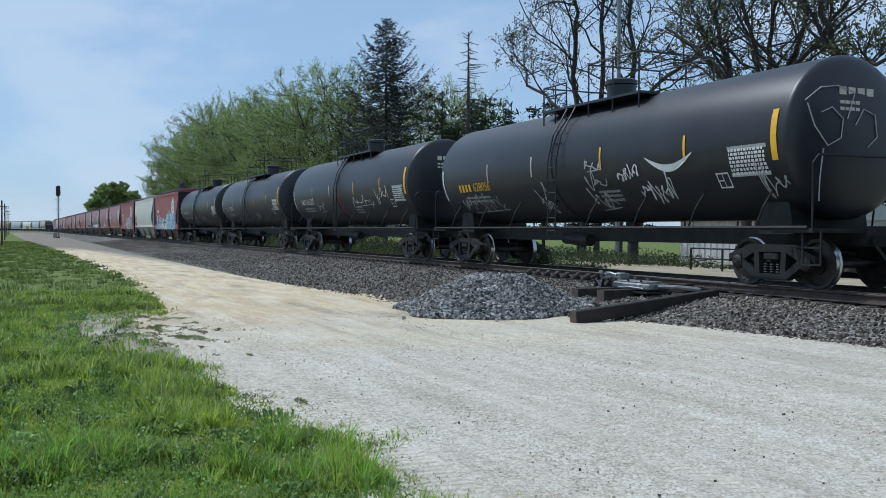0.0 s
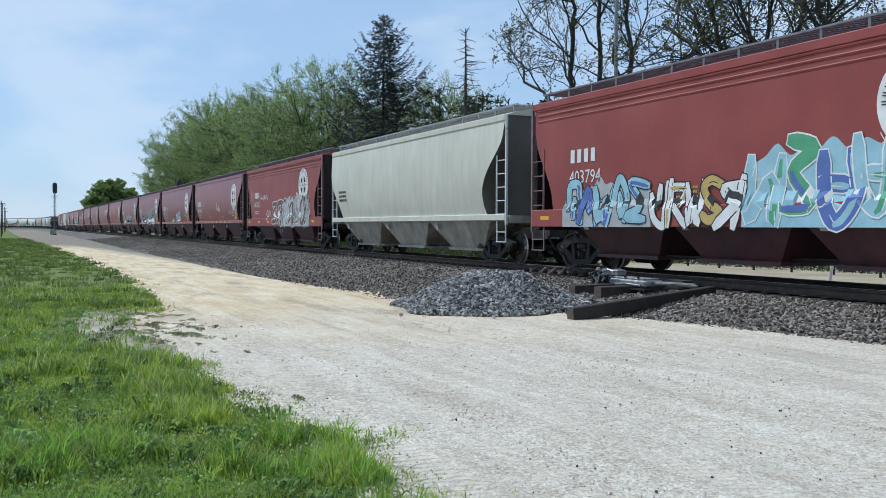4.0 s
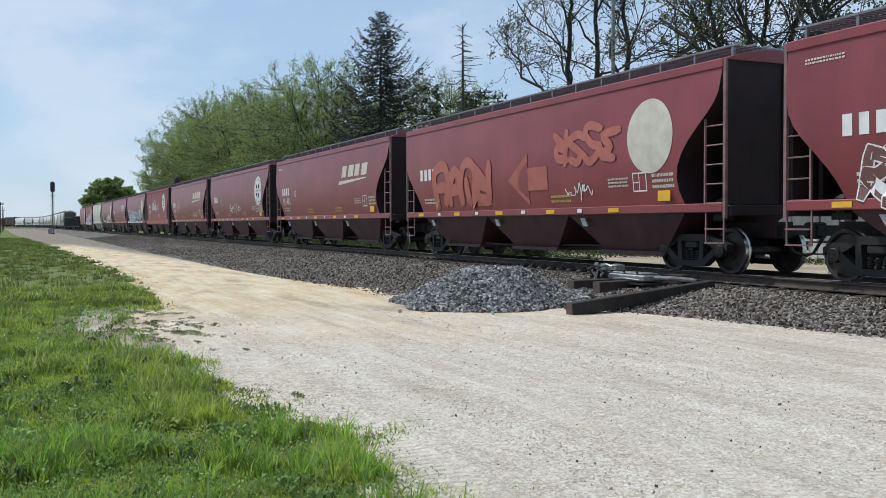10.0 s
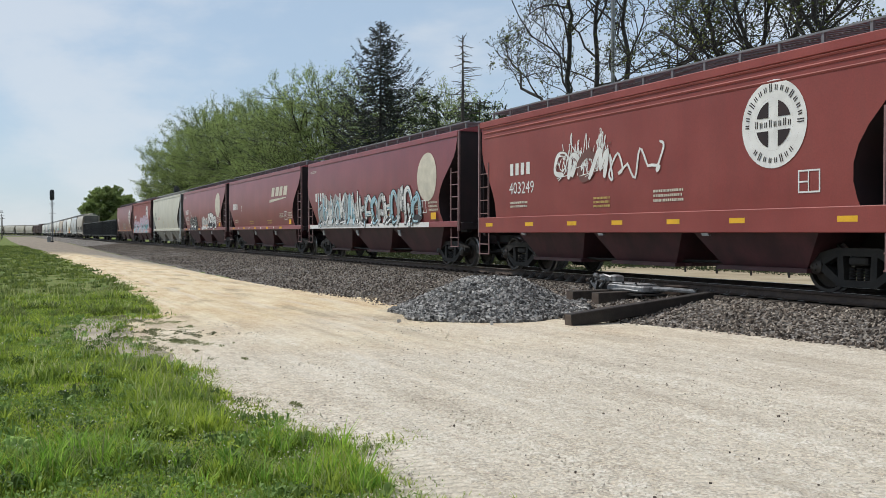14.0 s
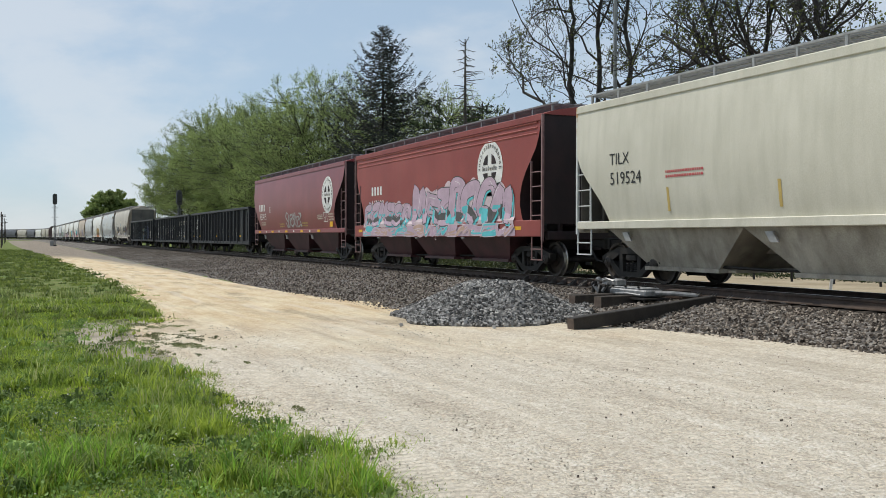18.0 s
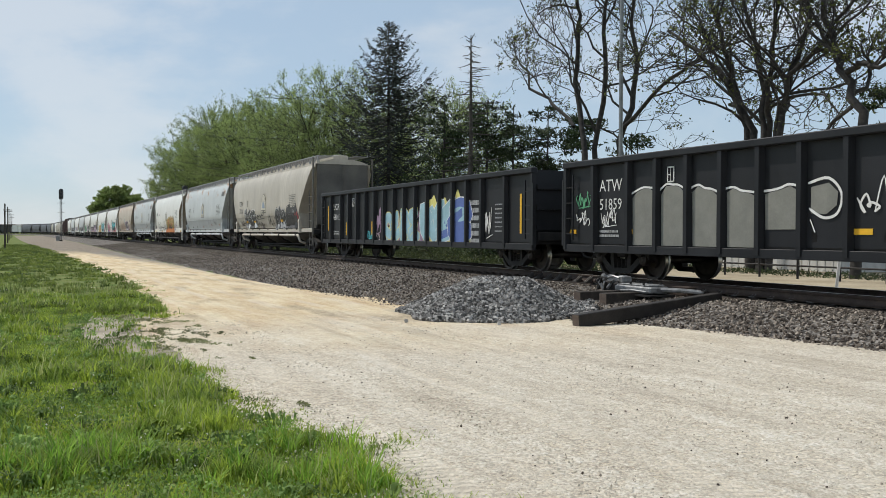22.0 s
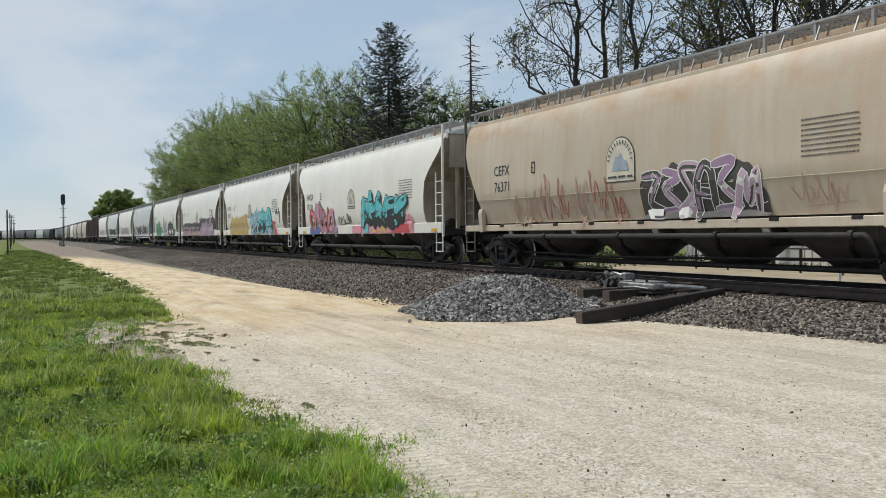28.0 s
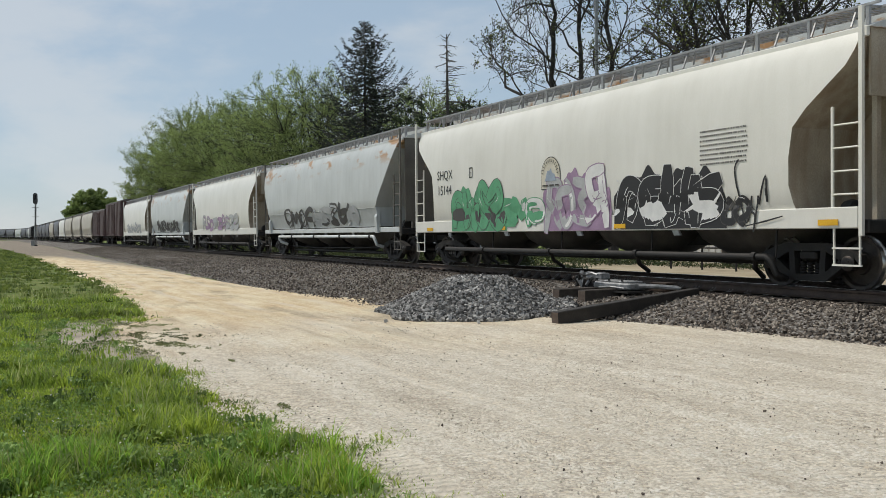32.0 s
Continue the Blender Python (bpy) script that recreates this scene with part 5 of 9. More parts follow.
def roundel(car, x, z, r, width_at, faded=False, blank=False):
    """A round emblem: pale ring and cross on the car's own colour."""
    m = PAINT_CREAM if faded else PAINT_WHITE
    s = Shape()
    n = 36
    if blank:
        s.add([(x, 0, z)] + [(a, 0, b) for a, b in disc(x, z, r * 0.5, n)] + [(a, 0, b) for a, b in disc(x, z, r, n)], [(0, 1 + i, 1 + (i + 1) % n) for i in range(n)] + [(1 + i, 1 + n + i, 1 + n + (i + 1) % n, 1 + (i + 1) % n) for i in range(n)])
    else:
        for q in range(5):
            ra, rb = r * q / 5, r * (q + 1) / 5
            s.add([(u, 0, v) for u, v in disc(x, z, ra + 0.001, n)] + [(u, 0, v) for u, v in disc(x, z, rb, n)], [(i, n + i, n + (i + 1) % n, (i + 1) % n) for i in range(n)])
    part("emblem", wrap(s, width_at, 1), m, car, "round cream emblem with a cross")
    if not blank:
        ring = Shape()
        # four dark quarters leave a pale cross, a ring of short bars stands for the lettering
        c, q = r * 0.15, r * 0.54
        for sx in (-1, 1):
            for sz in (-1, 1):
                pts = [(x + sx * c, 0, z + sz * c)]
                lo = math.asin(c / q)
                for k in range(7):
                    a = lo + (math.pi / 2 - 2 * lo) * k / 6
                    pts.append((x + sx * q * math.cos(a), 0, z + sz * q * math.sin(a)))
                ring.add(pts, [tuple(range(len(pts)))] if sx * sz < 0 else [tuple(reversed(range(len(pts))))])
        for k in range(30):
            if k in (16, 17, 18, 27, 28, 29):
                continue
            a = 2 * math.pi * k / 30
            d, o = Vector((math.cos(a), 0, math.sin(a))), Vector((-math.sin(a), 0, math.cos(a)))
            p = Vector((x, 0, z)) + d * r * 0.82
            h, w = r * (0.06 if k % 4 else 0.095), r * 0.013
            for side in (-0.028, 0.028):
                c = p + o * r * side
                ring.add([c + d * h + o * w, c + d * h - o * w, c - d * h - o * w, c - d * h + o * w], [(0, 1, 2, 3)])
        for k in range(8):
            a = x - r * 0.56 + k * r * 0.145
            for q in (0.0, 0.055):
                ring.add([(a + r * q, 0, z - r * 0.07), (a + r * (q + 0.026), 0, z - r * 0.07), (a + r * (q + 0.026), 0, z + r * (0.10 if k in (0, 3, 6) else 0.055)), (a + r * q, 0, z + r * (0.10 if k in (0, 3, 6) else 0.055))], [(0, 1, 2, 3)])
        part("emblem_ring", wrap(ring, width_at, 2), MAROON_DARK, car, "dark quarters and bars on the emblem")["kind"] = "stuff"


def arch_emblem(car, x, z, r, width_at):
    """A small arched emblem: cream field, thin dark rim, grey-blue hills and a ring of short bars."""
    def arch(k, low):
        return [(x - r * k, z - r * low), (x + r * k, z - r * low)] + [(x + r * k * math.cos(a * math.pi / 18), z + r * k * math.sin(a * math.pi / 18)) for a in range(19)]
    patch(car, "emblem", arch(1.0, 0.80), width_at, SPRAY["d"], 1, "arched emblem with a thin dark rim")
    patch(car, "emblem_field", arch(0.95, 0.75), width_at, PAINT_CREAM, 2)
    patch(car, "emblem_hill", [(x - 0.56 * r, z - 0.34 * r), (x + 0.6 * r, z - 0.34 * r), (x + 0.44 * r, z + 0.02 * r), (x + 0.2 * r, z + 0.10 * r), (x + 0.05 * r, z + 0.36 * r), (x - 0.12 * r, z + 0.2 * r), (x - 0.3 * r, z + 0.24 * r)], width_at, HILL_BLUE, 3)
    s = Shape()
    for k in range(13):
        a = math.pi * (k + 0.5) / 13
        d, o = Vector((math.cos(a), 0, math.sin(a))), Vector((-math.sin(a), 0, math.cos(a)))
        p = Vector((x, 0, z)) + d * r * 0.78
        s.add([p + d * r * 0.09 + o * r * 0.025, p + d * r * 0.09 - o * r * 0.025, p - d * r * 0.09 - o * r * 0.025, p - d * r * 0.09 + o * r * 0.025], [(0, 1, 2, 3)])
    for a, b in ((-0.8, -0.2), (-0.1, 0.4), (0.5, 0.85)):
        s.add([(x + a * r, 0, z - 0.62 * r), (x + b * r, 0, z - 0.62 * r), (x + b * r, 0, z - 0.54 * r), (x + a * r, 0, z - 0.54 * r)], [(0, 1, 2, 3)])
    part("emblem_ring", wrap(s, width_at, 4), SPRAY["d"], car)["kind"] = "stuff"


def rect(x, z, w, h):
    return [(x, z), (x + w, z), (x + w, z + h), (x, z + h)]


def slanted_logo(car, x, z, w, h, width_at):
    """A large slanted mark of four plain bars over a wedge."""
    s = Shape()
    for k in range(4):
        a = x + k * w / 4
        l = h * 0.32
        s.add([(a, 0, z), (a + w * (0.2 if k % 2 else 0.17), 0, z), (a + w * (0.2 if k % 2 else 0.17) + l, 0, z + h), (a + l, 0, z + h)], [(0, 1, 2, 3)])
    s.add([(x - w * 0.13, 0, z - h * 0.66), (x - w * 0.1, 0, z - h * 0.32), (x + w * 0.93, 0, z - h * 0.2), (x + w * 0.93, 0, z - h * 0.3)], [(0, 1, 2, 3)])
    part("logo", wrap(s, width_at, 1), PAINT_CREAM, car, "pale slanted mark of plain bars")


def owner_mark(car, x, z, w, h, width_at, material, n=4):
    """Plain narrow bars that stand for the owner's mark."""
    s = Shape()
    for k in range(n):
        a = x + k * w / n
        s.add([(a, 0, z), (a + w / n * 0.6, 0, z), (a + w / n * 0.6, 0, z + h), (a, 0, z + h)], [(0, 1, 2, 3)])
    part("owner_mark", wrap(s, width_at, 1), material, car, "plain bars for the owner's mark")


def yellow_strips(car, xs, z, y, material=None):
    for x in xs:
        s = Shape()
        s.box(x, x + 0.42, -y - 0.012, -y - 0.004, z, z + 0.1)
        part("reflector", s, material or PAINT_YELLOW, car, "yellow reflective strip")


def frame_box(car, x, z, w, h, width_at, material):
    s = Shape()
    t = 0.03
    for a, b, c, d in ((x, x + w, z, z + t), (x, x + w, z + h - t, z + h), (x, x + t, z, z + h), (x + w - t, x + w, z, z + h), (x + w * 0.45, x + w * 0.5, z, z + h), (x, x + w * 0.48, z + h * 0.45, z + h * 0.52)):
        s.add([(a, 0, c), (b, 0, c), (b, 0, d), (a, 0, d)], [(0, 1, 2, 3)])
    part("inspection_stencil", wrap(s, width_at, 1), material, car)


# ---- the train ----
SPEED, SLOWING = 18.995, 0.006
TRAIN = []  # (car, chainage of its middle at the start)


def side_of(levels, sill):
    """Half width of a car's near side at height z, proud of its sill."""
    z0, z1, y = sill
    return lambda z: max(level_width(levels, z), y + 0.022) if z0 - 0.1 <= z <= z1 + 0.06 else level_width(levels, z)


def flat_side(w):
    return lambda z: w


def tank_side(z):
    d = min(1.5, abs(z - 2.80))
    return math.sqrt(max(0.02, 1.53 ** 2 - d ** 2))


BASES = {}


def take(kind, build):
    """The first car of a kind is built, the next ones are copies of it."""
    if kind not in BASES:
        BASES[kind] = build()
        BASES[kind]["fresh"] = 1
    base = BASES[kind]
    if base.get("fresh"):
        del base["fresh"]
        BASES[kind] = copy_thing(base, Matrix())
        BASES[kind]["spare"] = 1
        return base
    return copy_thing(base, Matrix())


def place(car, front, rear, label, category, group="cars of the freight train"):
    if "spare" in car:
        del car["spare"]
    tagged(car, label, category, group)
    TRAIN.append((car, (front + rear) / 2))
    return car


W_MOD, W_OLD = side_of(LV_MODERN, (1.24, 1.42, 1.54)), side_of(LV_OLD, (1.06, 1.50, 1.61))
W_PD, W_SHX = side_of(LV_PD, (1.08, 1.26, 1.5)), side_of(LV_SHX, (1.05, 1.40, 1.56))
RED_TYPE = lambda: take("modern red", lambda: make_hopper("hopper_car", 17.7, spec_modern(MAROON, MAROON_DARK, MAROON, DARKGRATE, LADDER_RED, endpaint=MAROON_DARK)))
OLD_TYPE = lambda: take("old red", lambda: make_hopper("hopper_car", 16.3, spec_old(REDOX)))
PALE_TYPE = lambda: take("pale", lambda: make_hopper("hopper_car", 17.4, spec_modern(SAGE, GRIME_PALE, SAGE, GRATE, GREYWHITE, endpaint=ENDGREY)))
SHX_TYPE = lambda: take("white", lambda: make_hopper("hopper_car", 19.2, spec_shx(WHITE)))
PD_GREY = lambda: take("grey pd", lambda: make_hopper("hopper_car", 19.4, spec_pd(GREYWHITE, GREYWHITE)))
PD_TAUPE = lambda: take("taupe pd", lambda: make_hopper("hopper_car", 19.4, spec_pd(TAUPE, TAUPE)))
PD_RUST = lambda: take("rust pd", lambda: make_hopper("hopper_car", 19.4, spec_pd(RUSTY, RUSTY)))
PD_SLATE = lambda: take("slate pd", lambda: make_hopper("hopper_car", 19.4, spec_pd(SLATE, SLATE)))
TANK_TYPE = lambda: take("tank", lambda: make_tank(18.0))
GOND_TYPE = lambda: take("gondola", lambda: make_gondola(21.0))


def red_marks(car, number, emblem, seed, strips=True):
    owner_mark(car, -6.75, 2.45, 1.35, 0.36, W_MOD, PAINT_WHITE)
    if number:
        digits(car, number, -6.75, 1.98, 0.34, W_MOD, PAINT_WHITE)
    bars(car, "load_stencil", -6.5, 1.68, 1.0, 0.22, 2, W_MOD, PAINT_CREAM)
    frame_box(car, 5.15, 1.72, 0.5, 0.42, W_MOD, PAINT_WHITE)
    bars(car, "load_stencil", 5.85, 1.78, 0.75, 0.36, 3, W_MOD, PAINT_CREAM)
    bars(car, "load_stencil", 4.2, 1.85, 0.8, 0.24, 3, W_MOD, PAINT_CREAM)
    frame_box(car, -4.5, 2.35, 0.2, 0.28, W_MOD, PAINT_WHITE)
    for x in (-2.6, 1.6):
        bars(car, "warning_stencil", x, 1.56, 0.95, 0.24, 2, W_MOD, SPRAY["y"], "faded ochre stencil", 0.5, 3)
    patch(car, "reflector_panel", rect(6.05, 1.5, 0.42, 0.22), lambda z: 1.56, PAINT_YELLOW, 1, "yellow reflective panel")
    if strips:
        yellow_strips(car, (-7.0, -4.2, -1.4, 1.4, 4.2), 1.28, 1.56)
        for x in (-5.4, -2.7, 0.1, 2.9):
            patch(car, "reflector", rect(x, 1.29, 0.2, 0.09), lambda z: 1.565, PAINT_WHITE, 1, "white reflective square")
    if emblem == "round":
        roundel(car, 5.8, 2.9, 0.80, W_MOD)
    elif emblem == "faded":
        roundel(car, 5.8, 2.9, 0.80, W_MOD, faded=True, blank=True)
    elif emblem == "slant":
        slanted_logo(car, 2.7, 2.95, 3.2, 0.46, W_MOD)
    if seed % 2:
        bars(car, "load_stencil", -7.6, 3.75, 0.9, 0.12, 2, W_MOD, PAINT_CREAM)


def old_marks(car, number):
    owner_mark(car, -5.5, 2.62, 1.2, 0.32, W_OLD, PAINT_WHITE)
    digits(car, number, -5.55, 2.12, 0.32, W_OLD, PAINT_WHITE)
    bars(car, "load_stencil", -5.5, 1.75, 1.0, 0.2, 2, W_OLD, PAINT_CREAM)
    roundel(car, 4.4, 3.02, 0.80, W_OLD)
    frame_box(car, 5.0, 1.75, 0.5, 0.4, W_OLD, PAINT_WHITE)
    bars(car, "load_stencil", 0.9, 1.72, 1.0, 0.3, 3, W_OLD, PAINT_CREAM)
    bars(car, "warning_stencil", -1.4, 1.66, 0.7, 0.28, 3, W_OLD, SPRAY["y"])
    yellow_strips(car, (-6.9, -4.6, -2.5, -0.6, 1.4, 3.3, 5.9), 1.24, 1.62)


def head_bars(car):
    """Small stencil on the front head."""
    s = Shape()
    for z, w in ((3.55, 0.9), (3.38, 0.5), (3.26, 0.5)):
        for q in range(4):
            y = -0.45 + q * w / 4
            s.box(-0.88 + 7.52 + 0.255, -0.88 + 7.52 + 0.262 + (0.03 if z < 3.5 else 0), y, y + w / 4 * 0.75, z, z + (0.14 if z > 3.5 else 0.06))
    part("head_stencil", s, PAINT_CREAM, car)["kind"] = "stuff"


def tank_marks(car, number, white_panel=True):
    if white_panel:
        digits(car, "TILX" if number == "292474" else "NATX", -7.2, 2.22, 0.24, tank_side, PAINT_WHITE)
    else:
        owner_mark(car, -7.2, 2.22, 0.9, 0.22, tank_side, PAINT_YELLOW)
    digits(car, number, -6.2, 2.22, 0.26, tank_side, PAINT_WHITE if white_panel else PAINT_YELLOW)
    bars(car, "load_stencil", -6.9, 1.9, 1.6, 0.22, 2, tank_side, PAINT_GREY)
    patch(car, "inspection_panel", rect(5.15, 2.1, 1.05, 0.58), tank_side, PAINT_GREY, 1, "white printed inspection panel")
    bars(car, "printed_text", 5.18, 2.13, 0.99, 0.52, 7, tank_side, PAINT_WHITE, "", 0.7, 2)
    frame_box(car, 4.7, 1.9, 0.36, 0.3, tank_side, PAINT_WHITE)
    for x, z in ((-5.4, 2.45), (-2.8, 2.5), (0.5, 2.5), (3.6, 2.5)):
        for q in range(4):
            patch(car, "reflector", rect(x + 0.22, z - 0.02 + 0.135 * q, 0.07, 0.136), tank_side, PAINT_YELLOW if x > -2 else PAINT_GREY, 1 + 0.05 * q, "yellow reflective strip" if x > -2 else "pale reflective strip")
    for q in range(6):
        patch(car, "reflector", rect(6.33, 2.35 + 0.155 * q, 0.15, 0.158), tank_side, PAINT_YELLOW, 1 + 0.1 * q, "yellow reflective strip")
        patch(car, "reflector", rect(-8.32, 2.0 + 0.155 * q, 0.08, 0.158), tank_side, PAINT_WHITE, 1 + 0.1 * q, "white reflective strip")
    head_bars(car)
    bars(car, "load_stencil", 0.4, 1.75, 0.9, 0.3, 3, tank_side, PAINT_GREY)


def white_marks(car, number, w, big=False):
    x = -6.75 if big else -7.05
    digits(car, "SHQX" if not big else "GACX" if number in ("180", "181") else "CEFX", x, 2.66, 0.28, w, PAINT_BLACK)
    digits(car, number, x + 0.02, 2.2, 0.28, w, PAINT_BLACK)
    frame_box(car, x + 2.2, 2.62, 0.2, 0.3, w, PAINT_BLACK)
    arch_emblem(car, -0.4, 2.62 if big else 2.45, 0.58 if big else 0.45, w)
    bars(car, "load_stencil", 5.1, 2.3, 1.3, 0.72, 8, w, SPRAY["d"], "", 0.36, 5)
    if big:
        for x in (-6.6, -5.2, -3.6, -1.9, 0.1, 2.2, 4.2, 6.1):
            s = Shape()
            s.box(x, x + 0.24, -1.53, -1.49, 1.20, 1.26, 0.006)
            part("sill_bracket", s, STEEL, car, "small dark clip on the sill")
    else:
        yellow_strips(car, (-7.9, -3.2, 2.2, 8.0), 1.1, 1.59)


def build_train():
    # black tank cars; the first, unseen and already past, added to shade the next
    lead = place(TANK_TYPE(), 7.4, -10.7, "unseen black tank car added ahead to shade the next, plain sides", "tank car")
    tank_marks(lead, "628041", False)
    dark = "black tank car with white stencils and scrawled graffiti"
    a = place(TANK_TYPE(), -10.7, -28.84, "black tank car with yellow stencils and a painted white crescent", "tank car")
    tank_marks(a, "628056", False)
    cres = [(2.5 + 1.6 * k / 10, 2.66 - 0.20 * math.sin(math.pi * k / 10)) for k in range(11)] + [(2.5 + 1.6 * k / 10, 2.66 - 0.34 * math.sin(math.pi * k / 10) - 0.02) for k in range(10, -1, -1)]
    patch(a, "graffiti", cres, tank_side, PAINT_WHITE, 2, "white painted crescent")
    scrawl(a, -7.2, -4.6, 1.65, 2.1, tank_side, "g", 3, 0.03, 8)
    scrawl(a, -2.6, -1.6, 1.7, 2.2, tank_side, "g", 5, 0.03, 4)
    scrawl(a, -2.4, -1.5, 1.55, 1.9, tank_side, "g", 25, 0.03, 4)
    scrawl(a, 0.0, 0.9, 1.6, 2.0, tank_side, "g", 6, 0.035, 3)
    scrawl(a, 0.1, 0.9, 2.05, 2.5, tank_side, "g", 26, 0.035, 3)
    scrawl(a, 0.1, 0.8, 2.5, 2.8, tank_side, "g", 27, 0.035, 3)
    scrawl(a, 1.4, 2.3, 2.2, 2.5, tank_side, "w", 7, 0.03, 5)
    scrawl(a, 2.1, 3.3, 1.75, 2.2, tank_side, "w", 28, 0.03, 6)
    scrawl(a, 5.9, 6.6, 1.7, 2.2, tank_side, "g", 8, 0.03, 4)
    rg = Shape()
    xh = -0.88 + 7.52 + 0.22
    for pts in ([(-1.25, 3.4), (-0.9, 3.65), (-0.5, 3.7), (-0.1, 3.6), (-0.3, 3.1)], [(-1.2, 3.35), (-1.05, 2.95), (-0.75, 2.6), (-0.45, 2.75), (-0.4, 3.1), (-0.65, 3.3), (-0.9, 3.2)], [(-0.1, 3.0), (0.1, 3.3), (0.4, 3.2), (0.45, 2.8), (0.2, 2.6)], [(-0.85, 2.55), (-0.9, 2.0), (-0.88, 1.6)]):
        rg.tube([(xh + 0.10 * (1 - (y * y + (z - 2.8) ** 2) / 2.3), y, z) for y, z in pts], 0.012, 4)
    part("graffiti", rg, PAINT_GREY, a, "thin grey rings sprayed on the tank head")["kind"] = "stuff"
    b = place(TANK_TYPE(), -28.84, -46.9, dark, "tank car")
    tank_marks(b, "251535")
    scrawl(b, -4.6, -3.6, 1.9, 2.4, tank_side, "w", 11, n=2)
    scrawl(b, 0.5, 3.0, 2.05, 2.4, tank_side, "w", 12, n=7)
    scrawl(b, 3.3, 4.8, 2.15, 2.7, tank_side, "w", 13, 0.035, 4)
    scrawl(b, -1.6, -0.9, 1.8, 2.5, tank_side, "r", 14, n=2)
    c = place(TANK_TYPE(), -46.9, -64.92, dark, "tank car")
    tank_marks(c, "292474")
    d = place(TANK_TYPE(), -64.92, -82.12, dark, "tank car")
    tank_marks(d, "159262")
    scrawl(d, -4.6, -3.2, 1.95, 2.35, tank_side, "g", 15, n=4)
    scrawl(d, 0.8, 4.0, 1.9, 2.3, tank_side, "d", 16, n=6)

    red = "oxide-red ribbed covered hopper car"
    maroon = "maroon curved-side covered hopper car"
    r1 = place(OLD_TYPE(), -82.12, -98.79, red + ", round emblem, blue graffiti", "hopper car")
    old_marks(r1, "403794")
    graffiti(r1, -5.6, -2.4, 1.06, 2.1, W_OLD, ["s", "b"], "k", 5, 21, "g")
    graffiti(r1, -2.2, 0.6, 1.06, 2.0, W_OLD, ["y", "w"], "k", 5, 22)
    graffiti(r1, 0.8, 5.6, 1.06, 2.5, W_OLD, ["s", "n", "b"], "w", 6, 23, "s")
    w1 = place(PALE_TYPE(), -98.79, -115.98, "pale grey covered hopper car with a white sill", "hopper car")
    bars(w1, "load_stencil", -6.8, 2.1, 0.9, 0.5, 3, W_MOD, PAINT_BLACK)
    r2 = place(OLD_TYPE(), -115.98, -132.18, red + ", round emblem and grey-white graffiti", "hopper car")
    old_marks(r2, "402013")
    scrawl(r2, -2.6, -1.6, 1.3, 2.1, W_OLD, "w", 224, 0.04, 2)
    graffiti(r2, -1.4, 0.6, 1.08, 2.3, W_OLD, ["e"], "w", 2, 24, None, 0.26, "", 0.09)
    graffiti(r2, 0.5, 5.3, 1.06, 2.5, W_OLD, ["d", "g", "e"], "w", 7, 25, "g", 0.26, "", 0.05)
    for q in range(5):
        scrawl(r2, -0.2 + 1.1 * q, 1.1 + 1.1 * q, 1.1, 2.4, W_OLD, "gw"[q % 2], 225 + q, 0.03, 4)
    scrawl(r2, -4.1, -2.4, 2.5, 2.78, W_OLD, "w", 26, 0.03, 9)
    scrawl(r2, -6.3, -5.75, 2.3, 3.4, W_OLD, "h", 27, 0.025, 3)
    scrawl(r2, -6.0, -5.4, 1.8, 2.5, W_OLD, "h", 28, 0.02, 3)

    bounds = [-132.18, -149.97, -167.62, -185.34, -203.04, -220.87, -238.65, -256.56, -274.24]
    numbers = ["450096", "450610", "450363", "", "", "451481", "", "451452"]
    emblems = ["round", "round", "round", "round", "faded", "slant", "round", "slant"]
    reds = []
    for i, (n, e) in enumerate(zip(numbers, emblems)):
        extra = {2: ", black and white graffiti", 3: ", bubble graffiti outlined in white", 4: ", faded salmon graffiti and a worn emblem", 5: ", slanted pale mark", 7: ", slanted pale mark"}.get(i, ", round cream emblem")
        car = place(RED_TYPE(), bounds[i], bounds[i + 1], maroon + extra, "hopper car")
        red_marks(car, n, e, i)
        reds.append(car)
    scrawl(reds[0], 0.2, 1.4, 2.05, 2.5, W_MOD, "w", 30, 0.06, 4)
    graffiti(reds[1], -2.0, -0.3, 1.35, 1.75, W_MOD, ["e"], "w", 4, 31, None, 0.22, "", 0.04)
    graffiti(reds[1], 0.3, 2.6, 1.4, 2.1, W_MOD, ["s", "g"], "w", 5, 32, None, 0.3, "", 0.04)
    scrawl(reds[1], -5.1, -4.2, 1.4, 2.3, W_MOD, "s", 231, 0.03, 4)
    graffiti(reds[2], -5.4, -2.2, 1.28, 2.3, W_MOD, ["k"], "w", 5, 33, None, 0.4, "", 0.07)
    graffiti(reds[2], -0.9, 4.3, 1.28, 2.5, W_MOD, ["k", "k", "d"], "w", 5, 34, None, 0.42, "", 0.09, shade="s")
    scrawl(reds[2], 5.4, 6.4, 1.5, 2.2, W_MOD, "h", 234, 0.05, 3)
    graffiti(reds[3], -6.4, -4.2, 1.3, 2.2, W_MOD, ["e"], "w", 4, 35, None, 0.4, "", 0.06)
    graffiti(reds[3], -2.4, 2.0, 1.3, 2.3, W_MOD, ["g"], "k", 6, 36, None, 0.55, "", 0.06)
    graffiti(reds[4], -5.6, -1.6, 1.5, 2.9, W_MOD, ["m"], None, 4, 37)
    arrow = [(-0.6, 2.2), (0.5, 2.9), (0.5, 2.5), (1.5, 2.5), (1.5, 1.9), (0.5, 1.9), (0.5, 1.5)]
    patch(reds[4], "graffiti", arrow, W_MOD, SPRAY["m"], 2, "faded salmon arrow")
    graffiti(reds[4], 1.9, 4.6, 2.4, 3.3, W_MOD, ["m"], None, 4, 38)
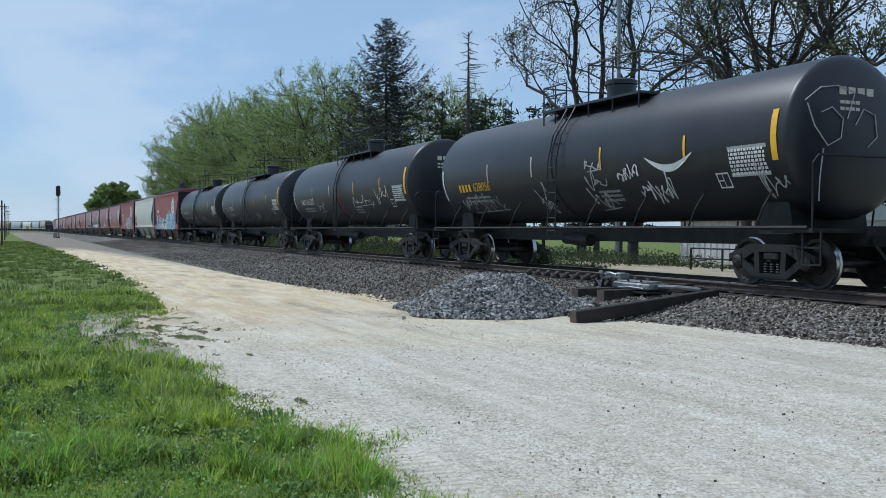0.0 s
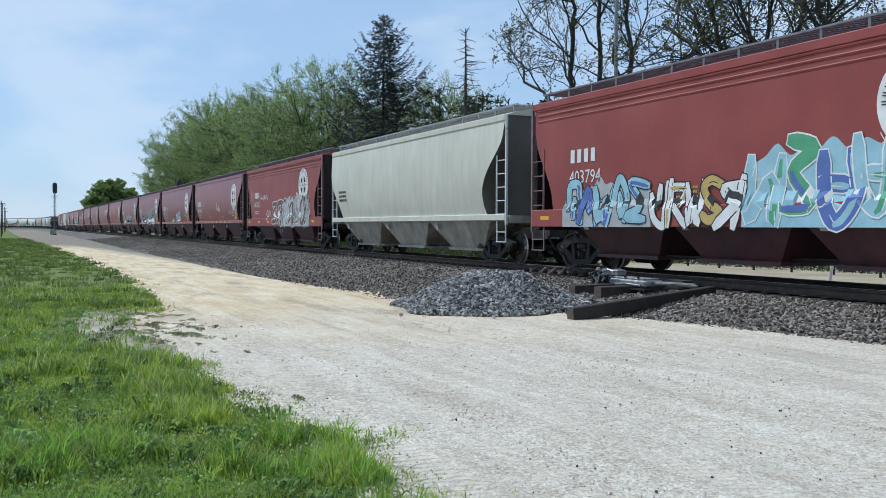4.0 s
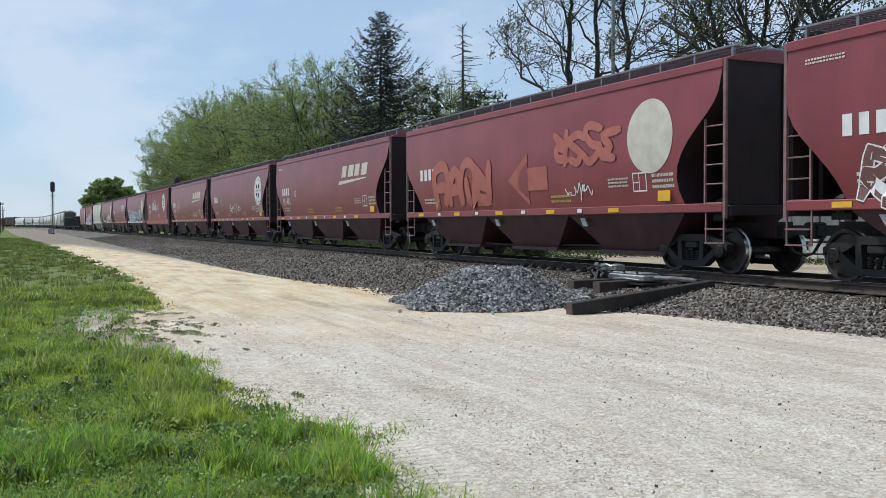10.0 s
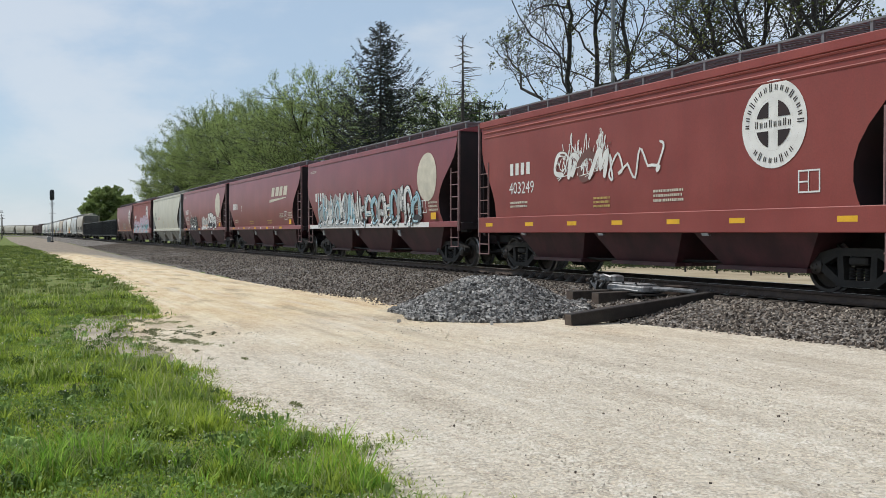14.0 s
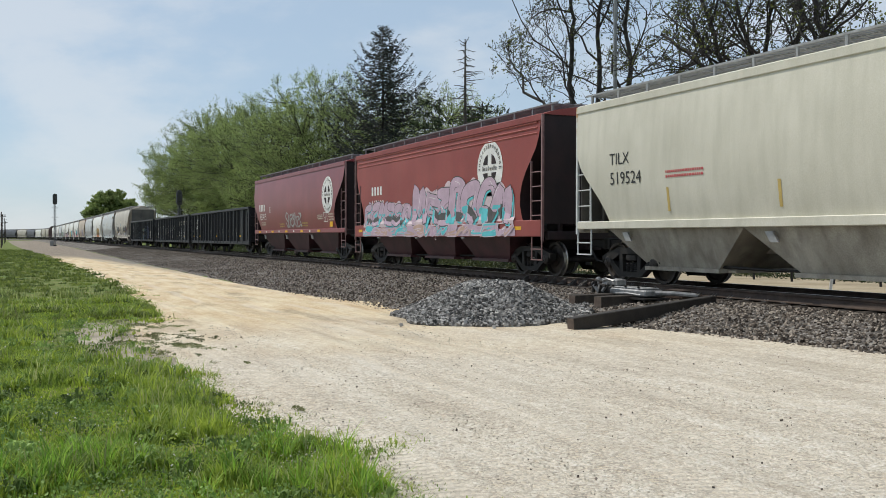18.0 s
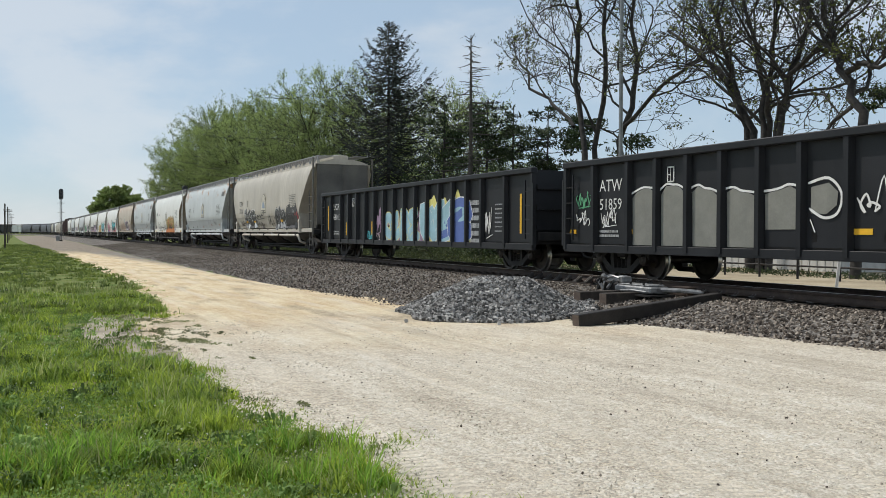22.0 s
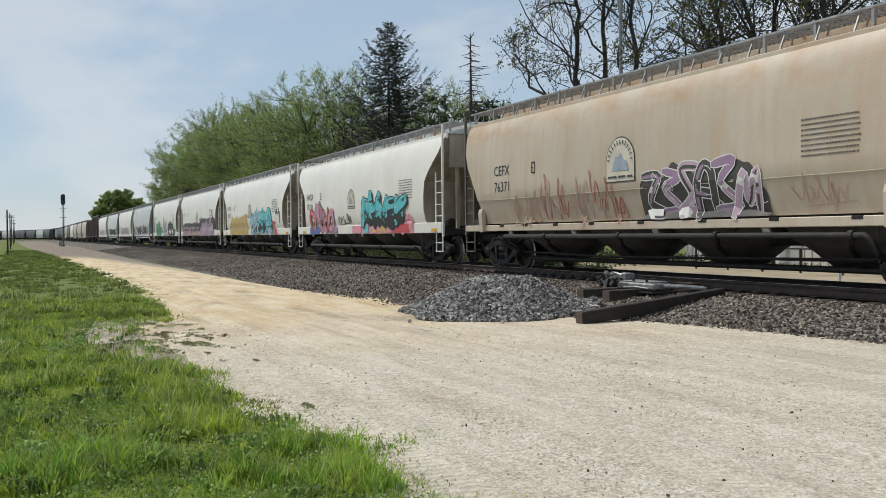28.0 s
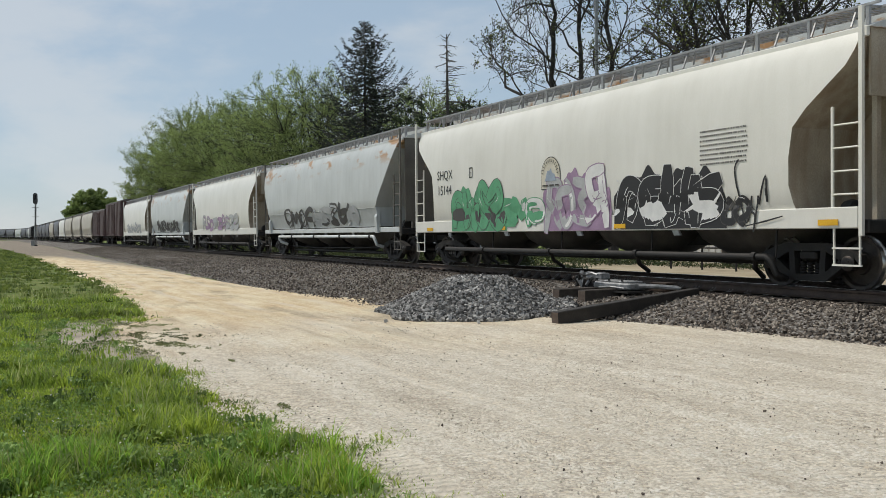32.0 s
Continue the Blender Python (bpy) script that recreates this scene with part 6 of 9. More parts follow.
    scrawl(reds[4], 2.4, 3.6, 1.7, 2.0, W_MOD, "w", 39)
    scrawl(reds[6], -1.8, 1.2, 1.75, 2.25, W_MOD, "w", 40, 0.05, 6)
    scrawl(reds[6], 5.9, 6.9, 1.7, 2.2, W_MOD, "w", 41, n=2)
    scrawl(reds[7], -4.6, -3.2, 2.0, 3.0, W_MOD, "w", 42, n=3)
    scrawl(reds[7], 2.6, 4.2, 1.6, 1.95, W_MOD, "w", 43, 0.06, 4)

    r11 = place(OLD_TYPE(), -274.24, -290.36, red + ", round emblem, grey painted patch", "hopper car")
    old_marks(r11, "403249")
    graffiti(r11, -3.1, -0.8, 2.32, 3.05, W_OLD, ["w", "e"], "e", 4, 44, None, 0.22, "", 0.03)
    for q in range(6):
        scrawl(r11, -3.1 + 0.35 * q, -2.2 + 0.3 * q, 2.5 + 0.1 * (q % 3), 3.1 + 0.2 * (q % 3), W_OLD, "w", 440 + q, 0.028, 4)
    scrawl(r11, -0.6, 1.4, 2.3, 2.9, W_OLD, "w", 45, 0.06, 4)
    r12 = place(RED_TYPE(), -290.36, -308.31, maroon + ", grey graffiti, white sill", "hopper car")
    red_marks(r12, "", "faded", 1, False)
    patch(r12, "graffiti", rect(-7.7, 1.25, 13.6, 0.16), lambda z: 1.56, PAINT_WHITE, 1, "white-painted sill")
    graffiti(r12, -6.3, -1.0, 1.30, 2.55, W_MOD, ["g", "s", "w"], "k", 9, 46, "g", 0.3, "", 0.05)
    graffiti(r12, -0.9, 5.2, 1.30, 2.5, W_MOD, ["g", "w", "s"], "k", 9, 47, None, 0.32, "", 0.06, shade="d")
    r13 = place(RED_TYPE(), -308.31, -325.21, maroon + ", slanted pale mark", "hopper car")
    red_marks(r13, "", "slant", 2)
    r14 = place(RED_TYPE(), -325.21, -343.12, maroon + ", grey and white graffiti", "hopper car")
    red_marks(r14, "450730", "faded", 3)
    graffiti(r14, -4.9, -2.0, 1.28, 2.2, W_MOD, ["k", "d"], "w", 5, 48, "k", 0.34, "", 0.035)
    scrawl(r14, -1.6, -0.4, 1.5, 2.3, W_MOD, "h", 248, 0.03, 4)
    graffiti(r14, 0.0, 1.9, 1.3, 2.1, W_MOD, ["g", "w"], "h", 4, 49, "g", 0.5, "", 0.03)
    graffiti(r14, 2.3, 5.0, 1.3, 2.3, W_MOD, ["w"], "k", 4, 50, None, 0.4, "", 0.09)
    w2 = place(PALE_TYPE(), -343.12, -360.64, "pale sage covered hopper car with a white sill and black stencils", "hopper car")
    digits(w2, "TILX", -6.45, 2.70, 0.26, W_MOD, PAINT_BLACK)
    digits(w2, "519524", -6.45, 2.25, 0.28, W_MOD, PAINT_BLACK)
    bars(w2, "warning_stencil", -4.4, 2.3, 1.2, 0.2, 2, W_MOD, SPRAY["r"])
    for x in (-4.4, -1.2, 1.4, 4.6):
        patch(w2, "reflector", rect(x, 1.6, 0.08, 0.5), W_MOD, SPRAY["y"], 1)
    r15 = place(OLD_TYPE(), -360.64, -376.94, red + ", pink and turquoise graffiti", "hopper car")
    old_marks(r15, "463600")
    graffiti(r15, -6.1, -1.6, 1.42, 2.3, W_OLD, ["q", "q"], "d", 6, 51, "z", 0.4, "", 0.05, shade="t")
    graffiti(r15, -1.2, 5.7, 1.42, 2.65, W_OLD, ["q", "q"], "d", 7, 151, "z", 0.42, "", 0.06, shade="t")
    graffiti(r15, -6.2, 5.8, 1.08, 1.40, W_OLD, ["t", "q", "h", "q"], "z", 14, 152, "q", 0.5, "", 0.04)
    r16 = place(RED_TYPE(), -376.94, -394.51, maroon + ", round emblem and one grey tag", "hopper car")
    red_marks(r16, "450415", "round", 4)
    graffiti(r16, -1.2, 1.6, 1.5, 2.2, W_MOD, ["g"], None, 7, 52, None, 0.2)

    # three gondolas
    gb = [-394.51, -415.59, -436.34, -457.68]
    fs = flat_side(1.456)
    for i, n in enumerate(["60040", "51859", "660138"]):
        g = place(GOND_TYPE(), gb[i], gb[i + 1], "black ribbed gondola car, " + ["faded sides with small scrawls", "grey block graffiti outlined in white", "large sky-blue and yellow graffiti"][i], "gondola car")
        digits(g, ("ATW", "ATW", "UCRY")[i], -8.24, 2.05, 0.28, fs, PAINT_WHITE)
        digits(g, n, -8.24, 1.62, 0.26, fs, PAINT_WHITE)
        bars(g, "load_stencil", -8.22, 0.98, 0.8, 0.2, 2, fs, PAINT_GREY)
        if i < 2:
            yellow_strips(g, (-9.7, -7.0, -4.4, -0.7, 3.1, 6.7), 1.05, 1.45)
        else:
            for x, z, h in ((-9.05, 1.15, 1.1), (-6.5, 0.95, 0.55), (-3.3, 0.95, 0.55), (8.85, 1.05, 1.1)):
                patch(g, "reflector", rect(x, z, 0.11, h), fs, PAINT_YELLOW, 1)
        frame_box(g, -5.65, 2.15, 0.24, 0.34, fs, PAINT_WHITE)
        if i == 0:
            for q, x in enumerate((-9.4, -2.6, -1.2, 0.1, 1.3, 3.0, 4.4, 5.7)):
                scrawl(g, x, x + 0.7, 1.2, 1.6, fs, "x", 60 + q, 0.025, 2)
        if i == 1:
            # a row of faded grey blocks, one to each panel, with a white line over their tops
            rg = random.Random(70)
            for q in range(5):
                x = -6.9 + 1.044 * q
                top = [(x + 0.9 * t, 1.98 + 0.10 * math.sin(2.2 * t + q) + rg.uniform(-0.05, 0.03) - (0.14 if t in (0, 1) else 0)) for t in (0, 0.2, 0.45, 0.7, 1)]
                foot = 0.80 if q != 4 else 1.14
                patch(g, "graffiti", [(x + 0.02, foot), (x + 0.88, foot)] + top[::-1], fs, SPRAY["x"], 1, "faded grey sprayed block")
                ink = Shape()
                stroke(ink, smooth_line([(x - 0.12, top[0][1] + 0.06)] + [(u, v + 0.03) for u, v in top[1:4]] + [(x + 1.0, top[4][1] + 0.08)], 4), 0.045)
                if q == 0:
                    stroke(ink, smooth_line([(x - 0.1, 1.8), (x - 0.16, 1.3), (x - 0.1, 0.85)], 4), 0.025)
                part("graffiti", wrap(ink, fs, 2), SPRAY["w"], g, "wavy white sprayed outline")["kind"] = "stuff"
            ink = Shape()
            stroke(ink, smooth_line([(-1.65, 1.95), (-1.2, 2.02), (-0.92, 1.75), (-1.0, 1.42), (-1.3, 1.34), (-1.62, 1.5)], 5), 0.05)
            stroke(ink, [(-1.6, 1.3), (-1.5, 1.1)], 0.04)
            part("graffiti", wrap(ink, fs, 2), SPRAY["w"], g, "open white sprayed loop")["kind"] = "stuff"
            patch(g, "graffiti", [(-1.6, 1.42), (-1.25, 1.40), (-1.02, 1.55), (-1.0, 1.78), (-1.2, 1.94), (-1.6, 1.88)], fs, SPRAY["x"], 1, "faded grey sprayed block")
            scrawl(g, -9.2, -8.55, 1.72, 2.05, fs, "n", 71, 0.035, 5)
            scrawl(g, -9.25, -8.6, 1.3, 1.6, fs, "w", 171, 0.03, 4)
            scrawl(g, -8.15, -7.5, 1.25, 1.6, fs, "w", 173, 0.025, 5)
            for q in range(3):
                scrawl(g, -0.55 + 1.044 * q, 0.2 + 1.044 * q, 1.35 - 0.4 * (q % 2), 2.0, fs, "w", 700 + q, 0.035, 3)
            for q in range(4):
                x = 4.15 + 1.1 * q
                patch(g, "owner_letters", [(x, 2.02), (x + 0.66, 2.02), (x + 0.74, 2.12), (x + 0.22, 2.14), (x + 0.78, 2.24), (x + 0.74, 2.34), (x + 0.10, 2.34)], fs, PAINT_CREAM, 1, "slanted cream block of the owner's mark")
                scrawl(g, x + 0.05, x + 0.75, 0.85, 1.9, fs, "w" if q % 2 else "g", 170 + q, 0.03, 3)
                scrawl(g, x + 0.05, x + 0.75, 1.2, 1.8, fs, "w", 180 + q, 0.025, 3)
        if i == 2:
            scrawl(g, -3.75, -3.1, 0.85, 1.15, fs, "t", 172, 0.03, 6)
            scrawl(g, -2.7, -2.2, 1.1, 2.0, fs, "v", 175, 0.06, 3)
            scrawl(g, -2.7, -2.3, 0.8, 1.25, fs, "z", 176, 0.03, 2)
            graffiti(g, -1.75, 1.5, 0.70, 1.85, fs, ["s", "s"], "l", 4, 73, None, 0.5, "", 0.06, shade="v")
            patch(g, "graffiti", [(1.5, 0.75), (2.2, 0.72), (2.3, 1.5), (2.05, 2.0), (1.7, 1.85), (1.45, 1.2)], fs, SPRAY["v"], 1, "dull mauve sprayed cloud")
            graffiti(g, 2.1, 5.5, 0.70, 2.2, fs, ["s", "s", "b"], "w", 3, 74, "l", 0.55, "", 0.07)
            bars(g, "graffiti", 5.65, 0.75, 0.8, 1.4, 6, fs, SPRAY["g"], "sprayed block of pale bars", 0.6, 2)
            scrawl(g, 6.75, 7.2, 1.0, 1.8, fs, "w", 174, 0.035, 4)
            bars(g, "load_stencil", 7.35, 1.1, 0.5, 0.9, 7, fs, PAINT_GREY, "", 0.3, 3)

    # pressure hoppers and white hoppers
    hb = [-457.68, -477.11, -496.66, -515.87, -535.25, -554.63, -574.11, -593.06, -611.95, -630.92, -650.56, -669.7, -689.51, -708.93]
    makers = [PD_TAUPE, PD_GREY, SHX_TYPE, PD_GREY, PD_RUST, SHX_TYPE, SHX_TYPE, SHX_TYPE, SHX_TYPE, PD_GREY, SHX_TYPE, PD_GREY, SHX_TYPE]
    nums = ["77120", "180", "", "181", "76371", "15231", "15107", "", "15144", "", "", "", ""]
    labels = ["grimy taupe covered hopper car with dark graffiti", "cool grey covered hopper car with rust stains", "cream covered hopper car with orange graffiti", "cool grey covered hopper car with rust stains",
              "rust-streaked beige covered hopper car with brown graffiti", "cream covered hopper car with red and turquoise graffiti", "cream covered hopper car with ochre and turquoise graffiti",
              "cream covered hopper car with pink and brown graffiti band", "cream covered hopper car with green and black graffiti"] + ["pale covered hopper car with faint graffiti"] * 4
    hs = []
    for i, mk in enumerate(makers):
        car = place(mk(), hb[i], hb[i + 1], labels[i], "hopper car")
        w = W_SHX if mk is SHX_TYPE else W_PD
        if i < 9:
            white_marks(car, nums[i], w, mk is not SHX_TYPE)
        hs.append(car)
    graffiti(hs[0], -5.2, -2.6, 1.32, 2.35, W_PD, ["d", "d"], "k", 5, 80, "d", 0.42, "", 0.04, halo="w")
    scrawl(hs[0], -6.6, -5.4, 1.5, 1.75, W_PD, "k", 282, 0.04, 4)
    scrawl(hs[0], -2.2, -0.3, 1.85, 2.25, W_PD, "d", 82, 0.05, 4)
    scrawl(hs[0], -2.2, -0.6, 1.35, 1.7, W_PD, "k", 83, 0.05, 5)
    graffiti(hs[0], 2.3, 4.2, 1.3, 2.3, W_PD, ["d"], "k", 3, 81, "d", 0.42, "", 0.04, halo="g")
    graffiti(hs[0], 4.6, 6.6, 1.3, 2.4, W_PD, ["d"], "k", 3, 181, "d", 0.42, "", 0.04)
    scrawl(hs[0], 0.6, 2.2, 1.4, 1.9, W_PD, "d", 84, 0.05, 5)
    scrawl(hs[0], 6.2, 6.9, 1.6, 2.1, W_PD, "r", 183, 0.06, 3)
    for x in (-5.0, -3.0, 3.2):
        patch(hs[0], "reflector", rect(x, 1.62, 0.45, 0.12), W_PD, PAINT_YELLOW, 5, "yellow reflective strip")
    for car in (hs[1], hs[3]):
        owner_mark(car, 6.75, 3.5, 1.0, 0.3, W_PD, SPRAY["d"])
        scrawl(car, 1.6, 3.4, 1.55, 1.95, W_PD, "g", 83, 0.025, 5)
        scrawl(car, 3.8, 5.0, 1.6, 1.9, W_PD, "d", 84, 0.03, 5)
        for k, x in enumerate((-5.6, -3.6, -1.1, 2.6, 5.4)):
            patch(car, "reflector", rect(x, 1.42 + 0.12 * (k > 2), 0.4, 0.09), W_PD, SPRAY["dxhmh"[k]], 1, "faded, grimy reflective strip")
    graffiti(hs[2], -0.3, 4.6, 1.05, 1.45, W_SHX, ["o"], None, 9, 184, "o", 0.4)
    graffiti(hs[2], 0.0, 4.4, 1.35, 2.4, W_SHX, ["y", "y", "o"], "k", 8, 84, "y", 0.3, "", 0.05, 6)
    scrawl(hs[2], -5.6, -0.6, 1.3, 2.0, W_SHX, "d", 185, 0.05, 7)
    scrawl(hs[2], 4.8, 6.4, 1.3, 2.0, W_SHX, "v", 186, 0.06, 3)
    for q in range(6):
        scrawl(hs[4], -5.6 + 0.8 * q, -4.2 + 0.8 * q, 1.35 + 0.1 * (q % 2), 2.1 + 0.1 * (q % 3), W_PD, "hhm"[q % 3], 850 + q, 0.03, 5)
    graffiti(hs[4], 0.5, 4.0, 1.3, 2.35, W_PD, ["d", "v", "q"], "w", 6, 86, "d", 0.3, "", 0.05, 3)
    scrawl(hs[4], 4.9, 6.2, 1.5, 2.0, W_PD, "h", 286, 0.03, 5)
    graffiti(hs[5], -6.4, -2.8, 1.12, 2.25, W_SHX, ["r", "p", "v"], "e", 5, 87, None, 0.36, "", 0.05, 5)
    scrawl(hs[5], -2.2, -0.4, 1.5, 1.9, W_SHX, "k", 187, 0.035, 6)
    graffiti(hs[5], 1.0, 6.2, 1.05, 1.8, W_SHX, ["p"], None, 9, 188, "p", 0.3)
    graffiti(hs[5], 1.0, 5.6, 1.30, 2.45, W_SHX, ["t"], "k", 5, 88, None, 0.42, "", 0.08, 6, shade="k")
    for x, l, c in ((-6.6, 1.5, "b"), (-5.0, 1.3, "w"), (-3.6, 1.2, "v"), (-0.3, 1.1, "p"), (1.2, 0.5, "t"), (3.1, 0.6, "y"), (4.4, 1.6, "r")):
        patch(hs[5], "graffiti", rect(x, 1.08, l, 0.3), W_SHX, SPRAY[c], 4, "sprayed splash over the sill")
    graffiti(hs[6], -6.2, -1.2, 1.08, 2.15, W_SHX, ["y", "y"], "h", 6, 89, "y", 0.3, "", 0.04)
    graffiti(hs[6], 0.0, 5.0, 1.10, 2.45, W_SHX, ["t", "s"], "k", 5, 90, "s", 0.42, "", 0.07, 4)
    patch(hs[6], "graffiti", [(4.6, 1.08), (6.2, 1.08), (6.1, 1.35), (5.6, 1.5), (5.9, 1.75), (5.3, 1.8), (4.9, 2.0)], W_SHX, SPRAY["m"], 1, "dull red sprayed cloud")
    scrawl(hs[6], 5.9, 7.0, 1.9, 2.7, W_SHX, "k", 91, 0.06, 3)
    graffiti(hs[7], -7.3, 1.4, 1.5, 2.05, W_SHX, ["d"], None, 16, 191, "d", 0.5, "", 0.06, 1)
    graffiti(hs[7], -7.2, 1.2, 1.08, 1.75, W_SHX, ["h", "q", "v"], "d", 11, 92, "h", 0.40, "", 0.05, 3)
    graffiti(hs[7], 1.6, 6.4, 1.08, 2.05, W_SHX, ["v", "q", "v"], "z", 7, 93, "v", 0.36, "", 0.05, 3)
    graffiti(hs[7], 1.0, 7.2, 1.5, 2.3, W_SHX, ["d"], None, 12, 193, "d", 0.5)
    patch(hs[7], "graffiti", [(6.2, 2.2), (6.45, 2.15), (6.5, 2.4), (6.2, 2.75), (5.9, 2.9), (6.05, 2.6)], W_SHX, SPRAY["m"], 2, "dull red sprayed smear")
    graffiti(hs[8], -5.9, -2.9, 1.08, 2.3, W_SHX, ["n", "n"], "d", 4, 94, "n", 0.45, "", 0.04)
    graffiti(hs[8], -3.0, -0.9, 1.2, 1.9, W_SHX, ["w", "n"], "n", 3, 194, None, 0.45, "", 0.04)
    graffiti(hs[8], -0.6, 1.9, 1.06, 2.4, W_SHX, ["w", "g"], "v", 4, 95, "v", 0.45, "", 0.05)
    graffiti(hs[8], 2.4, 5.6, 1.08, 2.25, W_SHX, ["k"], "w", 4, 96, "k", 0.46, "", 0.03)
    scrawl(hs[8], 6.2, 7.2, 1.25, 2.4, W_SHX, "k", 97, 0.04, 3)
    graffiti(hs[8], 5.7, 6.4, 1.1, 1.7, W_SHX, ["k"], "d", 2, 98, None, 0.3, "", 0.03)
    for i, cols in ((9, ["d", "g"]), (10, ["g", "v"]), (11, ["d"]), (12, ["g"])):
        graffiti(hs[i], -5.0, 5.0, 1.3, 2.2, W_PD if i in (9, 11) else W_SHX, cols, None, 9, 100 + i)

    # the far end of the train
    x = -708.93
    tail = [("box", 5.1), ("box2", 4.6)] + ["t", "t", "t", "w", "s", "t", "s", "s", "s", "s"] + [("boxw", 4.8), ("boxd", 5.0), ("boxd", 5.0)] + ["s", "g", "s", "s", "g", "s", "s", "s", "g", "s", "s", "s"]
    for k in tail:
        if isinstance(k, tuple):
            l = 17.0
            paint = {"box": BOXPAINT, "box2": BOXPAINT, "boxw": GREYWHITE, "boxd": GOND}[k[0]]
            car = take(k[0], lambda: make_boxcar(17.0, paint, k[1]))
            place(car, x, x - l, {"box": "tall grimy brown-maroon box car", "box2": "lower grimy brown-maroon box car", "boxw": "pale grey box car", "boxd": "black box car"}[k[0]] + " far down the train", "box car")
        else:
            l = {"w": 19.2, "g": 19.4, "t": 19.4, "s": 19.4}[k]
            car = {"w": SHX_TYPE, "g": PD_GREY, "t": PD_TAUPE, "s": PD_SLATE}[k]()
            place(car, x, x - l, {"w": "cream", "g": "cool grey", "t": "grimy taupe", "s": "sooty slate-grey"}[k] + " covered hopper car far down the train", "hopper car")
        x -= l
    # the spare copies are not part of the train
    for base in BASES.values():
        if "spare" in base:
            for o in (*base.children_recursive, base):
                bpy.data.objects.remove(o)


# ---- trees ----
def stuff_mesh(name, verts, faces, material):
    """A mesh from arrays: verts (n, 3) and quads or triangles (m, 3 or 4)."""
    me = bpy.data.meshes.new(name)
    verts, faces = np.asarray(verts, np.float32), np.asarray(faces, np.int32)
    me.vertices.add(len(verts))
    me.vertices.foreach_set("co", verts.ravel())
    me.loops.add(faces.size)
    me.loops.foreach_set("vertex_index", faces.ravel())
    me.polygons.add(len(faces))
    me.polygons.foreach_set("loop_start", np.arange(0, faces.size, faces.shape[1], dtype=np.int32))
    me.update(calc_edges=True)
    me.materials.append(material)
    return me


def leaf_cards(points, size, rng, flat=0.0, aspect=0.55, bunch=1, spread=0.0):
    """Small folded leaves round each point: two triangles each, turned at random."""
    pts = np.repeat(np.asarray(points, float), bunch, axis=0)
    n = len(pts)
    pts = pts + rng.normal(0, spread, (n, 3)) if spread else pts
    a = rng.normal(0, 1, (n, 3))
    a[:, 2] *= 1 - flat
    a /= np.linalg.norm(a, axis=1)[:, None]
    b = np.cross(a, rng.normal(0, 1, (n, 3)))
    b /= np.linalg.norm(b, axis=1)[:, None] + 1e-9
    c = np.cross(a, b)
    s = size * rng.uniform(0.6, 1.4, (n, 1))
    v = np.stack([pts - a * s * 0.5, pts + b * s * aspect * 0.5 + c * s * 0.12, pts + a * s * 0.5, pts - b * s * aspect * 0.5 + c * s * 0.12], axis=1).reshape(-1, 3)
    return v, np.arange(4 * n).reshape(-1, 4)


class Wood:
    """Grows tapering branches and remembers where the twigs end."""

    def __init__(self, seed, lean=(0, 0, 0)):
        self.rng = random.Random(seed)
        self.s, self.tips, self.lean, self.crook, self.fine, self.least = Shape(), [], Vector(lean), 0.30, True, 0.012

    def limb(self, pts, radii, level, plan):
        self.s.tube(pts, radii, max(3, (7 if self.fine else 5) - level), cap=False)
        if level >= len(plan):
            self.tips.append(tuple(pts[-1]))
            self.tips.append(tuple(Vector(pts[-1]).lerp(Vector(pts[-2]), self.rng.uniform(0.3, 0.8))))
            return
        count, start, ratio, angle, rise = plan[level]
        total = sum((Vector(b) - Vector(a)).length for a, b in zip(pts, pts[1:]))
        for k in range(count):
            f = start + (1 - start) * (k + self.rng.uniform(0.1, 0.9)) / count
            i = min(len(pts) - 2, int(f * (len(pts) - 1)))
            t = f * (len(pts) - 1) - i
            a, b = Vector(pts[i]), Vector(pts[i + 1])
            p = a.lerp(b, t)
            d = (b - a).normalized()
            side = d.orthogonal().normalized()
            side.rotate(Matrix.Rotation(self.rng.uniform(0, 6.283), 3, d))
            ang = radians(angle * self.rng.uniform(0.7, 1.3))
            way = (d * math.cos(ang) + side * math.sin(ang) + Vector((0, 0, rise)) + self.lean).normalized()
            self.branch(p, way, total * ratio * self.rng.uniform(0.65, 1.25) * (1.15 - 0.45 * f), radii[min(i, len(radii) - 1)] * self.rng.uniform(0.42, 0.6), level + 1, plan, rise)

    def branch(self, p, way, length, r, level, plan, rise=0.1):
        n = (5 if level < 3 else 3 if level < 4 else 2) if self.fine else (4, 4, 3, 2, 1)[min(level, 4)]
        pts, d = [p], way.copy()
        crook = self.crook if level < 4 else 0.24
        for _ in range(n):
            d = (d + Vector((self.rng.uniform(-1, 1), self.rng.uniform(-1, 1), self.rng.uniform(-0.8, 1))) * crook + Vector((0, 0, rise * 0.35))).normalized()
            pts.append(pts[-1] + d * length / n)
        r = max(r, self.least)
        self.limb(pts, [r * (1 - 0.72 * i / n) for i in range(n + 1)], level, plan)


def add_tree(name, label, category, at, wood, bark, leaves, leaf_mat, leaf_args, seed, leaf_name="crown", group=""):
    tree = new(name)
    tree.location = at
    tagged(tree, label, category, group)
    part("trunk", wood.s, bark, tree, smooth=60)
    if leaves:
        rng = np.random.default_rng(seed)
        v, f = leaf_cards(leaves, leaf_args[0], rng, bunch=leaf_args[1], spread=leaf_args[2], aspect=leaf_args[3])
        me = stuff_mesh(leaf_name, v, f, leaf_mat)
        part(leaf_name, me, None, tree)["kind"] = "stuff"
    return tree


